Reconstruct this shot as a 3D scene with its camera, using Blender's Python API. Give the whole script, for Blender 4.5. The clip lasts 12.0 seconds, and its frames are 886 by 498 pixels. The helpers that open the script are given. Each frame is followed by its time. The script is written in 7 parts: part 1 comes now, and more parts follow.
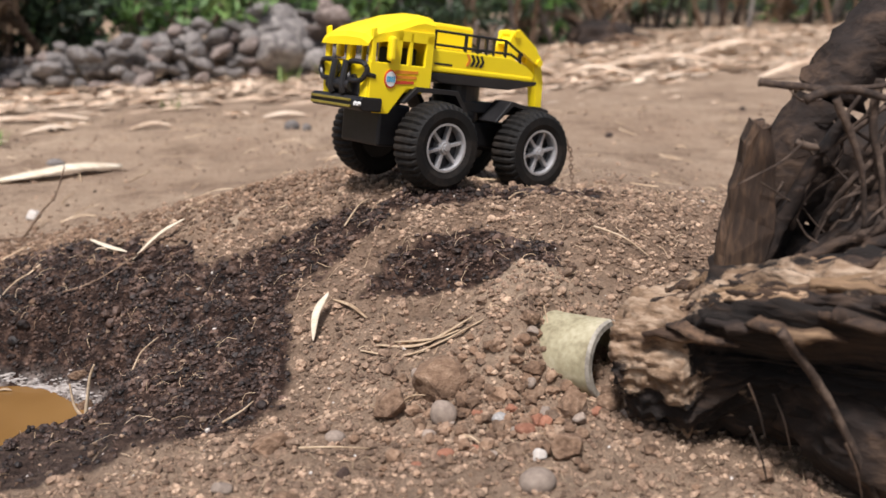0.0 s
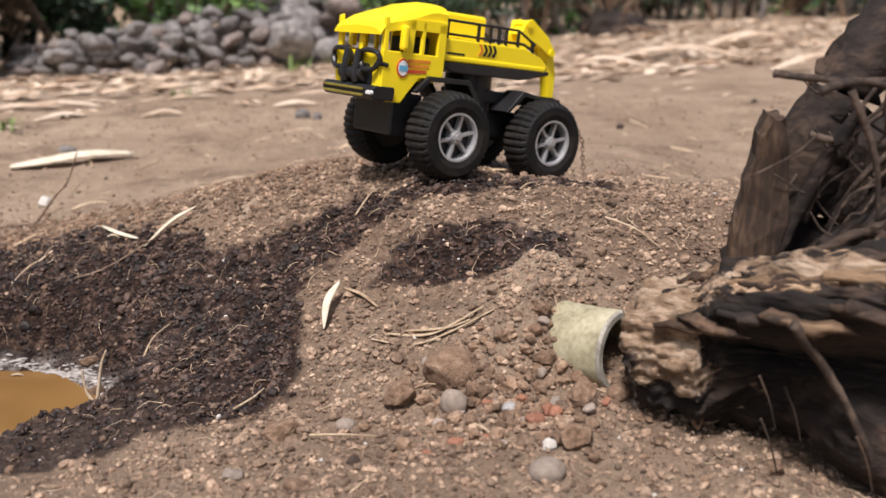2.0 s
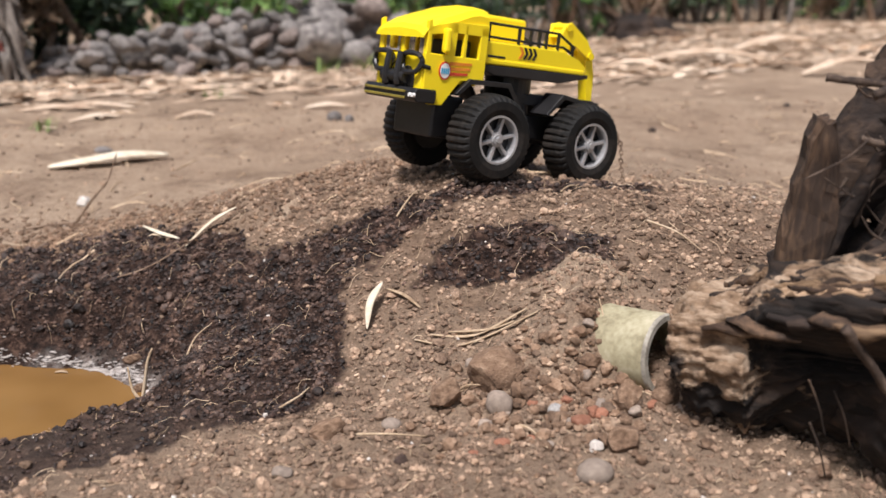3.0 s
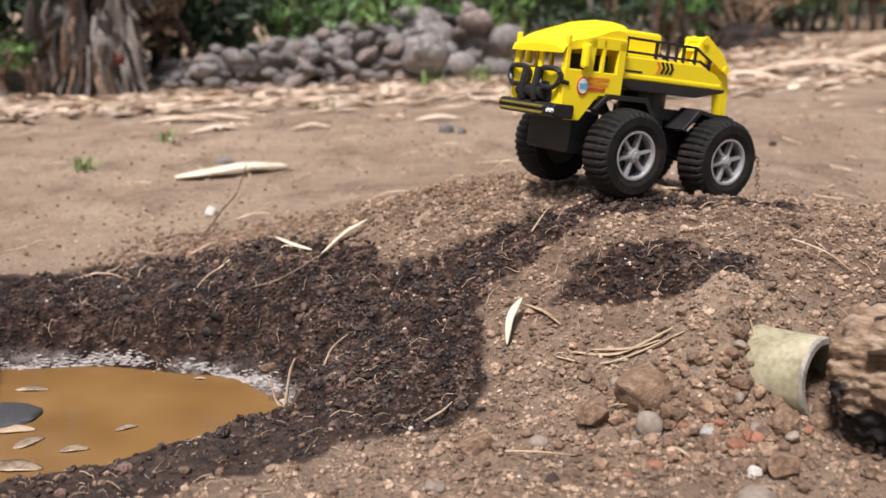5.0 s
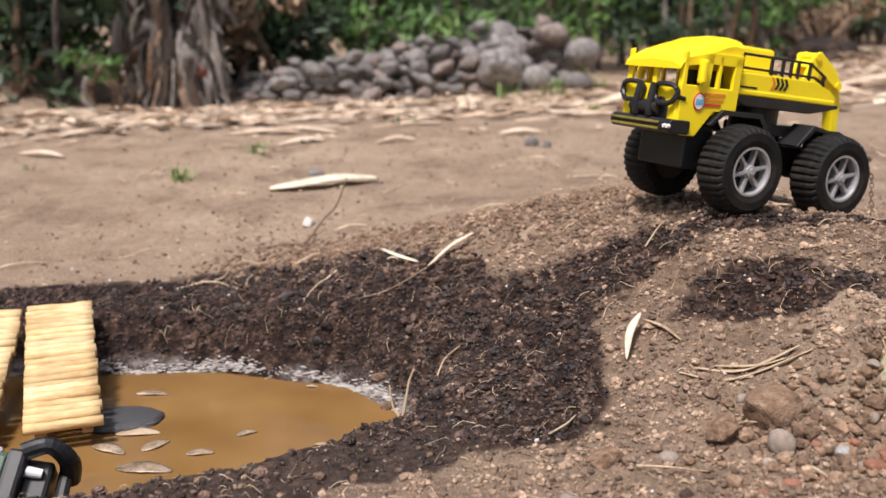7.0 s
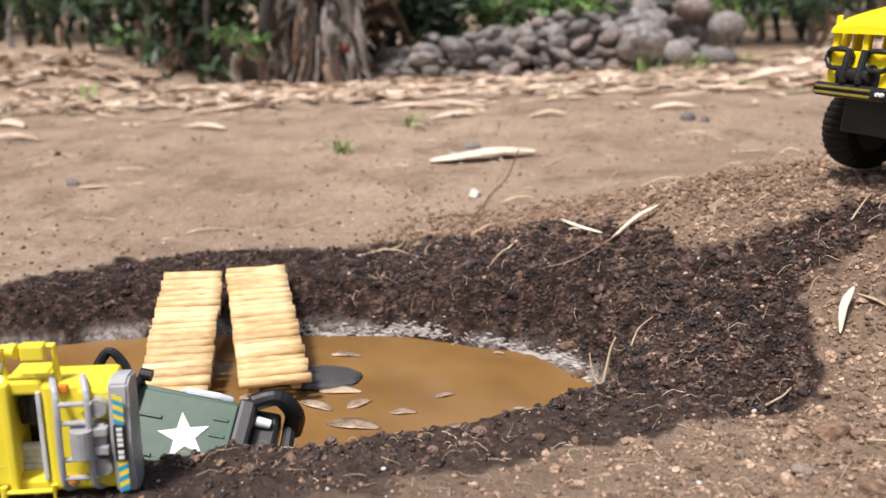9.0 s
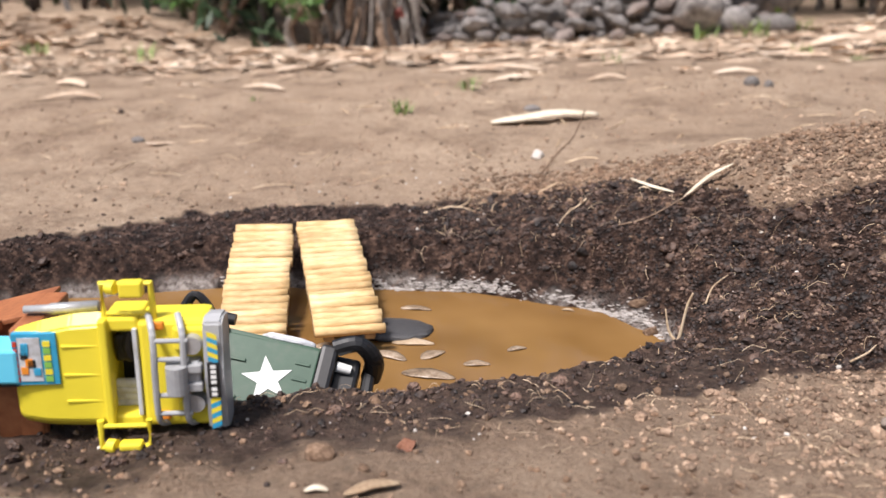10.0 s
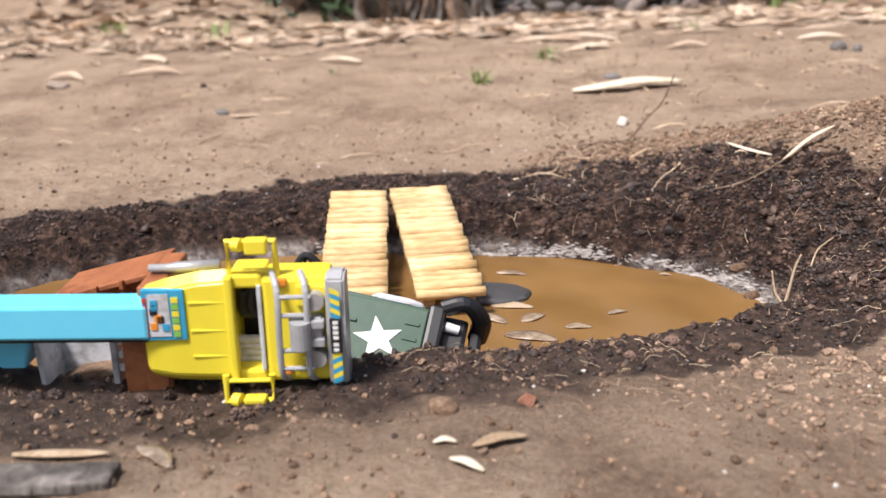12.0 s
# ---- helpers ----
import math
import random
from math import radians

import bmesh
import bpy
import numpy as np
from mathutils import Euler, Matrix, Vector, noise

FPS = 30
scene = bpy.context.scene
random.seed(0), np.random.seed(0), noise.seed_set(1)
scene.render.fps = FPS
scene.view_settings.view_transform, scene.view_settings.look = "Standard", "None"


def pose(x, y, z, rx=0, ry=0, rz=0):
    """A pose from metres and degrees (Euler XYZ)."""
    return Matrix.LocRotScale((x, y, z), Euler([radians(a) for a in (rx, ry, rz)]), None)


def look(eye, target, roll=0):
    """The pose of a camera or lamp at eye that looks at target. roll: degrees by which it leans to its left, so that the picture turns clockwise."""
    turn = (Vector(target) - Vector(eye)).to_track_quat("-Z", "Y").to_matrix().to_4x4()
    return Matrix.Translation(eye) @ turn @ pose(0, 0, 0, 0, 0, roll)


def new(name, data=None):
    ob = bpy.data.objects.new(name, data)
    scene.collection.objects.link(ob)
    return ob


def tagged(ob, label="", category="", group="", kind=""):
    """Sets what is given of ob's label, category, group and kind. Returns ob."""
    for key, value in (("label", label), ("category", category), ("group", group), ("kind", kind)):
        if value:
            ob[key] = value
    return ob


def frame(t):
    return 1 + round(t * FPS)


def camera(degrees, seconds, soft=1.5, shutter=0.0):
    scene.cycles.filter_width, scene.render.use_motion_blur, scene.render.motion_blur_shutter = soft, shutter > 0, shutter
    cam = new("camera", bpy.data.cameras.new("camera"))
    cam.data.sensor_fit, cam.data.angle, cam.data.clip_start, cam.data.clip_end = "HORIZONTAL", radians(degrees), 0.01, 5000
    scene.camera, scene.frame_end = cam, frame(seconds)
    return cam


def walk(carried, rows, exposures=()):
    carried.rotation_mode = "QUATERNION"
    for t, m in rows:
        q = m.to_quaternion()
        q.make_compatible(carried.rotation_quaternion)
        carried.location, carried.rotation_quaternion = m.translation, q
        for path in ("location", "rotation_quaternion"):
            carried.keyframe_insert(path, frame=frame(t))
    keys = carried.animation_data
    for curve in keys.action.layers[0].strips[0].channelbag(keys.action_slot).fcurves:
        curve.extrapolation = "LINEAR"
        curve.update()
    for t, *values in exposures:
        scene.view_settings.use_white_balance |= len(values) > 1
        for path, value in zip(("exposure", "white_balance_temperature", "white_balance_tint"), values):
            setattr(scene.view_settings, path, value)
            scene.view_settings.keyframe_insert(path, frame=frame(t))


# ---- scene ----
# ---------------------------------------------------------------- camera and walk
cam = camera(49.9, 12.0)
cam.data.dof.use_dof = True
cam.data.dof.focus_distance = 0.98
cam.data.dof.aperture_fstop = 5.2
PATH = [
    (0, (0.018, -0.002, 0.325), (0.011, 1.936, -0.169), 0.5),
    (0.5, (0.021, -0.001, 0.319), (0.006, 1.933, -0.19), 0.7),
    (1, (0.019, -0.001, 0.322), (0.003, 1.931, -0.195), 0.7),
    (1.5, (0.018, -0.002, 0.322), (-0.001, 1.93, -0.194), 0.8),
    (2, (0.015, -0.003, 0.324), (-0.009, 1.929, -0.189), 0.9),
    (2.5, (0.006, -0.006, 0.324), (-0.03, 1.928, -0.184), 1.0),
    (4.5, (-0.054, -0.013, 0.325), (-0.268, 1.909, -0.188), 0.6),
    (5, (-0.063, -0.012, 0.329), (-0.313, 1.911, -0.162), 0.5),
    (5.5, (-0.071, -0.012, 0.331), (-0.338, 1.912, -0.144), 0.4),
    (6, (-0.087, -0.017, 0.335), (-0.382, 1.906, -0.129), 0.4),
    (6.5, (-0.103, -0.023, 0.336), (-0.429, 1.898, -0.118), 0.4),
    (7, (-0.127, -0.034, 0.333), (-0.495, 1.876, -0.135), 0.4),
    (7.5, (-0.153, -0.044, 0.332), (-0.579, 1.85, -0.146), 0.3),
    (9.5, (-0.241, -0.082, 0.315), (-0.867, 1.741, -0.221), -0.2),
    (10, (-0.258, -0.092, 0.304), (-0.918, 1.708, -0.265), 0.1),
    (10.5, (-0.273, -0.102, 0.3), (-0.973, 1.676, -0.292), 0.4),
    (11, (-0.285, -0.108, 0.3), (-1.015, 1.654, -0.301), -0.6),
    (11.5, (-0.295, -0.115, 0.297), (-1.052, 1.635, -0.307), -1.1),
    (12, (-0.3, -0.118, 0.29), (-1.068, 1.624, -0.323), -1.2),
]
walk(cam, [(t, look(eye, target, roll)) for t, eye, target, roll in PATH],
     exposures=((0, 0.23), (2.5, 0.26), (5.5, 0.31), (7.5, 0.34), (9.5, 0.44), (12, 0.50)))

# ---------------------------------------------------------------- light
SUN_ELEVATION, SUN_TURN = 63, 200
world = bpy.data.worlds.new("sky")
scene.world = world
world.use_nodes = True
wn, wl = world.node_tree.nodes, world.node_tree.links
sky = wn.new("ShaderNodeTexSky")
sky.sky_type = "NISHITA"
sky.sun_disc = False
sky.sun_elevation = radians(SUN_ELEVATION)
sky.sun_rotation = radians(SUN_TURN)
sky.dust_density = 4.0
sky.ozone_density = 0.6
wn["Background"].inputs["Strength"].default_value = 0.088
wl.new(sky.outputs["Color"], wn["Background"].inputs["Color"])
sun = new("sun", bpy.data.lights.new("sun", "SUN"))
sun.data.energy = 4.0
sun.data.angle = radians(10)
sun.data.color = (1.0, 0.95, 0.955)
sun_from = Vector((math.sin(radians(SUN_TURN)), math.cos(radians(SUN_TURN)), math.tan(radians(SUN_ELEVATION))))
sun.matrix_world = look(sun_from * 10, (0, 0, 0))


# ---------------------------------------------------------------- materials
def material(name, colours, rough=0.8, scale=30.0, fine=200.0, bump=0.3, depth=0.002, metal=0.0, vary=0.0, island=0.0,
             spec=0.5, stretch=(1, 1, 1), contrast=0.25, coat=0.0, grain=None):
    """A procedural surface: two to three colours mixed by coarse and fine noise, with relief."""
    m = bpy.data.materials.new(name)
    m.use_nodes = True
    n, l = m.node_tree.nodes, m.node_tree.links
    p = n["Principled BSDF"]
    p.inputs["Roughness"].default_value, p.inputs["Metallic"].default_value = rough, metal
    p.inputs["Specular IOR Level"].default_value = spec
    p.inputs["Coat Weight"].default_value = coat
    tc = n.new("ShaderNodeTexCoord")
    mp = n.new("ShaderNodeMapping")
    mp.inputs["Scale"].default_value = stretch
    if grain is not None:
        # fibres that run along one level direction
        mp.vector_type = "TEXTURE"
        mp.inputs["Scale"].default_value, mp.inputs["Rotation"].default_value = (5, 1, 1), (0, 0, radians(grain))
    l.new(tc.outputs["Object"], mp.inputs["Vector"])
    big, small = n.new("ShaderNodeTexNoise"), n.new("ShaderNodeTexNoise")
    for tex, s in ((big, scale), (small, fine)):
        tex.inputs["Scale"].default_value, tex.inputs["Detail"].default_value = s, 6
        l.new(mp.outputs["Vector"], tex.inputs["Vector"])
    mix = n.new("ShaderNodeMath")
    mix.operation = "MULTIPLY_ADD"
    mix.inputs[1].default_value = 0.35
    l.new(small.outputs["Fac"], mix.inputs[0])
    sc = n.new("ShaderNodeMath")
    sc.operation = "MULTIPLY"
    sc.inputs[1].default_value = 0.65
    l.new(big.outputs["Fac"], sc.inputs[0])
    l.new(sc.outputs[0], mix.inputs[2])
    ramp = n.new("ShaderNodeValToRGB")
    ramp.color_ramp.elements[0].position, ramp.color_ramp.elements[1].position = 0.5 - contrast / 2, 0.5 + contrast / 2
    ramp.color_ramp.elements[0].color, ramp.color_ramp.elements[1].color = (*colours[0], 1), (*colours[-1], 1)
    if len(colours) > 2:
        e = ramp.color_ramp.elements.new(0.5)
        e.color = (*colours[1], 1)
    l.new(mix.outputs[0], ramp.inputs[0])
    col = ramp.outputs[0]
    if vary or island:
        hsv = n.new("ShaderNodeHueSaturation")
        rnd = n.new("ShaderNodeObjectInfo").outputs["Random"] if vary else n.new("ShaderNodeNewGeometry").outputs["Random Per Island"]
        mr = n.new("ShaderNodeMapRange")
        mr.inputs["To Min"].default_value, mr.inputs["To Max"].default_value = 1 - (vary or island), 1 + (vary or island)
        l.new(rnd, mr.inputs["Value"])
        l.new(mr.outputs[0], hsv.inputs["Value"])
        l.new(col, hsv.inputs["Color"])
        col = hsv.outputs[0]
    l.new(col, p.inputs["Base Color"])
    if bump:
        b = n.new("ShaderNodeBump")
        b.inputs["Strength"].default_value, b.inputs["Distance"].default_value = bump, depth
        l.new(mix.outputs[0], b.inputs["Height"])
        l.new(b.outputs[0], p.inputs["Normal"])
    return m


def soil_material():
    """Dry tan earth, dark wet soil and pale mineral scum, mixed by the ground's own wetness."""
    m = bpy.data.materials.new("soil")
    m.use_nodes = True
    n, l = m.node_tree.nodes, m.node_tree.links
    p = n["Principled BSDF"]
    pos = n.new("ShaderNodeNewGeometry").outputs["Position"]

    def tex(scale, detail=8, rough=0.6):
        t = n.new("ShaderNodeTexNoise")
        t.inputs["Scale"].default_value, t.inputs["Detail"].default_value, t.inputs["Roughness"].default_value = scale, detail, rough
        l.new(pos, t.inputs["Vector"])
        return t.outputs["Fac"]

    def ramp(value, stops):
        r = n.new("ShaderNodeValToRGB")
        r.color_ramp.elements[0].position, r.color_ramp.elements[0].color = stops[0][0], (*stops[0][1], 1)
        r.color_ramp.elements[1].position, r.color_ramp.elements[1].color = stops[-1][0], (*stops[-1][1], 1)
        for at, c in stops[1:-1]:
            r.color_ramp.elements.new(at).color = (*c, 1)
        l.new(value, r.inputs[0])
        return r.outputs[0]

    def mixed(a, b, f):
        x = n.new("ShaderNodeMix")
        x.data_type = "RGBA"
        l.new(f, x.inputs[0]), l.new(a, x.inputs[6]), l.new(b, x.inputs[7])
        return x.outputs[2]

    def attr(name):
        a = n.new("ShaderNodeAttribute")
        a.attribute_name = name
        return a.outputs["Fac"]

    dry = ramp(tex(8, 12, 0.74), ((0.34, (0.20, 0.134, 0.089)), (0.49, (0.365, 0.258, 0.177)), (0.66, (0.53, 0.40, 0.285))))
    grit = ramp(tex(260, 4, 0.7), ((0.34, (0.065, 0.042, 0.029)), (0.45, (0.27, 0.190, 0.132)), (0.66, (0.50, 0.385, 0.285))))
    half = n.new("ShaderNodeValue")
    half.outputs[0].default_value = 0.5
    dry = mixed(dry, grit, half.outputs[0])
    wet = ramp(tex(70, 8, 0.7), ((0.37, (0.007, 0.004, 0.003)), (0.52, (0.046, 0.026, 0.019)), (0.68, (0.205, 0.128, 0.093))))
    scum = ramp(tex(120, 6, 0.7), ((0.35, (0.09, 0.065, 0.055)), (0.6, (0.52, 0.47, 0.43))))
    mud = ramp(tex(60, 7, 0.7), ((0.33, (0.045, 0.030, 0.024)), (0.5, (0.105, 0.074, 0.058)), (0.7, (0.19, 0.14, 0.11))))
    wet = mixed(wet, mud, attr("rim"))
    # broken edge of the wet stain
    w = n.new("ShaderNodeMath")
    w.operation = "MULTIPLY_ADD"
    w.inputs[1].default_value = 0.9
    l.new(tex(45, 6, 0.75), w.inputs[0])
    less = n.new("ShaderNodeMath")
    less.operation = "SUBTRACT"
    less.inputs[1].default_value = 0.45
    l.new(attr("wet"), less.inputs[0])
    l.new(less.outputs[0], w.inputs[2])
    edge = ramp(w.outputs[0], ((0.30, (0, 0, 0)), (0.52, (0.7, 0.7, 0.7)), (0.72, (1, 1, 1))))
    dug = ramp(tex(80, 9, 0.72), ((0.35, (0.055, 0.034, 0.023)), (0.5, (0.180, 0.117, 0.079)), (0.68, (0.35, 0.245, 0.170))))
    worn = ramp(tex(1.7, 9, 0.62), ((0.42, (0, 0, 0)), (0.66, (0.75, 0.75, 0.75))))
    damp = ramp(tex(6.5, 9, 0.68), ((0.50, (0, 0, 0)), (0.64, (0.6, 0.6, 0.6))))
    chalk = ramp(tex(60, 10, 0.72), ((0.34, (0.27, 0.190, 0.130)), (0.5, (0.48, 0.362, 0.258)), (0.68, (0.60, 0.47, 0.35))))
    dry = mixed(mixed(dry, chalk, worn), dug, damp)
    col = mixed(mixed(dry, dug, attr("loose")), chalk, attr("pale"))
    col = mixed(col, wet, edge)
    col = mixed(col, scum, attr("scum"))
    l.new(col, p.inputs["Base Color"])
    r = n.new("ShaderNodeMapRange")
    r.inputs["To Min"].default_value, r.inputs["To Max"].default_value = 0.95, 0.55
    l.new(edge, r.inputs["Value"])
    l.new(r.outputs[0], p.inputs["Roughness"])
    p.inputs["Specular IOR Level"].default_value = 0.22
    b = n.new("ShaderNodeBump")
    b.inputs["Strength"].default_value, b.inputs["Distance"].default_value = 1.0, 0.008
    l.new(tex(190, 8, 0.7), b.inputs["Height"])
    l.new(b.outputs[0], p.inputs["Normal"])
    return m


def log_material():
    """Fibrous rotten wood, dark with rot and painted-in shade; where the skin is gone the pale wood shows."""
    # near-black ramp also carries the shade lying on the log's flank
    m = material("log_skin", ((0.003, 0.002, 0.0015), (0.011, 0.007, 0.005), (0.050, 0.030, 0.019)), 0.95, 34, 170, 1.0, 0.010, contrast=0.36, grain=-36)
    n, l = m.node_tree.nodes, m.node_tree.links
    p = n["Principled BSDF"]
    dark = p.inputs["Base Color"].links[0].from_socket
    geo, bare = n.new("ShaderNodeNewGeometry"), n.new("ShaderNodeAttribute")
    bare.attribute_name = "bare"
    mp = n.new("ShaderNodeMapping")
    mp.vector_type = "TEXTURE"
    mp.inputs["Scale"].default_value, mp.inputs["Rotation"].default_value = (2.6, 1, 1), (0, 0, radians(-36))
    l.new(geo.outputs["Position"], mp.inputs["Vector"])
    t, g = n.new("ShaderNodeTexNoise"), n.new("ShaderNodeTexNoise")
    t.inputs["Scale"].default_value, t.inputs["Detail"].default_value, t.inputs["Roughness"].default_value = 26, 9, 0.66
    g.inputs["Scale"].default_value, g.inputs["Detail"].default_value, g.inputs["Roughness"].default_value = 70, 8, 0.7
    l.new(mp.outputs[0], t.inputs["Vector"]), l.new(mp.outputs[0], g.inputs["Vector"])
    add = n.new("ShaderNodeMath")
    add.operation = "MULTIPLY_ADD"
    add.inputs[1].default_value = 0.36
    l.new(bare.outputs["Fac"], add.inputs[0]), l.new(t.outputs["Fac"], add.inputs[2])
    r = n.new("ShaderNodeValToRGB")
    r.color_ramp.elements[0].position, r.color_ramp.elements[1].position = 0.645, 0.70
    l.new(add.outputs[0], r.inputs[0])
    pale = n.new("ShaderNodeValToRGB")
    pale.color_ramp.elements[0].position, pale.color_ramp.elements[1].position = 0.32, 0.66
    pale.color_ramp.elements[0].color, pale.color_ramp.elements[1].color = (0.070, 0.042, 0.026, 1), (0.45, 0.345, 0.25, 1)
    pale.color_ramp.elements.new(0.48).color = (0.22, 0.145, 0.090, 1)
    l.new(g.outputs["Fac"], pale.inputs[0])
    x = n.new("ShaderNodeMix")
    x.data_type = "RGBA"
    l.new(r.outputs[0], x.inputs[0]), l.new(dark, x.inputs[6]), l.new(pale.outputs[0], x.inputs[7])
    l.new(x.outputs[2], p.inputs["Base Color"])
    return m


def water_material():
    m = bpy.data.materials.new("muddy_water")
    m.use_nodes = True
    n, l = m.node_tree.nodes, m.node_tree.links
    p = n["Principled BSDF"]
    p.inputs["Roughness"].default_value = 0.06
    p.inputs["IOR"].default_value = 1.33
    t, big = n.new("ShaderNodeTexNoise"), n.new("ShaderNodeTexNoise")
    pos = n.new("ShaderNodeNewGeometry").outputs["Position"]
    t.inputs["Scale"].default_value, big.inputs["Scale"].default_value = 28, 7
    l.new(pos, t.inputs["Vector"]), l.new(pos, big.inputs["Vector"])
    r = n.new("ShaderNodeValToRGB")
    r.color_ramp.elements[0].position, r.color_ramp.elements[1].position = 0.3, 0.7
    r.color_ramp.elements[0].color, r.color_ramp.elements[1].color = (0.165, 0.086, 0.026, 1), (0.255, 0.142, 0.050, 1)
    l.new(big.outputs["Fac"], r.inputs[0])
    l.new(r.outputs[0], p.inputs["Base Color"])
    b = n.new("ShaderNodeBump")
    b.inputs["Strength"].default_value, b.inputs["Distance"].default_value = 0.08, 0.002
    l.new(t.outputs["Fac"], b.inputs["Height"])
    l.new(b.outputs[0], p.inputs["Normal"])
    return m


SOIL, WATER = soil_material(), water_material()
CLOD_DRY = material("dry_clod", ((0.120, 0.076, 0.051), (0.255, 0.172, 0.117), (0.42, 0.305, 0.215)), 0.95, 40, 400, 0.7, 0.002, island=0.5)
CLOD_WET = material("wet_clod", ((0.008, 0.005, 0.004), (0.040, 0.023, 0.017), (0.135, 0.083, 0.060)), 0.65, 40, 400, 0.6, 0.002, island=0.6)
BOULDER = material("river_boulder", ((0.075, 0.067, 0.064), (0.180, 0.163, 0.153), (0.34, 0.31, 0.285)), 0.85, 5, 45, 0.5, 0.01, vary=0.28)
BOULDER_BROWN = material("brown_boulder", ((0.080, 0.062, 0.054), (0.18, 0.142, 0.124), (0.33, 0.272, 0.24)), 0.9, 5, 45, 0.4, 0.01, vary=0.3)
PEBBLE = material("grey_pebble", ((0.19, 0.145, 0.115), (0.28, 0.222, 0.178), (0.36, 0.295, 0.24)), 0.85, 2.6, 22, 0.5, 0.001, vary=0.2, contrast=0.4)
PEBBLE_BLUE = material("blue_grey_pebble", ((0.20, 0.195, 0.185), (0.30, 0.29, 0.275), (0.38, 0.365, 0.345)), 0.8, 2.6, 22, 0.5, 0.001)
CLOD_BROWN = material("brown_rock", ((0.10, 0.060, 0.037), (0.19, 0.118, 0.074), (0.30, 0.205, 0.138)), 0.95, 50, 350, 0.8, 0.003, island=0.4)
ROCK = material("brown_stone", ((0.085, 0.050, 0.030), (0.20, 0.124, 0.078), (0.34, 0.235, 0.158)), 0.95, 2.4, 14, 1.0, 0.004, vary=0.2, contrast=0.35)
BRICK_RED = material("red_brick_chip", ((0.20, 0.085, 0.052), (0.29, 0.125, 0.075), (0.36, 0.19, 0.125)), 0.9, 2.8, 18, 0.8, 0.002, vary=0.2, contrast=0.4)
WHITE_STONE = material("pale_stone", ((0.42, 0.38, 0.33), (0.55, 0.50, 0.45), (0.66, 0.62, 0.57)), 0.85, 60, 400, 0.3, 0.001)
STRAW = material("dry_straw", ((0.30, 0.20, 0.12), (0.46, 0.34, 0.22), (0.60, 0.47, 0.33)), 0.8, 30, 300, 0.4, 0.001, island=0.3)
LITTER = material("dry_sheath", ((0.40, 0.27, 0.18), (0.62, 0.465, 0.335), (0.80, 0.66, 0.515)), 0.75, 9, 90, 0.3, 0.003, island=0.35)
HUSK = material("pale_husk", ((0.55, 0.46, 0.33), (0.68, 0.59, 0.45), (0.75, 0.68, 0.55)), 0.7, 20, 200, 0.3, 0.001, stretch=(1, 8, 1))
TWIG = material("dry_twig", ((0.10, 0.062, 0.04), (0.19, 0.125, 0.085), (0.30, 0.21, 0.145)), 0.9, 60, 400, 0.5, 0.001)
ROOT_SKIN = material("root_skin", ((0.022, 0.014, 0.010), (0.058, 0.038, 0.027), (0.13, 0.092, 0.068)), 0.9, 50, 300, 0.6, 0.001)
BARK = material("rotten_bark", ((0.005, 0.003, 0.0025), (0.022, 0.013, 0.009), (0.085, 0.052, 0.033)), 0.85, 16, 110, 1.0, 0.008, stretch=(0.5, 1.2, 1.2), contrast=0.32)
BARK_BROWN = material("torn_bark", ((0.010, 0.006, 0.004), (0.040, 0.023, 0.014), (0.14, 0.083, 0.048)), 0.85, 26, 150, 1.0, 0.006, stretch=(1.5, 1.5, 0.4), contrast=0.35)
TORN_WOOD = material("torn_wood", ((0.020, 0.010, 0.006), (0.060, 0.033, 0.018), (0.31, 0.20, 0.112)), 0.85, 30, 160, 1.0, 0.006, contrast=0.34, grain=-36)
BARE_WOOD = material("bare_wood", ((0.20, 0.115, 0.062), (0.38, 0.25, 0.15), (0.58, 0.44, 0.31)), 0.8, 30, 160, 0.9, 0.005, contrast=0.4, grain=-36)
BAMBOO_PIPE = material("mossy_bamboo", ((0.20, 0.17, 0.10), (0.35, 0.315, 0.20), (0.47, 0.43, 0.30)), 0.7, 24, 180, 0.3, 0.001)
PIPE_END = material("cut_bamboo", ((0.20, 0.18, 0.15), (0.33, 0.305, 0.255), (0.43, 0.40, 0.34)), 0.8, 60, 300, 0.3, 0.001)
LOG_SKIN = log_material()
STICK = material("peeled_stick", ((0.42, 0.255, 0.10), (0.60, 0.41, 0.195), (0.73, 0.55, 0.31)), 0.6, 30, 250, 0.4, 0.001, vary=0.13, stretch=(0.25, 1, 1))
STICK_END = material("stick_core", ((0.30, 0.19, 0.09), (0.45, 0.31, 0.16)), 0.8, 90, 400, 0.3)
YELLOW = material("yellow_plastic", ((0.90, 0.68, 0.010), (0.96, 0.75, 0.016)), 0.34, 12, 90, 0.04, 0.001, contrast=0.6)
OLIVE = material("dull_gold_plastic", ((0.24, 0.19, 0.035), (0.36, 0.29, 0.06)), 0.3, 40, 200, 0.1, 0.001, metal=0.3)
LEMON = material("lemon_plastic", ((0.78, 0.64, 0.04), (0.84, 0.70, 0.055)), 0.38, 14, 90, 0.05, 0.001, contrast=0.6)
BLACK = material("black_plastic", ((0.008, 0.008, 0.009), (0.02, 0.019, 0.02)), 0.42, 25, 150, 0.05, 0.001)
TYRE = material("dusty_rubber", ((0.004, 0.004, 0.004), (0.007, 0.0065, 0.006), (0.030, 0.023, 0.018)), 0.7, 26, 190, 0.35, 0.001, contrast=0.4, spec=0.3)
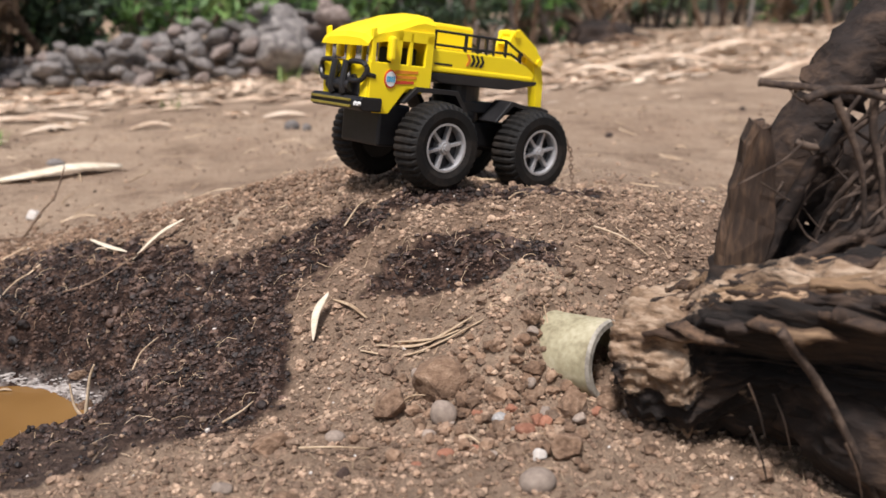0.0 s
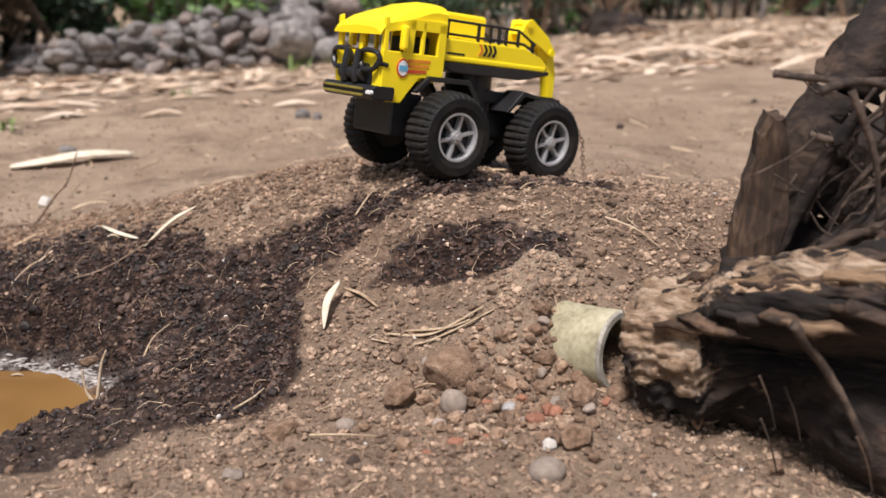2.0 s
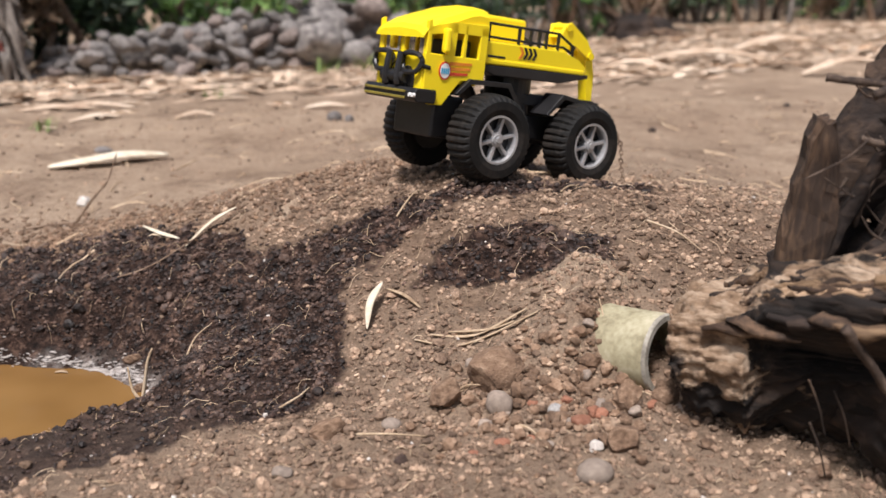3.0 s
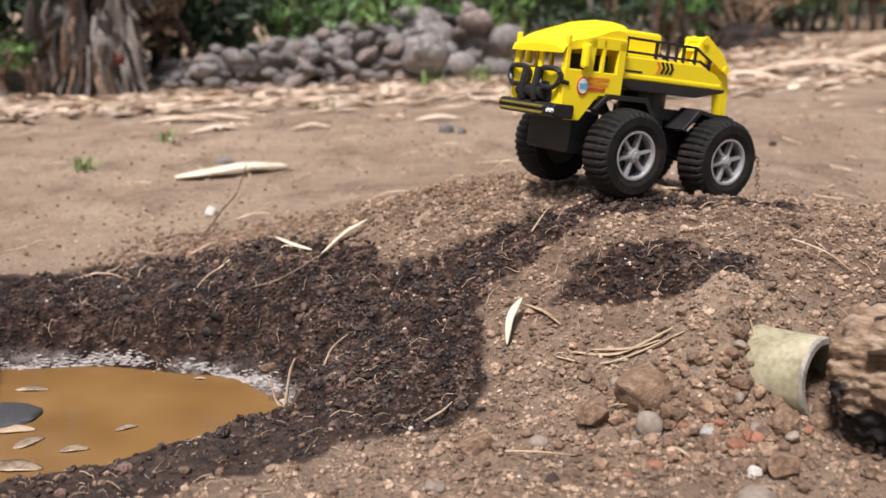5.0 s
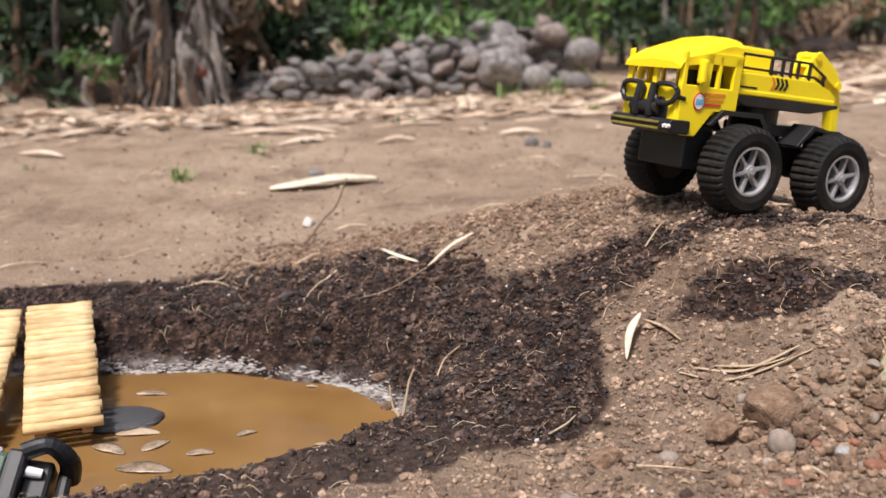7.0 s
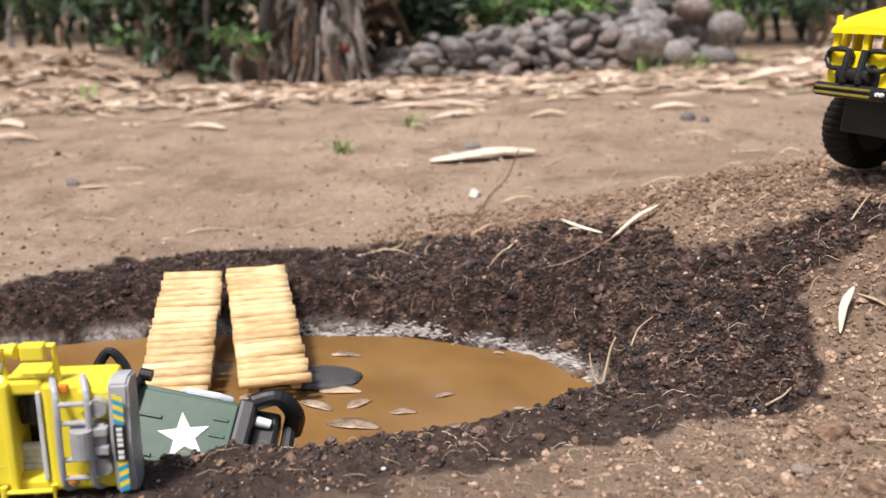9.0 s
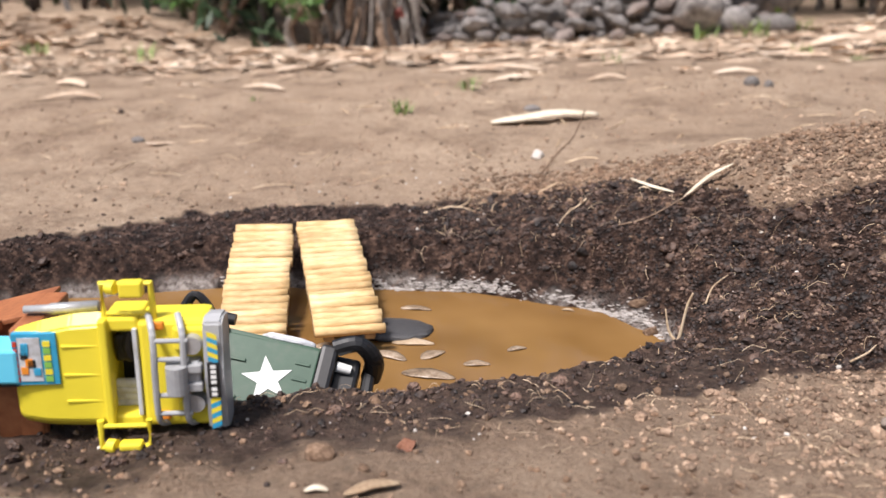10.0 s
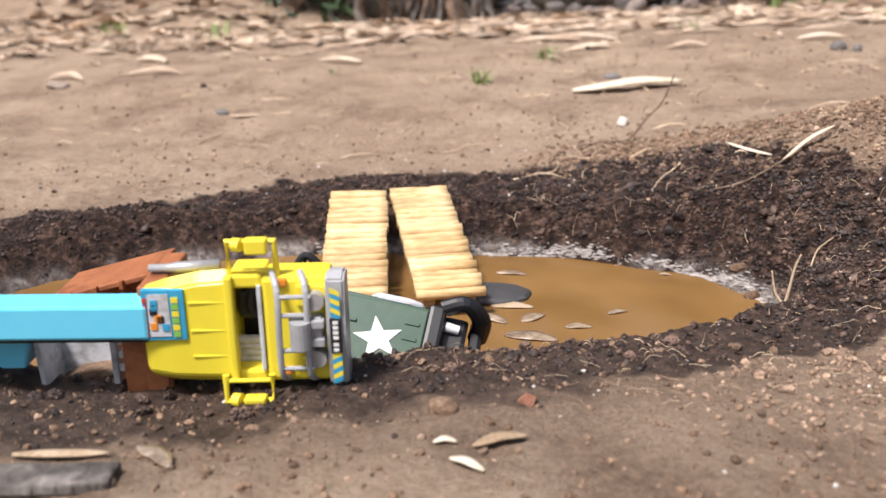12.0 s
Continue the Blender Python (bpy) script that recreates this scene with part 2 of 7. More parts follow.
SILVER = material("silver_plastic", ((0.34, 0.34, 0.345), (0.46, 0.46, 0.465)), 0.30, 30, 200, 0.05, 0.0005, metal=0.35)
GREY = material("grey_plastic", ((0.30, 0.305, 0.315), (0.40, 0.405, 0.41)), 0.45, 25, 150, 0.05, 0.001)
PALE_GREY = material("muddy_grey_plastic", ((0.34, 0.33, 0.32), (0.55, 0.56, 0.58), (0.62, 0.64, 0.66)), 0.4, 22, 150, 0.05, 0.001)
SKY_BLUE = material("sky_blue_plastic", ((0.12, 0.58, 0.80), (0.17, 0.66, 0.87)), 0.3, 15, 90, 0.04, 0.001, contrast=0.6)
RUST = material("rust_brown_plastic", ((0.20, 0.065, 0.025), (0.33, 0.115, 0.045), (0.40, 0.15, 0.06)), 0.5, 22, 150, 0.2, 0.001)
GREEN = material("army_green_plastic", ((0.028, 0.066, 0.041), (0.043, 0.090, 0.057), (0.085, 0.108, 0.080)), 0.5, 25, 170, 0.08, 0.001, contrast=0.5)
WHITE = material("white_sticker", ((0.70, 0.70, 0.68), (0.80, 0.80, 0.78)), 0.5, 60, 300, 0.0)
RED_LEAF = material("red_leaf", ((0.16, 0.025, 0.018), (0.26, 0.05, 0.035)), 0.6, 20, 90, 0.0, island=0.4)
RED = material("red_sticker", ((0.55, 0.05, 0.02), (0.62, 0.07, 0.03)), 0.45, 60, 300, 0.0)
ORANGE = material("orange_sticker", ((0.72, 0.22, 0.02), (0.80, 0.28, 0.03)), 0.45, 60, 300, 0.0)
TEAL = material("blue_sticker", ((0.03, 0.30, 0.50), (0.05, 0.36, 0.58)), 0.45, 60, 300, 0.0)
LIME = material("green_sticker", ((0.20, 0.45, 0.08), (0.26, 0.52, 0.10)), 0.45, 60, 300, 0.0)
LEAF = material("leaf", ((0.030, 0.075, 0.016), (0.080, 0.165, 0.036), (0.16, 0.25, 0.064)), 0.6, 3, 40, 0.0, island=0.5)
# darker copy of the leaf: the thicket's shade is put into its colour
LEAF_DARK = material("leaf_shade_tone", ((0.011, 0.024, 0.010), (0.026, 0.050, 0.020), (0.052, 0.082, 0.032)), 0.6, 3, 40, 0.0, island=0.5)
LEAF_DRY = material("withered_leaf", ((0.10, 0.062, 0.038), (0.19, 0.125, 0.075), (0.30, 0.21, 0.135)), 0.8, 3, 40, 0.0, island=0.45)
GRASS = material("grass", ((0.08, 0.14, 0.03), (0.17, 0.25, 0.06), (0.27, 0.33, 0.11)), 0.6, 20, 120, 0.0, island=0.3)
MOSS_CANE = material("mossy_cane", ((0.02, 0.028, 0.012), (0.05, 0.062, 0.028), (0.10, 0.11, 0.055)), 0.8, 12, 80, 0.2, 0.002)
FOREST = material("forest_slope", ((0.012, 0.020, 0.010), (0.024, 0.038, 0.016), (0.045, 0.055, 0.025)), 0.95, 1.2, 9, 0.8, 0.2)
STUMP_BARK = material("grey_stump", ((0.022, 0.018, 0.016), (0.115, 0.098, 0.086), (0.36, 0.325, 0.29)), 0.95, 11, 70, 1.0, 0.03, stretch=(1, 1, 0.25), contrast=0.35, vary=0.3)
FOAM = material("foam", ((0.26, 0.23, 0.205), (0.48, 0.44, 0.41)), 0.5, 120, 600, 0.2, 0.001, island=0.2)
SODDEN = material("sodden_leaf", ((0.11, 0.076, 0.048), (0.27, 0.195, 0.13), (0.46, 0.37, 0.28)), 0.35, 40, 300, 0.3, 0.001, vary=0.3)
DARK_SLAB = material("wet_slate", ((0.03, 0.03, 0.032), (0.12, 0.115, 0.115)), 0.35, 60, 300, 0.6, 0.002)


# ---------------------------------------------------------------- builders
def link(name, bm, mat, parent=None, label="", smooth=False):
    """Makes one mesh object of a bmesh."""
    me = bpy.data.meshes.new(name)
    bmesh.ops.recalc_face_normals(bm, faces=bm.faces[:])
    bm.to_mesh(me)
    bm.free()
    for mt in (mat if isinstance(mat, (list, tuple)) else (mat,)):
        me.materials.append(mt)
    if smooth:
        for poly in me.polygons:
            poly.use_smooth = True
    ob = new(name, me)
    ob.parent = parent
    if label:
        ob["label"] = label
    return ob


def part(name, bm, mat, parent, label="", smooth=False):
    return link(name, bm, mat, parent, label, smooth)


def thing(name, label, category, m, group=""):
    ob = new(name)
    ob.empty_display_size = 0.02
    ob.matrix_world = m
    return tagged(ob, label, category, group)


def mesh_of(name, verts, faces, mat, smooth=False, parent=None):
    me = bpy.data.meshes.new(name)
    me.from_pydata(np.asarray(verts).tolist(), [], faces if isinstance(faces, list) else np.asarray(faces).tolist())
    me.materials.append(mat)
    if smooth:
        me.polygons.foreach_set("use_smooth", [True] * len(me.polygons))
    me.update()
    ob = new(name, me)
    ob.parent = parent
    return ob


def box(bm, x0, x1, y0, y1, z0, z1, bevel=0.0, turn=None):
    vs = bmesh.ops.create_cube(bm, size=1)["verts"]
    m = Matrix.Translation(((x0 + x1) / 2, (y0 + y1) / 2, (z0 + z1) / 2)) @ Matrix.Diagonal((abs(x1 - x0), abs(y1 - y0), abs(z1 - z0), 1))
    bmesh.ops.transform(bm, matrix=(turn @ m) if turn else m, verts=vs)
    if bevel:
        es = list({e for v in vs for e in v.link_edges})
        bmesh.ops.bevel(bm, geom=es, offset=bevel, segments=2, affect="EDGES", profile=0.5)
    return bm


def cyl(bm, a, b, r0, r1=None, seg=16, caps=True):
    """A round bar from a to b."""
    a, b = Vector(a), Vector(b)
    r1 = r0 if r1 is None else r1
    m = Matrix.Translation((a + b) / 2) @ (b - a).to_track_quat("Z", "Y").to_matrix().to_4x4()
    bmesh.ops.create_cone(bm, cap_ends=caps, segments=seg, radius1=r0, radius2=r1, depth=(b - a).length, matrix=m)
    return bm


def prism(bm, outline, y0, y1, bevel=0.0):
    """An outline in x and z, drawn out from y0 to y1."""
    a = [bm.verts.new((x, y0, z)) for x, z in outline]
    b = [bm.verts.new((x, y1, z)) for x, z in outline]
    k = len(outline)
    fs = [bm.faces.new(a), bm.faces.new(b[::-1])]
    fs += [bm.faces.new((a[i], b[i], b[(i + 1) % k], a[(i + 1) % k])) for i in range(k)]
    if bevel:
        bmesh.ops.bevel(bm, geom=list({e for f in fs for e in f.edges}), offset=bevel, segments=2, affect="EDGES", profile=0.5)
    return bm


def tube(bm, pts, radii, seg=8, rough=0.0, seed=0):
    """A bent, tapering bar through pts; rough makes its skin uneven."""
    rnd = random.Random(seed)
    pts = [Vector(p) for p in pts]
    rings = []
    for i, p in enumerate(pts):
        d = (pts[min(i + 1, len(pts) - 1)] - pts[max(i - 1, 0)]).normalized()
        u = d.cross(Vector((0, 0, 1)) if abs(d.z) < 0.9 else Vector((1, 0, 0))).normalized()
        v = d.cross(u)
        r = radii[i] if isinstance(radii, (list, tuple)) else radii
        rings.append([bm.verts.new(p + (u * math.cos(a) + v * math.sin(a)) * r * (1 + rough * rnd.uniform(-1, 1)))
                      for a in (2 * math.pi * k / seg for k in range(seg))])
    for r0, r1 in zip(rings, rings[1:]):
        for k in range(seg):
            bm.faces.new((r0[k], r0[(k + 1) % seg], r1[(k + 1) % seg], r1[k]))
    bm.faces.new(rings[0][::-1]), bm.faces.new(rings[-1])
    return bm


def bezier(points, n=8):
    """A smooth line through points."""
    p = [Vector(q) for q in points]
    out = []
    for i in range(len(p) - 1):
        a, b, c, d = p[max(i - 1, 0)], p[i], p[i + 1], p[min(i + 2, len(p) - 1)]
        for k in range(n):
            t = k / n
            out.append(0.5 * ((2 * b) + (c - a) * t + (2 * a - 5 * b + 4 * c - d) * t * t + (3 * b - a - 3 * c + d) * t ** 3))
    return out + [p[-1]]


def stone_bm(seed, sub=3, lumps=0.22, detail=0.05, flat=1.0, cuts=0):
    """A stone: a lumpy ball, with some faces split off if cuts are given."""
    bm = bmesh.new()
    bmesh.ops.create_icosphere(bm, subdivisions=sub, radius=1)
    off = Vector((seed * 7.3, seed * 3.1, seed * 1.7))
    r = random.Random(seed)
    planes = []
    for _ in range(cuts):
        d = Vector((r.gauss(0, 1), r.gauss(0, 1), r.gauss(0, 1))).normalized()
        planes.append((d, r.uniform(0.55, 0.85)))
    for v in bm.verts:
        for d, k in planes:
            s = v.co.dot(d)
            if s > k:
                v.co -= d * (s - k) * 0.9
        n0 = noise.noise(v.co * 0.9 + off) * lumps + noise.noise(v.co * 2.3 + off) * lumps * 0.4 + noise.noise(v.co * 6 + off) * detail + noise.noise(v.co * 14 + off) * detail * 0.6
        v.co *= 1 + n0
        v.co.z *= flat
    return bm


# ---------------------------------------------------------------- lie of the land
def lattice(x, y, seed):
    h = np.sin(x * 127.1 + y * 311.7 + seed * 74.7) * 43758.5453
    return h - np.floor(h)


def value_noise(x, y, seed=0):
    xi, yi = np.floor(x), np.floor(y)
    fx, fy = x - xi, y - yi
    fx, fy = fx * fx * (3 - 2 * fx), fy * fy * (3 - 2 * fy)
    a, b = lattice(xi, yi, seed), lattice(xi + 1, yi, seed)
    c, d = lattice(xi, yi + 1, seed), lattice(xi + 1, yi + 1, seed)
    return (a * (1 - fx) + b * fx) * (1 - fy) + (c * (1 - fx) + d * fx) * fy - 0.5


def step(a, b, x):
    t = np.clip((x - a) / (b - a), 0, 1)
    return t * t * (3 - 2 * t)


WATER_LEVEL = -0.122
# heaps of tipped soil that make up the mound: a coarse grid of rounded heaps, height in metres
HEAP_X = (-0.45, -0.25, -0.05, 0.15, 0.35)
HEAPS = {0.85: (-0.02, 0.002, -0.008, 0.029, -0.015),
         1.05: (-0.030, -0.004, 0.081, 0.067, 0.051),
         1.25: (0.04, 0.062, 0.06, 0.043, 0.068),
         1.5: (0.016, 0.045, 0.087, 0.05, 0.052)}


def turned(x, y, cx, cy, degrees):
    c, s = math.cos(radians(degrees)), math.sin(radians(degrees))
    return (x - cx) * c + (y - cy) * s, -(x - cx) * s + (y - cy) * c


def shore(x, y):
    """Metres outward from the puddle's edge."""
    u, v = turned(x, y, -0.815, 0.812, 22)
    b = 0.21 + 0.055 * step(0.05, -0.25, u) * step(0.02, -0.06, v)
    q = np.sqrt((u / 0.47) ** 2 + (v / b) ** 2)
    return (q - 1) * np.sqrt(u * u + v * v) / np.maximum(q, 1e-6)


# outline of the soaked ground round the puddle
STAIN = ((-1.60, 0.70), (-1.40, 0.81), (-1.25, 0.90), (-1.19, 1.00), (-1.13, 1.13), (-1.04, 1.19), (-0.94, 1.245), (-0.83, 1.28), (-0.67, 1.30), (-0.585, 1.315), (-0.50, 1.28), (-0.40, 1.22),
         (-0.31, 1.185), (-0.25, 1.125), (-0.15, 1.110), (-0.06, 1.098), (-0.055, 1.046), (-0.135, 0.995), (-0.120, 0.927), (-0.126, 0.866), (-0.160, 0.79), (-0.245, 0.755), (-0.380, 0.64),
         (-0.525, 0.515), (-0.61, 0.46), (-0.705, 0.40), (-0.81, 0.34), (-1.0, 0.29), (-1.4, 0.33), (-1.7, 0.50))


def inside_stain(x, y):
    """Metres inward from the outline of the soaked ground."""
    d2, inside = np.full(np.shape(x), 1e9), np.zeros(np.shape(x), bool)
    for (ax, ay), (bx, by) in zip(STAIN, STAIN[1:] + STAIN[:1]):
        ex, ey = bx - ax, by - ay
        t = np.clip(((x - ax) * ex + (y - ay) * ey) / (ex * ex + ey * ey), 0, 1)
        d2 = np.minimum(d2, (x - ax - t * ex) ** 2 + (y - ay - t * ey) ** 2)
        if ay != by:
            inside ^= ((ay > y) != (by > y)) & (x < ax + (y - ay) * ex / ey)
    return np.where(inside, 1, -1) * np.sqrt(d2)


def wetness(x, y):
    near = step(0.70, 0.45, y) * step(-0.2, -0.45, x)
    d = inside_stain(x, y) + 0.045 * value_noise(x * 12, y * 12, 16) + 0.028 * value_noise(x * 31, y * 31, 18) + 0.016 * value_noise(x * 74, y * 74, 20)
    far = step(1.05, 1.2, y) * step(-0.30, -0.45, x)
    wet = step(-0.016 - 0.05 * near - 0.035 * far, 0.022 + 0.045 * near + 0.03 * far, d)
    for cx, cy, rx, ry, a in ((0.05, 0.962, 0.125, 0.040, 0), (0.06, 1.118, 0.15, 0.026, 10)):
        u, v = turned(x, y, cx, cy, a)
        q = np.sqrt((u / rx) ** 2 + (v / ry) ** 2) + 0.75 * value_noise(x * 19, y * 26, 17) + 0.5 * value_noise(x * 55, y * 60, 19)
        wet = np.maximum(wet, 0.95 * (1 - step(0.55, 1.25, q)))
    return wet


def near_rim(x, y):
    """The trodden muddy rim on the near side of the puddle."""
    u, v = turned(x, y, -0.815, 0.812, 22)
    return step(-0.10, -0.20, v) * step(0.62, 0.42, u)


def smooth_height(x, y):
    far = 0.035 + 0.03 * np.clip(x + 0.6, -2.6, 3)
    h = -0.05 + (far + 0.05) * step(1.2, 2.5, y) + 0.06 * step(0.4, 0.9, x) * step(0.8, 1.2, y) * (1 - step(1.4, 2.2, y))
    h = h + 0.03 * np.clip(y - 3.6, 0, 6) - 0.015 * step(-0.5, -0.95, x) * (1 - step(1.3, 1.7, y)) * step(0.3, 0.5, y)
    h = h + 0.125 * step(-2.1, -2.85, x) * step(2.65, 3.2, y)
    for cy, row in HEAPS.items():
        for cx, a in zip(HEAP_X, row):
            h = h + a * np.exp(-((x - cx) ** 2 + (y - cy) ** 2) / 0.19 ** 2)
    for cx, cy, a in ((0.6, 1.3, 0.059), (0.3, 1.8, 0.039), (-0.2, 1.8, 0.02)):
        h = h + a * np.exp(-((x - cx) ** 2 + (y - cy) ** 2) / 0.19 ** 2)
    # soil heaped over the pipe, hollow under the fallen truck
    for cx, cy, a, r in ((0.098, 0.893, 0.034, 0.055), (0.084, 0.832, 0.036, 0.040), (-0.73, 0.46, -0.012, 0.09), (-0.62, 0.58, -0.010, 0.10), (-0.86, 0.44, -0.012, 0.11)):
        h = h + a * np.exp(-((x - cx) ** 2 + (y - cy) ** 2) / r ** 2)
    s = step(-0.05, 0.075, shore(x, y) + 0.03 * value_noise(x * 11, y * 11, 5))
    return h * s - 0.15 * (1 - s)


def height(x, y):
    x, y = np.asarray(x, float), np.asarray(y, float)
    near = 1 - step(2.0, 4.5, y)
    wet = wetness(x, y)
    loose = np.maximum(wet * 1.0, 0.75 * (1 - step(0.25, 0.55, np.hypot((x - 0.02) / 1.2, y - 1.0))))
    h = smooth_height(x, y)
    for f, a, s in ((4, 0.010, 1), (13, 0.006, 2)):
        h = h + a * value_noise(x * f, y * f, s)
    h = h + 0.016 * near * wet * (1 - near_rim(x, y)) * value_noise(x * 21 + 1.7, y * 21, 8)
    rough = 0.30 + 0.70 * loose * (1 - 0.4 * near_rim(x, y)) * (0.55 + 0.45 * step(-0.9, -0.45, x))
    for f, a, s in ((38, 0.0110, 3), (85, 0.0080, 4), (170, 0.0045, 6)):
        h = h + a * near * rough * value_noise(x * f + 3.3, y * f, s)
    return h


def ground_at(x, y):
    return float(height(np.array([x]), np.array([y]))[0])


def spaced(lo, hi, fine, out_lo, out_hi):
    mid = list(np.arange(lo, hi, fine))
    a, d = [], fine
    while lo - sum(a) > out_lo:
        d *= 1.12
        a.append(d)
    b, d = [], fine
    while mid[-1] + sum(b) < out_hi:
        d *= 1.06 if sum(b) < 3 else 1.2
        b.append(d)
    left = [lo - sum(a[:i + 1]) for i in range(len(a))][::-1]
    return np.array(left + mid + [mid[-1] + sum(b[:i + 1]) for i in range(len(b))])


gx, gy = spaced(-1.55, 0.62, 0.0055, -60, 60), spaced(0.2, 1.62, 0.0055, -40, 120)
GX, GY = np.meshgrid(gx, gy)
nx, ny = len(gx), len(gy)
GZ = height(GX, GY)
gi = np.arange(nx * ny).reshape(ny, nx)
quads = np.stack([gi[:-1, :-1], gi[:-1, 1:], gi[1:, 1:], gi[1:, :-1]], -1).reshape(-1, 4)
ground = mesh_of("ground", np.stack([GX, GY, GZ], -1).reshape(-1, 3), quads, SOIL, smooth=True)
tagged(ground, "bare tan earth with a dark wet soil slope and mound", "ground", kind="structure")
flat_x, flat_y = GX.ravel(), GY.ravel()
sh = shore(flat_x, flat_y)
u_s, v_s = turned(flat_x, flat_y, -0.815, 0.812, 22)
band = np.exp(-((GZ.ravel() - WATER_LEVEL - 0.006) / 0.009) ** 2) * step(-0.05, 0.06, v_s + 0.30 * np.clip(u_s, -0.2, 1))
band = band * np.clip(0.50 + 2.4 * value_noise(flat_x * 24, flat_y * 24, 9) + 1.2 * value_noise(flat_x * 70, flat_y * 70, 10), 0, 1)
margin = 0.7 * np.exp(-((flat_y - 1.36 + 0.18 * (flat_x + 0.65)) / 0.09) ** 2) * step(-0.85, -0.65, flat_x) * step(-0.02, -0.2, flat_x)
margin = margin * np.clip(0.7 + 1.5 * value_noise(flat_x * 14, flat_y * 14, 25), 0, 1)
dug_near = 0.6 * step(0.10, 0.0, -inside_stain(flat_x, flat_y)) * step(0.85, 0.6, flat_y)
dug_near = np.maximum(dug_near, 0.7 * step(0.66, 0.50, flat_y) * step(-0.05, 0.20, flat_y) * step(-2.2, -1.5, -np.abs(flat_x)) * step(-0.10, 0.30, value_noise(flat_x * 7, flat_y * 9, 22) + 0.6 * value_noise(flat_x * 19, flat_y * 23, 23)))
loose = 0.8 * (1 - step(0.22, 0.50, np.hypot((flat_x - 0.06) / 1.25, flat_y - 0.98))) * np.clip(0.75 + 1.2 * value_noise(flat_x * 9, flat_y * 9, 12), 0, 1)
pale = np.zeros_like(flat_x)
for cx, cy, rx, ry, a in ((-0.255, 1.200, 0.045, 0.012, 62), (-0.190, 1.162, 0.034, 0.008, 55), (0.10, 0.915, 0.06, 0.03, 20)):
    u_p, v_p = turned(flat_x, flat_y, cx, cy, a)
    pale = np.maximum(pale, 0.8 * (1 - step(0.5, 1.2, np.sqrt((u_p / rx) ** 2 + (v_p / ry) ** 2))))
for key, values in (("pale", pale), ("loose", np.maximum(np.maximum(loose, dug_near), margin)), ("rim", 0.6 * near_rim(flat_x, flat_y) * step(0.02, 0.07, sh)), ("wet", wetness(flat_x, flat_y)), ("scum", np.clip(band, 0, 0.9))):
    ground.data.attributes.new(key, "FLOAT", "POINT").data.foreach_set("value", values.astype(np.float32))

bm = bmesh.new()
ring = []
for k in range(96):
    a = 2 * math.pi * k / 96
    u, v = 0.53 * math.cos(a), 0.27 * math.sin(a)
    c, s = math.cos(radians(22)), math.sin(radians(22))
    ring.append(bm.verts.new((-0.815 + u * c - v * s, 0.812 + u * s + v * c, WATER_LEVEL)))
bm.faces.new(ring)
tagged(link("water", bm, WATER), "shallow puddle of opaque brown muddy water", "puddle", kind="structure")

# wooded slope that closes the place behind the shrubs
bm = bmesh.new()
cols, rows_n = 60, 10
grid = []
for j in range(rows_n):
    for i in range(cols):
        a = radians(-100 + 200 * i / (cols - 1))
        r = 10.5 + 2.2 * j + 1.2 * noise.noise(Vector((i * 0.5, j * 0.7, 0)))
        grid.append(bm.verts.new((r * math.sin(a), r * math.cos(a), 0.1 + 1.15 * j + 0.4 * noise.noise(Vector((i * 0.9, j, 4))))))
for j in range(rows_n - 1):
    for i in range(cols - 1):
        bm.faces.new((grid[j * cols + i], grid[j * cols + i + 1], grid[(j + 1) * cols + i + 1], grid[(j + 1) * cols + i]))
tagged(link("backdrop", bm, FOREST, smooth=True), "dark wooded slope behind the clearing", "hillside", kind="structure")


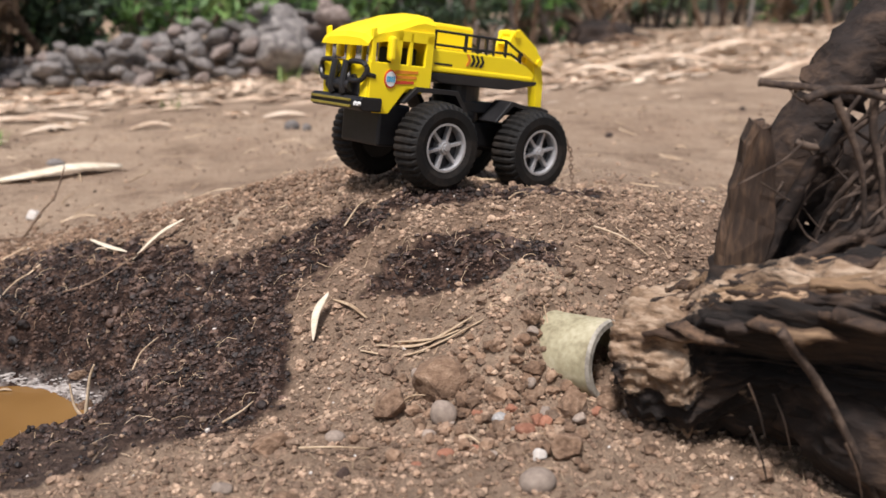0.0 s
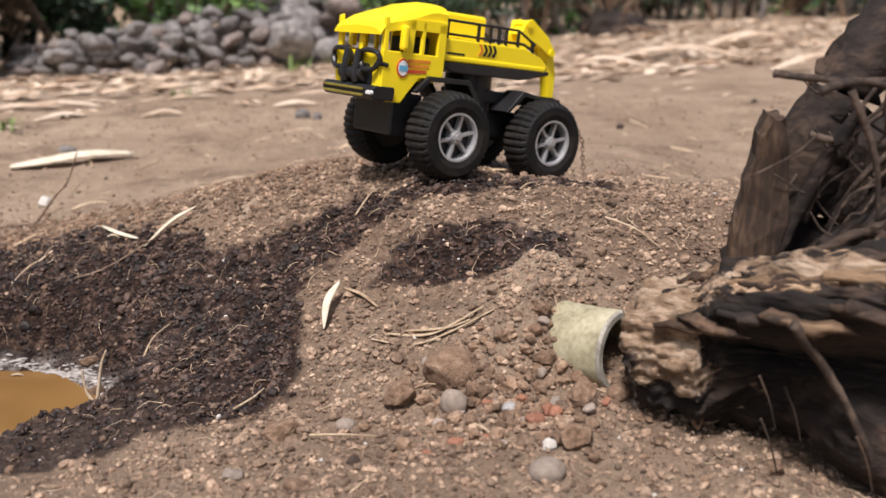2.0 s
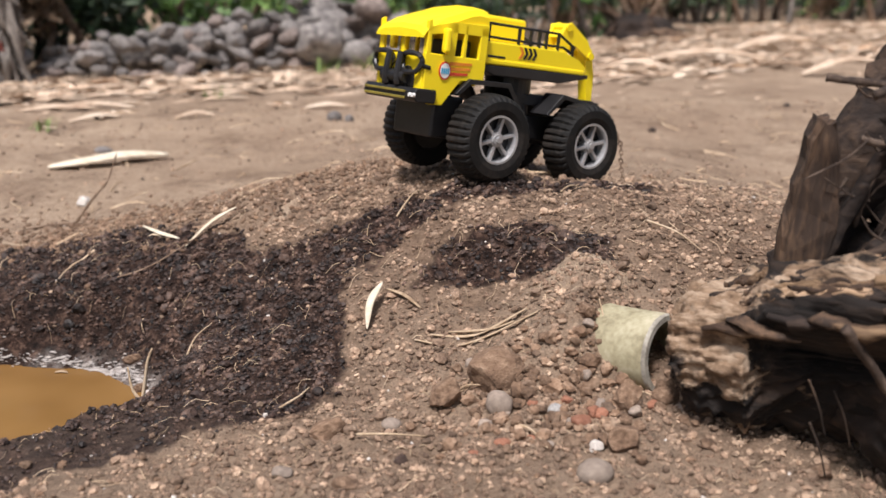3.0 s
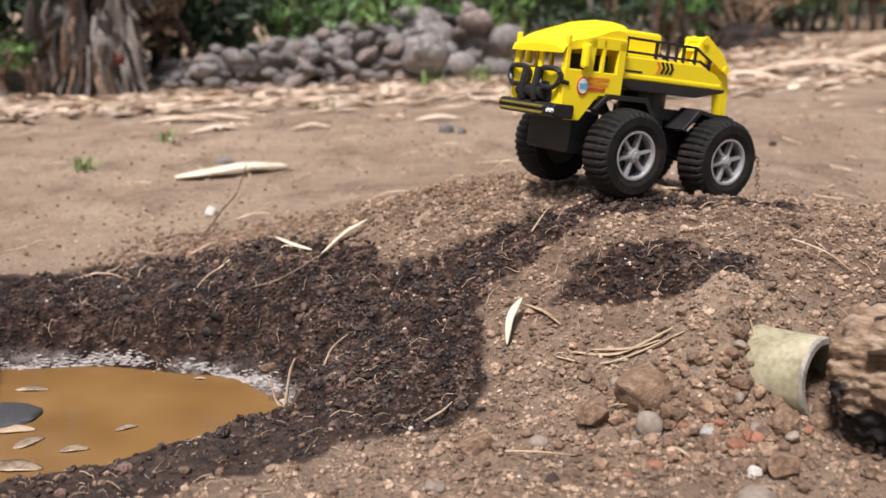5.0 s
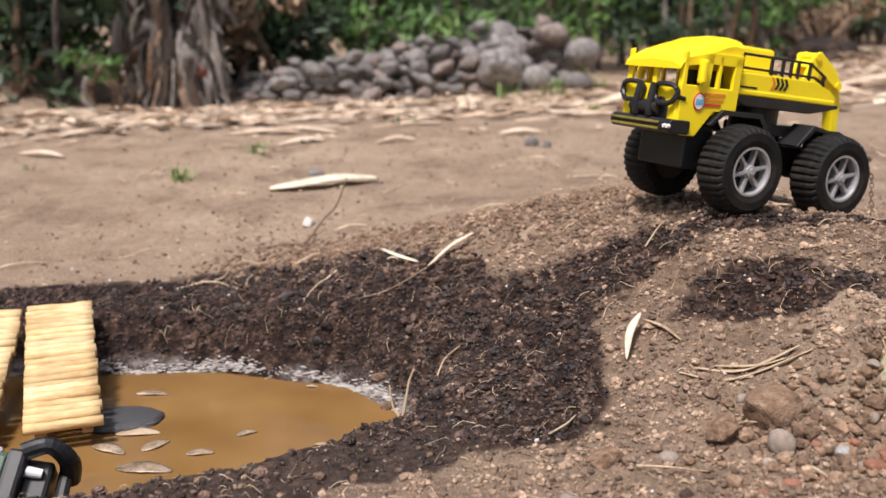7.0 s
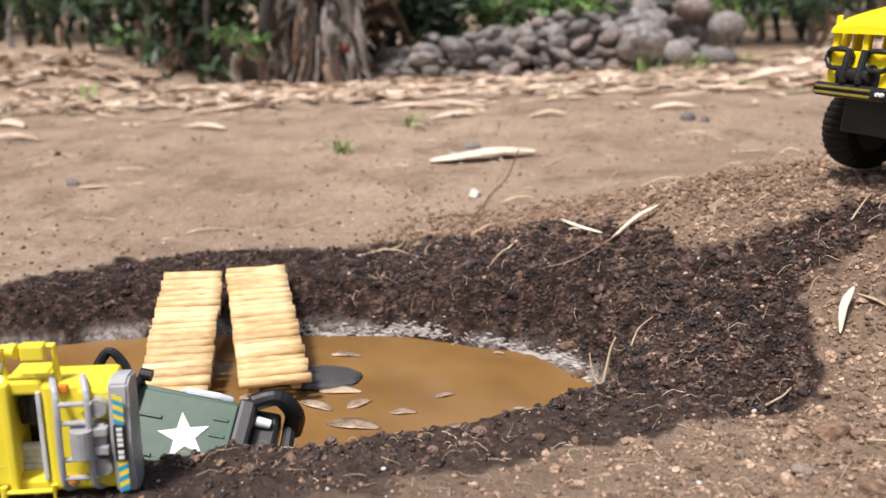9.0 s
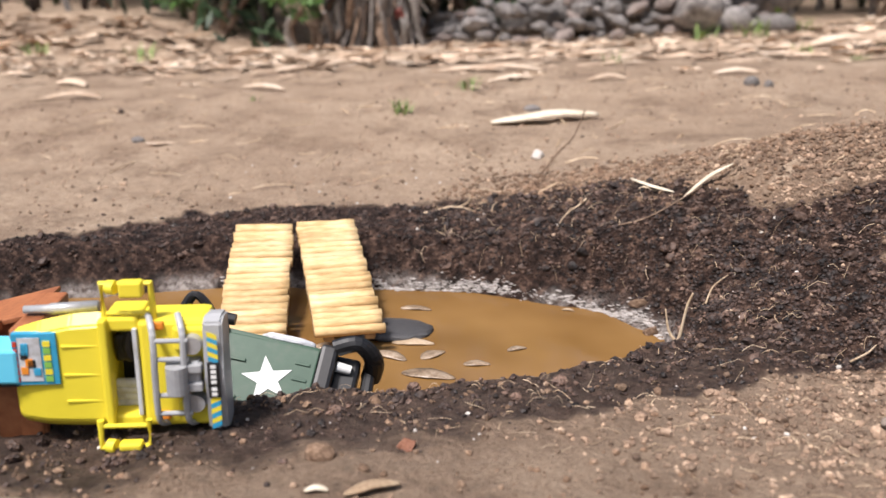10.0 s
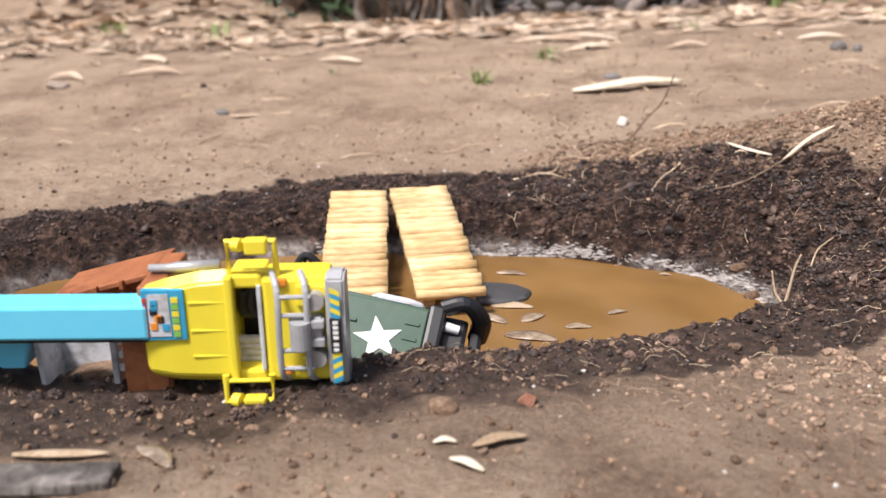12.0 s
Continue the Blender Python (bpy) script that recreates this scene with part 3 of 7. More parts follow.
# ---------------------------------------------------------------- toy excavator truck on the mound
def toy_wheel(parent, x, y, side):
    R, W, N = 0.0525, 0.023, 108
    bm = bmesh.new()
    profile = ((0.029, -0.020), (0.036, -0.0225), (0.045, -0.022), (0.0505, -0.017), (0.0525, -0.009), (0.0525, 0.009), (0.0505, 0.017), (0.045, 0.022), (0.036, 0.0225), (0.029, 0.020))
    rings = []
    for k in range(N):
        a = 2 * math.pi * k / N
        ring = []
        for r, w in profile:
            lug = -0.0026 if (k % 3 == 0 and r > 0.047) else 0.0
            if r > 0.052 and (k + (1 if w > 0 else 0)) % 3 == 1:
                lug += 0.0007
            ring.append(bm.verts.new((math.cos(a) * (r + lug), w, math.sin(a) * (r + lug))))
        rings.append(ring)
    for k in range(N):
        p, q = rings[k], rings[(k + 1) % N]
        for i in range(len(profile)):
            j = (i + 1) % len(profile)
            bm.faces.new((p[i], p[j], q[j], q[i]))
    wheel = part("wheel", bm, TYRE, parent, "knobbly dusty black rubber tyre")
    wheel.matrix_local = pose(x, y, R, 0, 0 if side > 0 else 17, 0 if side > 0 else 180)
    bm = bmesh.new()
    for r0, r1, y0, y1 in ((0.0255, 0.0290, 0.006, 0.0205),):
        rr = []
        for k in range(36):
            a = 2 * math.pi * k / 36
            c, s = math.cos(a), math.sin(a)
            rr.append([bm.verts.new((c * r, yy, s * r)) for r, yy in ((r0, y0), (r1, y0), (r1, y1), (r0 + 0.001, y1), (r0, y1 - 0.003))])
        for k in range(36):
            p, q = rr[k], rr[(k + 1) % 36]
            for i in range(5):
                bm.faces.new((p[i], p[(i + 1) % 5], q[(i + 1) % 5], q[i]))
    for k in range(6):
        box(bm, 0.007, 0.0275, 0.009, 0.0165, -0.0022, 0.0022, 0.0007, Matrix.Rotation(k * math.pi / 3 + 0.26, 4, "Y"))
    cyl(bm, (0, 0.006, 0), (0, 0.0165, 0), 0.0098, 0.0090, 24)
    cyl(bm, (0, 0.0165, 0), (0, 0.0190, 0), 0.0072, 0.0066, 18)
    cyl(bm, (0, 0.0185, 0), (0, 0.0212, 0), 0.0046, 0.0040, 6)
    for k in range(6):
        a = k * math.pi / 3 + 0.78
        cyl(bm, (0.0078 * math.cos(a), 0.016, 0.0078 * math.sin(a)), (0.0078 * math.cos(a), 0.0176, 0.0078 * math.sin(a)), 0.0011, seg=8)
    part("rim", bm, SILVER, wheel, "six-spoke silver rim")
    # black disc closes the wheel and stands for shade in the recess behind the spokes
    bm = cyl(bmesh.new(), (0, -0.018, 0), (0, 0.007, 0), 0.0285, seg=32)
    part("hub_shade_disc", bm, BLACK, wheel)
    return wheel


def toy_excavator(m):
    t = thing("toy_excavator_truck", "yellow toy excavator truck with four big black wheels on the mound", "toy truck", m)
    for x in (0.0765, -0.0765):
        for side in (1, -1):
            toy_wheel(t, x, 0.069 * side, side)
    # chassis
    bm = bmesh.new()
    box(bm, -0.118, 0.10, -0.026, 0.026, 0.050, 0.082, 0.003)
    for x in (0.0765, -0.0765):
        cyl(bm, (x, -0.045, 0.0525), (x, 0.045, 0.0525), 0.011, seg=14)
        box(bm, x - 0.018, x + 0.018, -0.034, 0.034, 0.045, 0.075, 0.003)
    box(bm, 0.098, 0.142, -0.040, 0.040, 0.046, 0.096, 0.003)
    cyl(bm, (0.0, 0, 0.08), (0.0, 0, 0.128), 0.030, seg=28)
    part("chassis", bm, BLACK, t, "black plastic chassis and axles")
    bm = bmesh.new()
    for s in (1, -1):
        a, b = (0.028, 0.062) if s > 0 else (-0.062, -0.028)
        prism(bm, ((-0.112, 0.101), (-0.118, 0.095), (-0.114, 0.091), (-0.108, 0.098), (-0.046, 0.108), (-0.022, 0.084), (-0.018, 0.086), (-0.043, 0.113)), a, b, 0.0008)
        prism(bm, ((0.02, 0.092), (0.026, 0.09), (0.044, 0.114), (0.10, 0.114), (0.118, 0.098), (0.122, 0.1), (0.103, 0.119), (0.041, 0.119)), a, b * 0.9 if s > 0 else b, 0.0008)
    box(bm, -0.13, 0.02, -0.03, 0.03, 0.094, 0.108, 0.002)
    part("fender", bm, BLACK, t, "black angular wheel arches")
    def fit_cab(b):
        for v in b.verts:
            v.co.x, v.co.z = 0.080 + (v.co.x - 0.05) * 0.8, v.co.z - 0.007

    # cab: lower body, pillars, roof
    w = 0.051
    bm = bmesh.new()
    for s in (1, -1):
        y0, y1 = (w - 0.005, w) if s > 0 else (-w, -w + 0.005)
        prism(bm, ((0.050, 0.150), (0.050, 0.124), (0.094, 0.124), (0.112, 0.104), (0.122, 0.092), (0.148, 0.092), (0.150, 0.100), (0.157, 0.104), (0.160, 0.150)), y0, y1, 0.0012)
        for x0, x1, k in ((0.050, 0.064, 0), (0.088, 0.094, 0), (0.108, 0.122, -0.002), (0.151, 0.158, 0.002)):
            prism(bm, ((x0, 0.149), (x1, 0.149), (x1 + k, 0.186), (x0 + k, 0.188)), y0, y1, 0.001)
        prism(bm, ((0.050, 0.176), (0.115, 0.176), (0.155, 0.170), (0.155, 0.180), (0.115, 0.188), (0.050, 0.190)), y0, y1, 0.001)
    box(bm, 0.050, 0.055, -w + 0.004, w - 0.004, 0.120, 0.190, 0.001)
    box(bm, 0.154, 0.160, -w + 0.004, w - 0.004, 0.098, 0.147, 0.0015)
    for y in (-0.046, 0.0, 0.046):
        box(bm, 0.152, 0.158, y - 0.0035, y + 0.0035, 0.145, 0.176, 0.001)
    box(bm, 0.06, 0.152, -w + 0.005, w - 0.005, 0.118, 0.124, 0.001)
    fit_cab(bm)
    cab = part("cab", bm, YELLOW, t, "bright yellow plastic cab with open windows")
    # roof with sloping brow
    bm = bmesh.new()
    secs = ((0.047, 0.2085, 0.046), (0.066, 0.2095, 0.047), (0.082, 0.2070, 0.048), (0.100, 0.2015, 0.049), (0.122, 0.1955, 0.050), (0.146, 0.188, 0.051), (0.162, 0.180, 0.051), (0.166, 0.174, 0.0505))
    loops = []
    for x, z, hw in secs:
        zb = min(0.183, z - 0.008)
        prof = ((-hw, zb), (-hw, z - 0.010 if z > 0.19 else z - 0.006), (-hw + 0.006, z - 0.003), (-hw + 0.016, z), (0, z + 0.002), (hw - 0.016, z), (hw - 0.006, z - 0.003), (hw, z - 0.010 if z > 0.19 else z - 0.006), (hw, zb))
        loops.append([bm.verts.new((x, y, zz)) for y, zz in prof])
    for p, q in zip(loops, loops[1:]):
        for i in range(9):
            bm.faces.new((p[i], p[(i + 1) % 9], q[(i + 1) % 9], q[i]))
    bm.faces.new(loops[0]), bm.faces.new(loops[-1][::-1])
    fit_cab(bm)
    part("roof", bm, YELLOW, cab, "rounded yellow roof sloping to a brow", smooth=False)
    bm = bmesh.new()
    for y in (0.0215, -0.0215):
        box(bm, 0.070, 0.100, y - 0.014, y + 0.014, 0.124, 0.142, 0.003)
        box(bm, 0.066, 0.076, y - 0.014, y + 0.014, 0.135, 0.170, 0.003)
    fit_cab(bm)
    part("seat", bm, BLACK, cab, "black seats inside the cab")
    # side mirrors
    for s in (1, -1):
        bm = bmesh.new()
        box(bm, 0.124, 0.134, s * 0.050, s * 0.060, 0.152, 0.180, 0.003)
        fit_cab(bm)
        part("mirror", bm, YELLOW, cab)
    # bumper, bull bar, grille
    bm = bmesh.new()
    prism(bm, ((0.150, 0.098), (0.150, 0.086), (0.176, 0.086), (0.180, 0.090), (0.180, 0.098), (0.176, 0.102), (0.150, 0.102)), -0.055, 0.055, 0.0015)
    bumper = part("bumper", bm, BLACK, t, "black front bumper with yellow bars")
    bm = bmesh.new()
    box(bm, 0.1795, 0.1825, -0.050, 0.036, 0.0955, 0.0985, 0.0007)
    box(bm, 0.1795, 0.1825, -0.050, 0.036, 0.0885, 0.0915, 0.0007)
    part("bumper_bar", bm, OLIVE, bumper, "dull gold bars across the bumper")
    for y in (0.047, 0.053):
        bm = cyl(bmesh.new(), (0.179, y, 0.094), (0.1825, y, 0.094), 0.0028, 0.0022, 12)
        part("headlight", bm, WHITE, bumper, "small white headlight")
    bm = bmesh.new()
    for y0, y1 in ((-0.050, -0.010), (0.010, 0.050)):
        corner = 0.007
        ring = bezier(((0.173, y0 + corner, 0.140), (0.176, (y0 + y1) / 2, 0.141), (0.173, y1 - corner, 0.140), (0.171, y1, 0.133), (0.173, y1 - corner, 0.121), (0.176, (y0 + y1) / 2, 0.119), (0.173, y0 + corner, 0.121), (0.171, y0, 0.133), (0.173, y0 + corner, 0.140)), 5)
        tube(bm, ring, 0.0031, 8)
        tube(bm, ((0.173, y1 if y0 > 0 else y0, 0.128), (0.160, y1 if y0 > 0 else y0, 0.126)), 0.0030, 8)
    for y in (-0.012, 0.012):
        tube(bm, bezier(((0.174, y, 0.1), (0.178, y, 0.112), (0.175, y, 0.141)), 4), 0.0044 if abs(y) < 0.03 else 0.0030, 8)
    part("bull_bar", bm, BLACK, bumper, "black tubular bull bar")
    bm = bmesh.new()
    box(bm, 0.159, 0.170, -0.034, 0.034, 0.101, 0.122, 0.003)
    cyl(bm, (0.172, -0.024, 0.113), (0.172, 0.024, 0.113), 0.0075, seg=16)
    rnd = random.Random(4)
    for k in range(9):
        y, z = rnd.uniform(-0.026, 0.026), rnd.uniform(0.106, 0.124)
        cyl(bm, (0.167, y, z), (0.172, y, z), rnd.uniform(0.003, 0.006), seg=10)
    part("winch", bm, BLACK, bumper, "black moulded winch and grille")
    # superstructure
    bm = bmesh.new()
    top = ((0.078, 0.138), (0.078, 0.167), (-0.050, 0.168), (-0.078, 0.158), (-0.094, 0.149), (-0.094, 0.140))
    prism(bm, top, -0.043, 0.043, 0.003)
    box(bm, -0.090, 0.077, -0.0445, 0.0445, 0.139, 0.146, 0.002)
    upper = part("superstructure", bm, YELLOW, t, "yellow engine housing of the excavator")
    bm = bmesh.new()
    prism(bm, ((0.078, 0.138), (0.078, 0.132), (0.06, 0.126), (-0.05, 0.126), (-0.098, 0.136), (-0.098, 0.1405)), -0.044, 0.044, 0.0015)
    part("turntable", bm, BLACK, upper, "black turntable plate under the housing")
    bm = bmesh.new()
    box(bm, -0.022, 0.044, -0.036, -0.002, 0.166, 0.200, 0.004)
    part("seat_box", bm, YELLOW, upper)
    bm = bmesh.new()
    for s in (1, -1):
        for z in (0.187,):
            tube(bm, ((0.074, 0.041 * s, z), (-0.040, 0.041 * s, z), (-0.070, 0.041 * s, 0.172)), 0.0018, 6)
        tube(bm, ((0.074, 0.041 * s, 0.171), (-0.050, 0.041 * s, 0.171), (-0.068, 0.041 * s, 0.164)), 0.0018, 6)
        for x in (0.073, 0.025, 0.006, -0.008, -0.020, -0.040, -0.066):
            box(bm, x - 0.0016, x + 0.0016, 0.041 * s - 0.0016, 0.041 * s + 0.0016, 0.166 if x > -0.06 else 0.160, 0.188 if x > -0.05 else 0.175)
    tube(bm, ((0.074, -0.041, 0.187), (0.074, 0.041, 0.187)), 0.0018, 6)
    part("guard_rail", bm, BLACK, upper, "black guard rail")
    # boom, stick and bucket behind
    bm = bmesh.new()
    for y0, y1 in ((-0.014, -0.009), (0.009, 0.014)):
        prism(bm, ((-0.060, 0.165), (-0.075, 0.202), (-0.086, 0.206), (-0.118, 0.186), (-0.132, 0.168), (-0.126, 0.160), (-0.098, 0.176), (-0.088, 0.180), (-0.080, 0.160)), y0, y1, 0.0012)
    prism(bm, ((-0.070, 0.185), (-0.079, 0.199), (-0.088, 0.200), (-0.118, 0.180), (-0.112, 0.172), (-0.086, 0.186)), -0.009, 0.009, 0.001)
    cyl(bm, (-0.080, -0.017, 0.199), (-0.080, 0.017, 0.199), 0.005, seg=14)
    cyl(bm, (-0.126, -0.016, 0.166), (-0.126, 0.016, 0.166), 0.005, seg=14)
    boom = part("boom", bm, YELLOW, upper, "yellow bent boom")
    bm = bmesh.new()
    prism(bm, ((-0.119, 0.172), (-0.134, 0.176), (-0.143, 0.140), (-0.146, 0.102), (-0.136, 0.100), (-0.130, 0.135)), -0.008, 0.008, 0.0015)
    part("dipper", bm, YELLOW, upper, "yellow dipper arm")
    bm = bmesh.new()
    prism(bm, ((-0.148, 0.106), (-0.132, 0.106), (-0.116, 0.090), (-0.118, 0.078), (-0.140, 0.074), (-0.156, 0.086)), -0.020, 0.020, 0.002)
    for y in (-0.015, -0.005, 0.005, 0.015):
        box(bm, -0.118, -0.108, y - 0.002, y + 0.002, 0.079, 0.083)
    part("bucket", bm, BLACK, upper, "black digging bucket")
    # stickers
    for s in (1, -1):
        yy = 0.0432 * s
        for k, mt in enumerate((ORANGE, BLACK, BLACK, BLACK)):
            bm = bmesh.new()
            x = 0.024 - 0.0072 * k
            for pts in (((x, 0.150), (x - 0.004, 0.150), (x - 0.008, 0.157), (x - 0.004, 0.157)), ((x - 0.004, 0.157), (x - 0.008, 0.157), (x - 0.004, 0.164), (x, 0.164))):
                prism(bm, pts, min(yy, yy + 0.0006 * s), max(yy, yy + 0.0006 * s))
            part("chevron", bm, mt, upper, "black and orange chevron sticker")
        bm = bmesh.new()
        box(bm, 0.045, 0.072, 0.0430 * s, 0.0436 * s, 0.1475, 0.1500)
        part("marking", bm, BLACK, upper)
        yy = 0.0512 * s
        for z, x1 in ((0.1415, 0.076), (0.1355, 0.078), (0.1295, 0.082)):
            bm = bmesh.new()
            prism(bm, ((0.116, z - 0.0030), (0.116, z + 0.0012), (x1, z + 0.0022), (x1, z - 0.0006)), min(yy, yy + 0.0006 * s), max(yy, yy + 0.0006 * s))
            fit_cab(bm)
            part("stripe", bm, RED if z < 0.13 else ORANGE, cab, "orange and red stripe sticker")
        bm = cyl(bmesh.new(), (0.124, yy - 0.0002 * s, 0.132), (0.124, yy + 0.0010 * s, 0.132), 0.0105, seg=28)
        fit_cab(bm)
        badge = part("badge", bm, RED, cab, "round red and white badge")
        bm = cyl(bmesh.new(), (0.124, yy + 0.0008 * s, 0.132), (0.124, yy + 0.0014 * s, 0.132), 0.0086, seg=28)
        fit_cab(bm)
        part("badge_face", bm, WHITE, badge)
        bm = bmesh.new()
        for k in range(4):
            x = 0.1295 - 0.0037 * k
            box(bm, x - 0.0012, x + 0.0012, min(yy + 0.0012 * s, yy + 0.0018 * s), max(yy + 0.0012 * s, yy + 0.0018 * s), 0.1285, 0.135)
        fit_cab(bm)
        part("badge_bar", bm, TEAL, badge)
    # short chain hanging at the tail
    bm = bmesh.new()
    line = bezier(((-0.128, 0.066, 0.082), (-0.136, 0.082, 0.058), (-0.139, 0.086, 0.03), (-0.146, 0.092, 0.003), (-0.158, 0.102, -0.004)), 5)
    for k, p in enumerate(line):
        q = line[min(k + 1, len(line) - 1)] - line[max(k - 1, 0)]
        mm = Matrix.Translation(p) @ q.to_track_quat("X", "Z").to_matrix().to_4x4() @ Matrix.Rotation(k * math.pi / 2, 4, "X")
        ring = [mm @ Vector((0.0040 * math.cos(a), 0.0024 * math.sin(a), 0)) for a in (2 * math.pi * j / 8 for j in range(9))]
        tube(bm, ring, 0.0009, 5)
    part("chain", bm, TWIG, t, "short rusty tow chain")
    return t


TRUCK = pose(0.017, 1.222, 0.1025, 0, -7.0, 180 + 38)
toy_excavator(TRUCK)


# ---------------------------------------------------------------- ramps of peeled sticks
def stick_ramp(m, width, count, label, seed):
    t = thing("stick_ramp", label, "ramp", m, "stick ramps at the puddle")
    rnd = random.Random(seed)
    length = 0.0
    for k in range(count):
        r = rnd.uniform(0.0056, 0.0078)
        y = -(length + r)
        length += 2 * r * 1.10
        bm = bmesh.new()
        w0, w1 = -width / 2 + rnd.uniform(-0.001, 0.001), width / 2 + rnd.uniform(-0.0015, 0.0015)
        n = 7
        tilt = rnd.uniform(-0.0012, 0.0012)
        lift = rnd.uniform(-0.0012, 0.0018)
        pts = [(w0 + (w1 - w0) * i / (n - 1), y + tilt * (i / (n - 1) - 0.5) * 2, 0.004 + lift + 0.0007 * rnd.uniform(-1, 1)) for i in range(n)]
        tube(bm, pts, [r * rnd.uniform(0.93, 1.06) for _ in range(n)], 12, 0.03, seed * 100 + k)
        st = part("stick", bm, STICK, t, smooth=True)
        for e in (w0, w1):
            bm = cyl(bmesh.new(), (e - 0.0006, y, 0.004), (e + 0.0006, y, 0.004), r * 0.72, seg=10)
            part("cut_end", bm, STICK_END, st)
    bm = bmesh.new()
    for x in (-width * 0.3, width * 0.3):
        box(bm, x - 0.006, x + 0.006, -length + 0.006, -0.004, -0.010, -0.002, 0.002)
    part("runner", bm, STICK_END, t)
    return t


def ramp_pose(top, bottom, roll=0.0):
    a, b = Vector(top), Vector(bottom)
    y = (a - b).normalized()
    x = y.cross(Vector((0, 0, 1))).normalized()
    z = x.cross(y)
    m = Matrix((x, y, z)).transposed().to_4x4()
    return Matrix.Translation(a) @ m @ Matrix.Rotation(radians(roll), 4, "Y")


stick_ramp(ramp_pose((-0.858, 1.062, -0.045), (-0.697, 0.808, -0.100)), 0.079, 21, "ramp of peeled bamboo sticks dipping into the muddy puddle", 1)
stick_ramp(ramp_pose((-0.925, 1.014, -0.046), (-0.805, 0.77, -0.106)), 0.078, 20, "second stick ramp beside it behind the toy trucks", 2)


# ---------------------------------------------------------------- toy truck and toy jeep lying in the puddle
def hazard_band(parent, x0, x1, z0, z1, y, flip):
    n = 6
    for k in range(n):
        za, zb = z0 + (z1 - z0) * k / n, z0 + (z1 - z0) * (k + 1) / n
        s = 0.004 * flip
        bm = bmesh.new()
        prism(bm, ((x0, za), (x1, za + s), (x1, zb + s), (x0, zb)), y - 0.0006, y)
        part("warning_stripe", bm, (TEAL, LEMON)[k % 2], parent, "blue and yellow warning stripe")


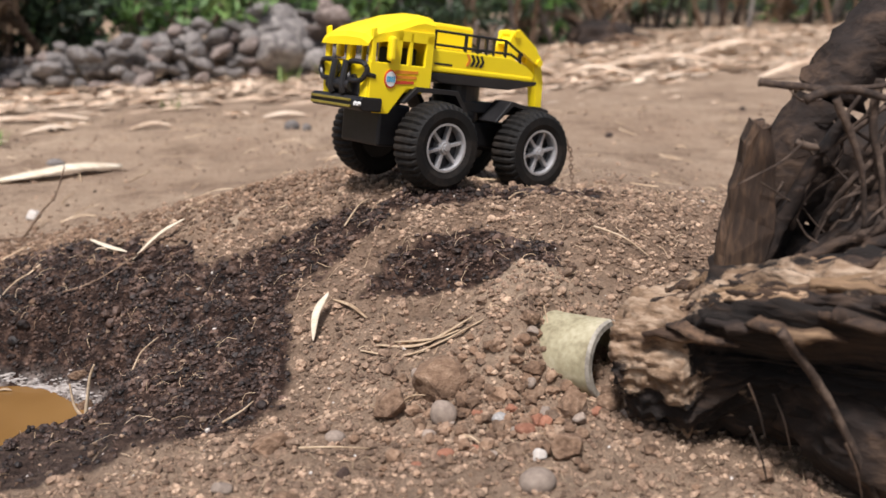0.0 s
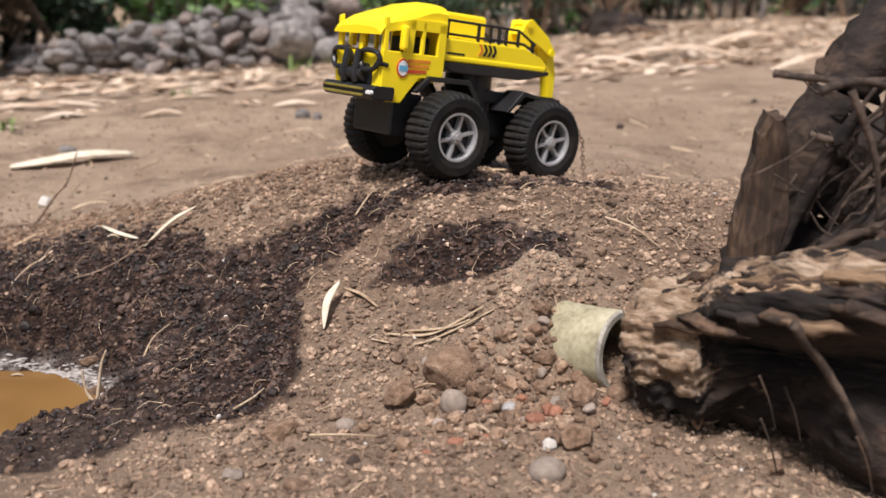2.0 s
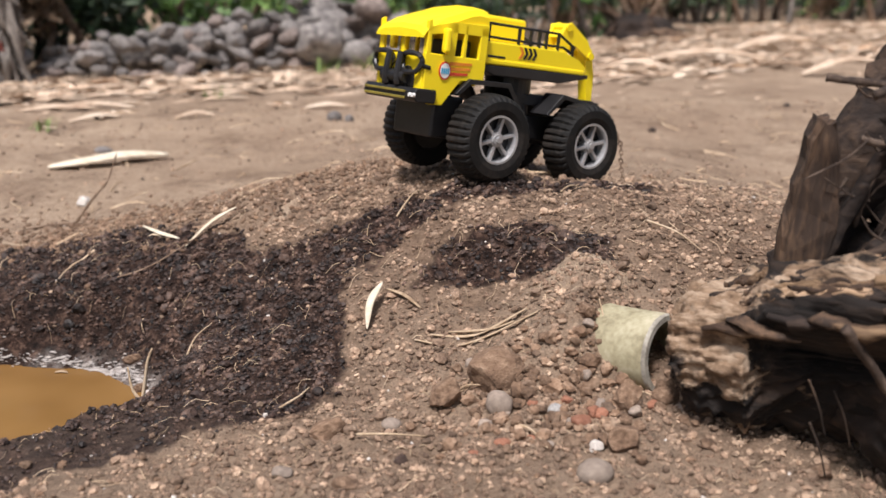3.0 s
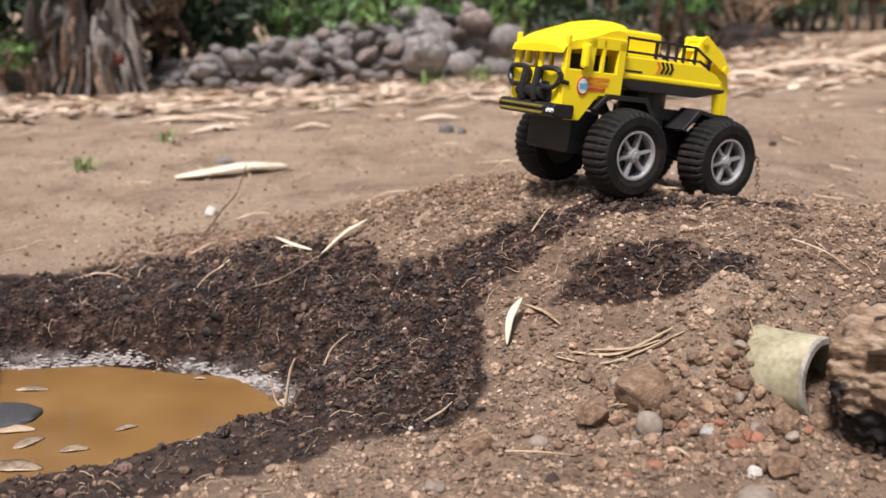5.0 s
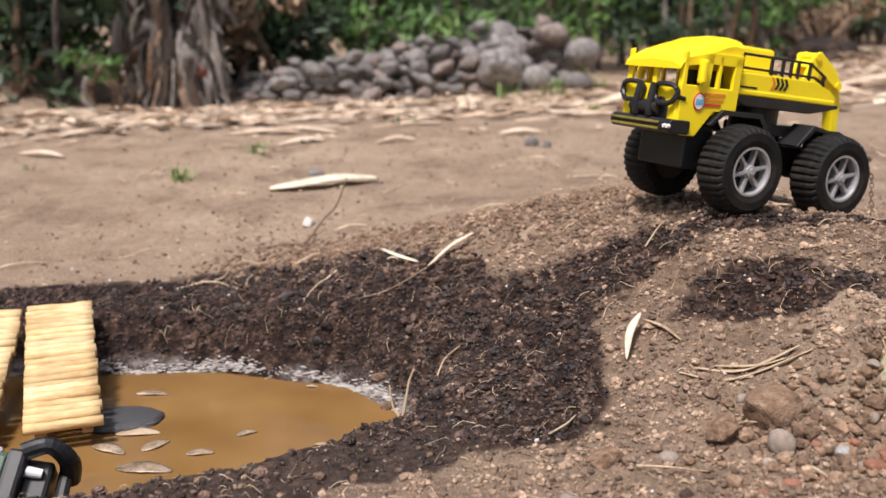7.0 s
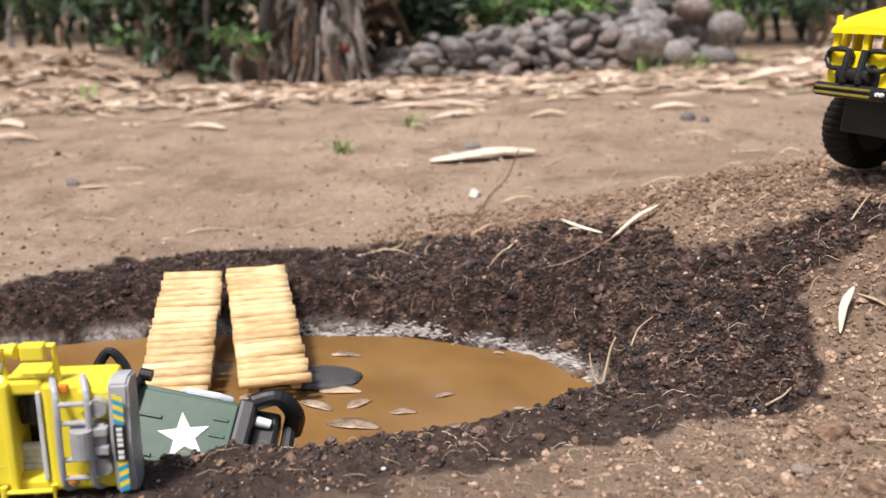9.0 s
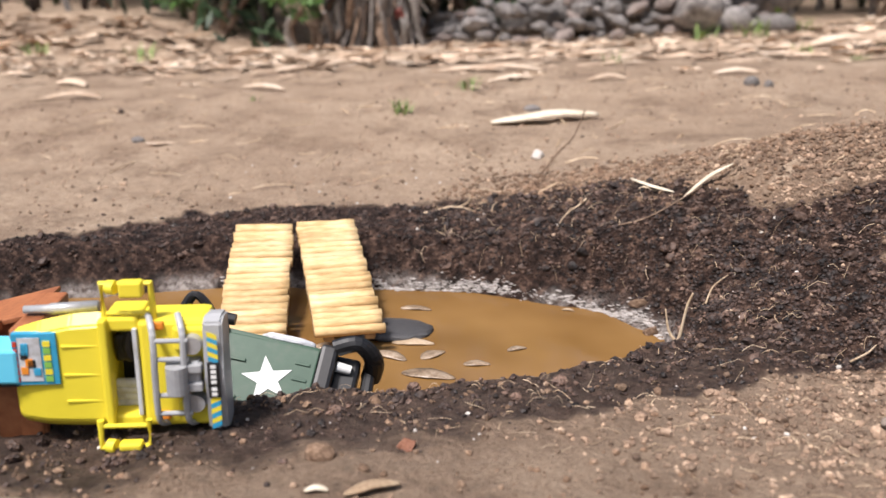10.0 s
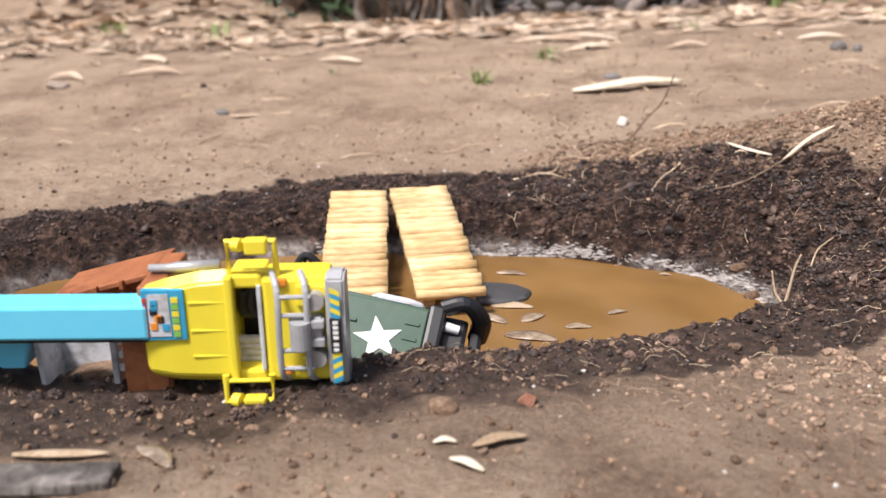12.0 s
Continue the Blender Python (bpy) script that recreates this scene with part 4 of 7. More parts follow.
def toy_crane_truck(m):
    t = thing("toy_crane_truck", "yellow toy crane truck lying on its side in the puddle", "toy truck", m)
    # cab seen from its front, roof to the left
    bm = bmesh.new()
    secs = ((-0.086, 0.010, 0.090, 0.008), (-0.082, 0.005, 0.098, 0.001), (-0.060, 0.001, 0.106, -0.001), (-0.034, 0.000, 0.112, -0.002), (-0.010, 0.000, 0.114, -0.003), (-0.006, 0.0, 0.114, -0.003))
    loops = []
    for x, z0, z1, y in secs:
        c = 0.010
        loops.append([bm.verts.new((x, yy, zz)) for yy, zz in ((y + c, z0), (y, z0 + c), (y, z1 - c), (y + c, z1), (0.05, z1 - 0.022), (0.05, z0 + 0.012))])
    for p, q in zip(loops, loops[1:]):
        for i in range(6):
            bm.faces.new((p[i], p[(i + 1) % 6], q[(i + 1) % 6], q[i]))
    bm.faces.new(loops[0]), bm.faces.new(loops[-1][::-1])
    bmesh.ops.bevel(bm, geom=bm.edges[:], offset=0.0018, segments=2, affect="EDGES")
    cab = part("cab", bm, LEMON, t, "lemon yellow plastic cab")
    for x0, x1, y0, y1, z0, z1, bv, nm in ((-0.008, 0.022, 0.0, 0.045, 0.000, 0.014, 0.003, "window_pillar"), (-0.008, 0.022, 0.0, 0.045, 0.096, 0.110, 0.003, "window_pillar"), (0.020, 0.078, -0.002, 0.04, 0.002, 0.108, 0.005, "front_panel"),
                                           (-0.010, -0.003, -0.007, 0.004, 0.004, 0.110, 0.002, "window_ledge"), (0.050, 0.080, -0.006, 0.0, 0.006, 0.030, 0.003, "lamp_housing"), (0.050, 0.080, -0.006, 0.0, 0.078, 0.102, 0.003, "lamp_housing"),
                                           (-0.042, -0.012, -0.0030, 0.0, 0.0288, 0.0312, 0.0006, "roof_rib"), (-0.042, -0.012, -0.0030, 0.0, 0.0548, 0.0572, 0.0006, "roof_rib"), (-0.042, -0.012, -0.0030, 0.0, 0.0828, 0.0852, 0.0006, "roof_rib")):
        part(nm, box(bmesh.new(), x0, x1, y0, y1, z0, z1, bv), LEMON, cab)
    # inside of the window
    bm = bmesh.new()
    box(bm, -0.006, 0.020, 0.044, 0.048, 0.012, 0.102)
    tube(bm, bezier(((0.010, 0.02, 0.062), (0.006, 0.018, 0.075), (0.010, 0.02, 0.092)), 4), 0.006, 10)
    box(bm, -0.004, 0.010, 0.014, 0.03, 0.060, 0.088, 0.004)
    part("cab_interior", bm, BLACK, cab, "black seat and wheel inside the cab")
    bm = bmesh.new()
    for k in range(4):
        cyl(bm, (-0.006, 0.022, 0.016 + 0.0065 * k), (0.017, 0.022, 0.016 + 0.0065 * k), 0.0046, seg=14)
    part("dashboard", bm, PALE_GREY, cab, "ribbed grey dashboard")
    bm = bmesh.new()
    box(bm, 0.0165, 0.0205, -0.003, 0.006, 0.014, 0.100, 0.001)
    part("windscreen_frame", bm, PALE_GREY, cab)
    # mirrors at both sides of the cab
    for z, s, h in ((0.111, 1, 0.031), (0.010, -1, 0.022)):
        bm = bmesh.new()
        tube(bm, ((-0.014, 0.004, z - 0.004 * s), (-0.014, 0.002, z + h * s), (0.026, 0.002, z + h * s), (0.026, 0.004, z - 0.004 * s)), 0.0032, 8)
        tube(bm, ((-0.012, 0.004, z + 0.002 * s), (0.024, 0.004, z + 0.002 * s)), 0.0022, 8)
        cyl(bm, (-0.008, 0.0, z + (h - 0.0025) * s), (-0.001, -0.002, z + (h - 0.0025) * s), 0.0064, seg=16)
        box(bm, 0.002, 0.021, -0.008, 0.004, z + (h - 0.009) * s - 0.002, z + (h + 0.002) * s + 0.002, 0.002)
        bmesh.ops.translate(bm, vec=(0.008 if s > 0 else 0.0, -0.014 if s < 0 else 0.0, 0), verts=bm.verts[:])
        part("mirror", bm, LEMON, cab, "yellow mirror bracket")
    # sticker on the visor
    bm = bmesh.new()
    box(bm, -0.081, -0.045, -0.0005, 0.006, 0.036, 0.086, 0.0005, pose(0, -0.0032, 0.012))
    st = part("sticker", bm, TEAL, cab, "blue sticker with worn pictures and bars of lettering")
    bm = bmesh.new()
    box(bm, -0.076, -0.058, -0.0012, 0.001, 0.040, 0.082, 0, pose(0, -0.0032, 0.012))
    part("sticker_picture", bm, PALE_GREY, st)
    rnd = random.Random(8)
    for k in range(7):
        bm = bmesh.new()
        x, z = rnd.uniform(-0.073, -0.062), rnd.uniform(0.042, 0.074)
        box(bm, x - 0.003, x + 0.003, -0.0020, 0.0, z - 0.003, z + 0.004, 0.0003, pose(0, -0.0032, 0.012))
        part("sticker_shape", bm, (TEAL, BLACK, ORANGE)[k % 3], st)
    for k in range(6):
        bm = bmesh.new()
        z = 0.042 + 0.0068 * k
        box(bm, -0.056, -0.050, -0.0014, 0.001, z - 0.0026, z + 0.0026, 0, pose(0, -0.0032, 0.012))
        part("lettering_bar", bm, (LIME, LEMON)[k % 2], st)
        bm = bmesh.new()
        box(bm, -0.080, -0.077, -0.0014, 0.001, z - 0.0024, z + 0.0024, 0, pose(0, -0.0032, 0.012))
        part("lettering_bar", bm, RED, st)
    # grey bull bar with lamps
    bm = bmesh.new()
    for x in (0.036, 0.060):
        tube(bm, bezier(((x + 0.004, 0.002, 0.004), (x, -0.014, 0.016), (x, -0.017, 0.056), (x, -0.014, 0.098), (x - 0.006, 0.002, 0.112)), 5), 0.0028, 8)
    for z in (0.022, 0.040, 0.075, 0.093):
        tube(bm, ((0.034, -0.015, z), (0.064, -0.015, z)), 0.0024, 8)
    box(bm, 0.044, 0.072, -0.014, 0.0, 0.042, 0.072, 0.002)
    cyl(bm, (0.054, -0.018, 0.044), (0.054, -0.018, 0.070), 0.009, seg=16)
    for z in (0.048, 0.066):
        box(bm, 0.060, 0.074, -0.018, -0.008, z - 0.004, z + 0.004, 0.001)
    part("bull_bar", bm, GREY, cab, "grey bull bar and winch")
    for z in (0.030, 0.087):
        bm = cyl(bmesh.new(), (0.066, -0.014, z), (0.066, -0.004, z), 0.0085, 0.0095, 20)
        part("headlight", bm, SILVER, cab, "round silver headlight")
        bm = bmesh.new()
        box(bm, 0.034, 0.043, -0.005, 0.0, z - 0.020 if z < 0.05 else z + 0.012, z - 0.012 if z < 0.05 else z + 0.020, 0.0015)
        part("indicator", bm, ORANGE, cab, "orange indicator lamp")
    # bumper with warning stripes and a number plate
    bm = bmesh.new()
    outline = [(-0.002, 0.0), (0.004, -0.012), (0.056, -0.016), (0.108, -0.012), (0.112, 0.0), (0.108, 0.022), (0.002, 0.022)]
    lo = [bm.verts.new((0.076, y, z)) for z, y in outline]
    hi = [bm.verts.new((0.092, y, z)) for z, y in outline]
    bm.faces.new(lo), bm.faces.new(hi[::-1])
    for i in range(7):
        bm.faces.new((lo[i], lo[(i + 1) % 7], hi[(i + 1) % 7], hi[i]))
    bmesh.ops.bevel(bm, geom=bm.edges[:], offset=0.002, segments=2, affect="EDGES")
    bumper = part("bumper", bm, GREY, t, "curved grey bumper")
    hazard_band(bumper, 0.080, 0.088, 0.006, 0.036, -0.0165, 1)
    hazard_band(bumper, 0.080, 0.088, 0.074, 0.102, -0.0165, -1)
    bm = bmesh.new()
    box(bm, 0.0790, 0.0885, -0.0180, -0.0150, 0.038, 0.072)
    plate = part("number_plate", bm, BLACK, bumper, "black number plate with pale bars")
    for k in range(6):
        bm = bmesh.new()
        z = 0.0415 + 0.0050 * k + (0.002 if k > 1 else 0)
        box(bm, 0.0815, 0.0860, -0.0188, -0.0178, z - 0.0016, z + 0.0016)
        part("plate_bar", bm, WHITE, plate)
    # exhaust
    bm = bmesh.new()
    tube(bm, ((-0.090, 0.056, 0.098), (-0.070, 0.056, 0.098), (-0.066, 0.056, 0.098), (-0.026, 0.056, 0.100)), [0.0038, 0.0044, 0.0058, 0.0058], 14)
    part("exhaust_pipe", bm, SILVER, t, "silver exhaust pipe", smooth=True)
    # rust-brown tray behind the cab
    bm = bmesh.new()
    box(bm, -0.092, -0.072, 0.020, 0.120, -0.030, 0.092, 0.002)
    tray = part("tray", bm, RUST, t, "rust-brown plastic tray")
    bm = bmesh.new()
    prism(bm, ((-0.212, 0.036), (-0.212, 0.042), (-0.106, 0.070), (-0.106, 0.064)), 0.118, 0.20, 0.001)
    part("tray_side", bm, RUST, tray)
    part("tray_floor", box(bmesh.new(), -0.212, -0.085, 0.196, 0.204, -0.03, 0.040, 0.001), RUST, tray)
    part("tray_wall", box(bmesh.new(), -0.112, -0.070, 0.022, 0.030, -0.040, 0.040, 0.002), RUST, tray)
    part("tray_wall", box(bmesh.new(), -0.205, -0.080, 0.118, 0.205, -0.036, -0.030, 0.001), RUST, tray)
    for k in range(4):
        bm = bmesh.new()
        x = -0.190 + 0.026 * k
        box(bm, x - 0.002, x + 0.002, 0.113, 0.119, 0.0400 + 0.0066 * k, 0.0500 + 0.0066 * k, 0.0008)
        part("tray_hinge", bm, RUST, tray)
    # blue crane arm reaching away from the cab
    bm = bmesh.new()
    box(bm, -0.330, -0.078, -0.006, 0.030, 0.048, 0.082, 0.003, pose(0, 0, 0, 0, 0.8, 0))
    arm = part("crane_arm", bm, SKY_BLUE, t, "long sky-blue crane arm")
    bm = bmesh.new()
    box(bm, -0.326, -0.080, -0.003, 0.026, 0.0445, 0.0485, 0.001, pose(0, 0, 0, 0, 0.8, 0))
    part("arm_underside", bm, BLACK, arm)
    bm = bmesh.new()
    prism(bm, ((-0.272, 0.050), (-0.198, 0.050), (-0.197, 0.028), (-0.201, 0.008), (-0.222, 0.008), (-0.234, 0.020)), 0.024, 0.060, 0.002)
    part("arm_bracket", bm, SKY_BLUE, arm, "blue bracket under the arm")
    # grey bucket under the arm, full of mud
    bm = bmesh.new()
    box(bm, -0.194, -0.189, 0.034, 0.084, -0.052, 0.044, 0.001, pose(0, 0, 0, 0, -3, 0))
    box(bm, -0.128, -0.122, 0.036, 0.084, -0.040, 0.044, 0.001)
    box(bm, -0.191, -0.126, 0.078, 0.084, -0.050, 0.044, 0.001)
    bucket = part("bucket", bm, PALE_GREY, t, "pale grey loader bucket half full of mud")
    bm = bmesh.new()
    for z in (0.000, 0.014, 0.028):
        box(bm, -0.122, -0.117, 0.038, 0.046, z - 0.004, z + 0.004, 0.001)
    part("bucket_hinge", bm, WHITE, bucket)
    bm = bmesh.new()
    prism(bm, ((-0.188, -0.070), (-0.129, -0.070), (-0.129, -0.016), (-0.145, -0.010), (-0.170, -0.014), (-0.188, -0.024)), 0.058, 0.079, 0.002)
    prism(bm, ((-0.188, -0.070), (-0.129, -0.070), (-0.129, -0.034), (-0.155, -0.026), (-0.188, -0.042)), 0.034, 0.059, 0.002)
    part("mud_fill", bm, CLOD_BROWN, bucket, "brown mud inside the bucket")
    return t


TOYS = pose(-0.7475, 0.480, -0.059, 0, 0, 23.8) @ Matrix.Diagonal((0.96, 0.95, 0.875, 1))
toy_crane_truck(TOYS)


def toy_jeep(m):
    t = thing("toy_jeep", "green toy jeep with a white star sunk in the mud", "toy car", m)
    # local x to the nose, y across the bonnet, z out of the bonnet
    bm = bmesh.new()
    prism(bm, ((-0.070, -0.050), (-0.070, -0.004), (-0.030, 0.0), (0.034, -0.001), (0.036, -0.004), (0.036, -0.050)), -0.038, 0.038, 0.003)
    body = part("body", bm, GREEN, t, "army green plastic body")
    bm = bmesh.new()
    box(bm, -0.028, 0.034, -0.034, 0.034, -0.001, 0.0022, 0.001)
    bonnet = part("bonnet", bm, GREEN, body, "scuffed green bonnet")
    bm = bmesh.new()
    ring = []
    for k in range(10):
        a = 2 * math.pi * k / 10 + 0.62
        r = 0.0205 if k % 2 == 0 else 0.0084
        ring.append((0.005 + 0.85 * r * math.cos(a), r * math.sin(a)))
    lo = [bm.verts.new((x, y, 0.0021)) for x, y in ring]
    hi = [bm.verts.new((x, y, 0.0030)) for x, y in ring]
    bm.faces.new(hi)
    for i in range(10):
        bm.faces.new((lo[i], lo[(i + 1) % 10], hi[(i + 1) % 10], hi[i]))
    part("star", bm, WHITE, bonnet, "white star")
    for x0, x1, y, z1 in ((-0.027, -0.012, -0.020, 0.004), (-0.027, -0.012, 0.012, 0.004), (0.020, 0.030, 0.019, 0.0034), (0.020, 0.030, 0.005, 0.0034), (0.020, 0.030, -0.009, 0.0034)):
        part("bonnet_latch", box(bmesh.new(), x0, x1, y - 0.0014, y + 0.0014, 0.0018, z1, 0.0004), GREEN, bonnet)
    bm = bmesh.new()
    tube(bm, bezier(((-0.032, -0.038, 0.0), (-0.034, -0.034, 0.010), (-0.035, 0, 0.012), (-0.034, 0.034, 0.010), (-0.032, 0.038, 0.0)), 4), 0.0034, 8)
    tube(bm, bezier(((-0.034, 0.030, 0.008), (-0.044, 0.046, 0.018), (-0.054, 0.052, 0.022), (-0.060, 0.040, 0.012)), 5), 0.0036, 8)
    cyl(bm, (-0.034, 0.045, 0.003), (-0.026, 0.045, 0.003), 0.005, seg=14)
    part("windscreen_frame", bm, BLACK, t, "black windscreen frame and mirror")
    bm = bmesh.new()
    box(bm, 0.034, 0.046, -0.041, 0.041, -0.040, 0.004, 0.003)
    box(bm, 0.044, 0.062, -0.038, 0.038, -0.044, -0.010, 0.003)
    tube(bm, bezier(((0.044, 0.040, 0.0), (0.058, 0.046, 0.004), (0.070, 0.040, -0.010), (0.070, 0.032, -0.034)), 6), 0.0070, 12)
    tube(bm, bezier(((0.044, -0.016, 0.0), (0.060, -0.016, 0.002), (0.070, -0.018, -0.012), (0.070, -0.020, -0.034)), 6), 0.0065, 12)
    tube(bm, ((0.068, -0.040, -0.024), (0.070, 0, -0.022), (0.068, 0.040, -0.024)), 0.0045, 10)
    front = part("bumper", bm, BLACK, t, "black bumper, grille and bull bar")
    for y in (-0.026, 0.026):
        bm = cyl(bmesh.new(), (0.046, y, -0.006), (0.056, y, -0.008), 0.0046, 0.0040, 16)
        part("headlight", bm, WHITE, front, "pale round headlight")
    bm = bmesh.new()
    prism(bm, ((-0.010, -0.012), (0.030, -0.012), (0.030, -0.004), (0.020, 0.001), (-0.002, 0.001)), 0.036, 0.043, 0.003)
    part("fender", bm, PALE_GREY, t, "pale fender")
    return t


right, back = Vector((0.915, 0.403, 0)), Vector((-0.403, 0.915, 0))
nose = (right * 0.95 - back * 0.10 - Vector((0, 0, 0.20))).normalized()
out = (-back * 0.72 + Vector((0, 0, 0.70)))
out = (out - nose * out.dot(nose)).normalized()
jm = Matrix((nose, out.cross(nose), out)).transposed().to_4x4()
toy_jeep(Matrix.Translation((-0.708, 0.630, -0.072)) @ jm @ Matrix.Diagonal((1.45, 1.15, 1.15, 1)))


# ---------------------------------------------------------------- uprooted log beside the mound
def knotted(bm, amount, scale, seed):
    off = Vector((seed * 3.7, seed, -seed))
    for v in bm.verts:
        d = noise.noise_vector(v.co * scale + off) * amount + noise.noise_vector(v.co * scale * 3.3 + off) * amount * 0.45
        v.co += d
    return bm


LOG_LINE = ((0.180, 0.798, 0.024), (0.216, 0.780, 0.033), (0.258, 0.760, 0.038), (0.33, 0.70, 0.052), (0.45, 0.615, 0.064), (0.62, 0.50, 0.07))


def log_radius(s):
    return 0.047 + 0.054 * min(1, s / 0.8)


def log_bm():
    """The trunk, hollowed by rot under its upper skin, and how bare of bark each point is."""
    bm = bmesh.new()
    line = bezier(LOG_LINE, 30)
    n, seg = len(line), 150
    rings, bare = [], []
    for i, p in enumerate(line):
        d = (line[min(i + 1, n - 1)] - line[max(i - 1, 0)]).normalized()
        u = Vector((0, 0, 1)).cross(d).normalized()
        v = d.cross(u)
        s = i / (n - 1)
        r = log_radius(s)
        wave = 0.22 * noise.noise(Vector((s * 7, 0, 3))) + 0.10 * noise.noise(Vector((s * 23, 0, 5)))
        tip = math.exp(-(s / 0.035) ** 2)
        ring = []
        for k in range(seg):
            a = 2 * math.pi * k / seg
            deg = math.degrees(a)
            f = 1.0 + 0.05 * math.sin(3 * a + 4 * s) + 0.03 * math.sin(8 * a + 9 * s) - 0.12 * tip
            lip = math.degrees(wave) + 158 - 20 * max(0.0, min(1.0, (s - 0.25) / 0.2))
            depth = max(0.0, min(1.0, (deg - lip) / 16)) * max(0.0, min(1.0, (292 - deg) / 60))
            f -= 0.74 * depth * depth * (3 - 2 * depth) * max(0.0, min(1.0, (s - 0.28) / 0.20))
            q = p + (u * math.cos(a) + v * math.sin(a)) * r * f
            fibre = noise.noise(Vector((s * 12, math.cos(a) * 9, math.sin(a) * 9))) * 0.0105 + noise.noise(Vector((s * 30, math.cos(a) * 24, math.sin(a) * 24))) * 0.0062
            knob = noise.noise(q * 40) * 0.0065 + noise.noise(q * 95) * 0.0038
            q += (q - p).normalized() * (fibre + knob)
            ring.append(bm.verts.new(q))
            top = min(1.0, 1.6 * max(0.0, 1 - abs(deg - 128) / 56)) * min(1.0, 1.6 * max(0.0, 1 - abs(s - 0.08) / 0.30))
            flank = 0.35 + 0.65 * max(0.0, 1 - abs(deg - 178) / 30) * max(0.0, 1 - abs(s - 0.19) / 0.14)
            flank *= max(0.0, min(1.0, (0.42 - s) / 0.12)) * (deg > 100)
            ledge = max(0.0, 1 - abs(deg - lip + 24) / 34) * min(1.0, s / 0.3)
            bare.append(1.25 * max(top, 0.9 * flank, 0.5 * ledge))
        rings.append(ring)
    for p, q in zip(rings, rings[1:]):
        for k in range(seg):
            bm.faces.new((p[k], p[(k + 1) % seg], q[(k + 1) % seg], q[k]))
    bm.faces.new(rings[0][::-1]), bm.faces.new(rings[-1])
    return bm, bare


def root(parent, name, pts, r0, r1, mat=TWIG, seed=0, seg=8, rough=0.15, label=""):
    line = bezier(pts, 7)
    k = len(line)
    bm = tube(bmesh.new(), line, [r0 + (r1 - r0) * i / (k - 1) for i in range(k)], seg, rough, seed)
    return part(name, bm, mat, parent, label, smooth=True)


log = thing("uprooted_log", "rotten dark brown log with torn roots lying on the earth", "log", pose(0, 0, 0))
bm, bare = log_bm()
trunk = part("trunk", bm, LOG_SKIN, log, "rotten bark with bare pale wood patches", smooth=True)
trunk.data.attributes.new("bare", "FLOAT", "POINT").data.foreach_set("value", bare)
bm = stone_bm(71, 4, 0.35, 0.14)
bmesh.ops.scale(bm, vec=(0.075, 0.035, 0.085), verts=bm.verts[:])
bmesh.ops.translate(bm, vec=(0.405, 0.80, 0.150), verts=bm.verts[:])
part("root_mass", bm, BARK, log, "dark earthy mass of roots", smooth=True)
bm = stone_bm(77, 4, 0.30, 0.16)
bmesh.ops.transform(bm, matrix=pose(0.385, 0.662, 0.004, 0, 14, -37) @ Matrix.Diagonal((0.125, 0.036, 0.056, 1)), verts=bm.verts[:])
knotted(bm, 0.007, 40, 8)
part("root_mass", bm, BARK, log, "dark earthy mass of roots", smooth=True)
# ragged ledge of bare wood torn along the log, over the hollow
def torn_strip(a0, a1, s0, s1, lift, rag, seed, ns=90, na=14):
    line = bezier(LOG_LINE, 16)
    n = len(line)
    bm = bmesh.new()
    shells = []
    for depth in (0.0, 0.007):
        rows = []
        for i in range(ns + 1):
            s = s0 + (s1 - s0) * i / ns
            j = min(int(s * (n - 1)), n - 2)
            w = s * (n - 1) - j
            p = line[j].lerp(line[j + 1], w)
            d = (line[min(j + 2, n - 1)] - line[max(j - 1, 0)]).normalized()
            u = Vector((0, 0, 1)).cross(d).normalized()
            v = d.cross(u)
            r = log_radius(s)
            ends = math.sin(math.pi * i / ns) ** 0.35
            q = Vector((s * 11, seed, 0))
            lo = a0 + rag * noise.noise(q) + 0.5 * rag * noise.noise(q * 3.7)
            hi = a1 + rag * noise.noise(q + Vector((0, 7, 0))) + 0.6 * rag * noise.noise(q * 4.3)
            mid = (lo + hi) / 2
            row = []
            for k in range(na + 1):
                g = k / na
                a = radians(mid + (lo + (hi - lo) * g - mid) * ends)
                rise = lift * g + 0.03 + 0.07 * noise.noise(Vector((s * 14, g * 2.0, seed))) + 0.04 * noise.noise(Vector((s * 45, g * 5, seed)))
                e = p + (u * math.cos(a) + v * math.sin(a)) * (r * (1.0 + rise) - depth)
                row.append(bm.verts.new(e))
            rows.append(row)
        shells.append(rows)
    top, low = shells
    for i in range(ns):
        for k in range(na):
            bm.faces.new((top[i][k], top[i][k + 1], top[i + 1][k + 1], top[i + 1][k]))
            bm.faces.new((low[i][k], low[i + 1][k], low[i + 1][k + 1], low[i][k + 1]))
        for k in (0, na):
            bm.faces.new((top[i][k], top[i + 1][k], low[i + 1][k], low[i][k]))
    for i in (0, ns):
        for k in range(na):
            bm.faces.new((top[i][k], low[i][k], low[i][k + 1], top[i][k + 1]))
    bmesh.ops.recalc_face_normals(bm, faces=bm.faces[:])
    return bm


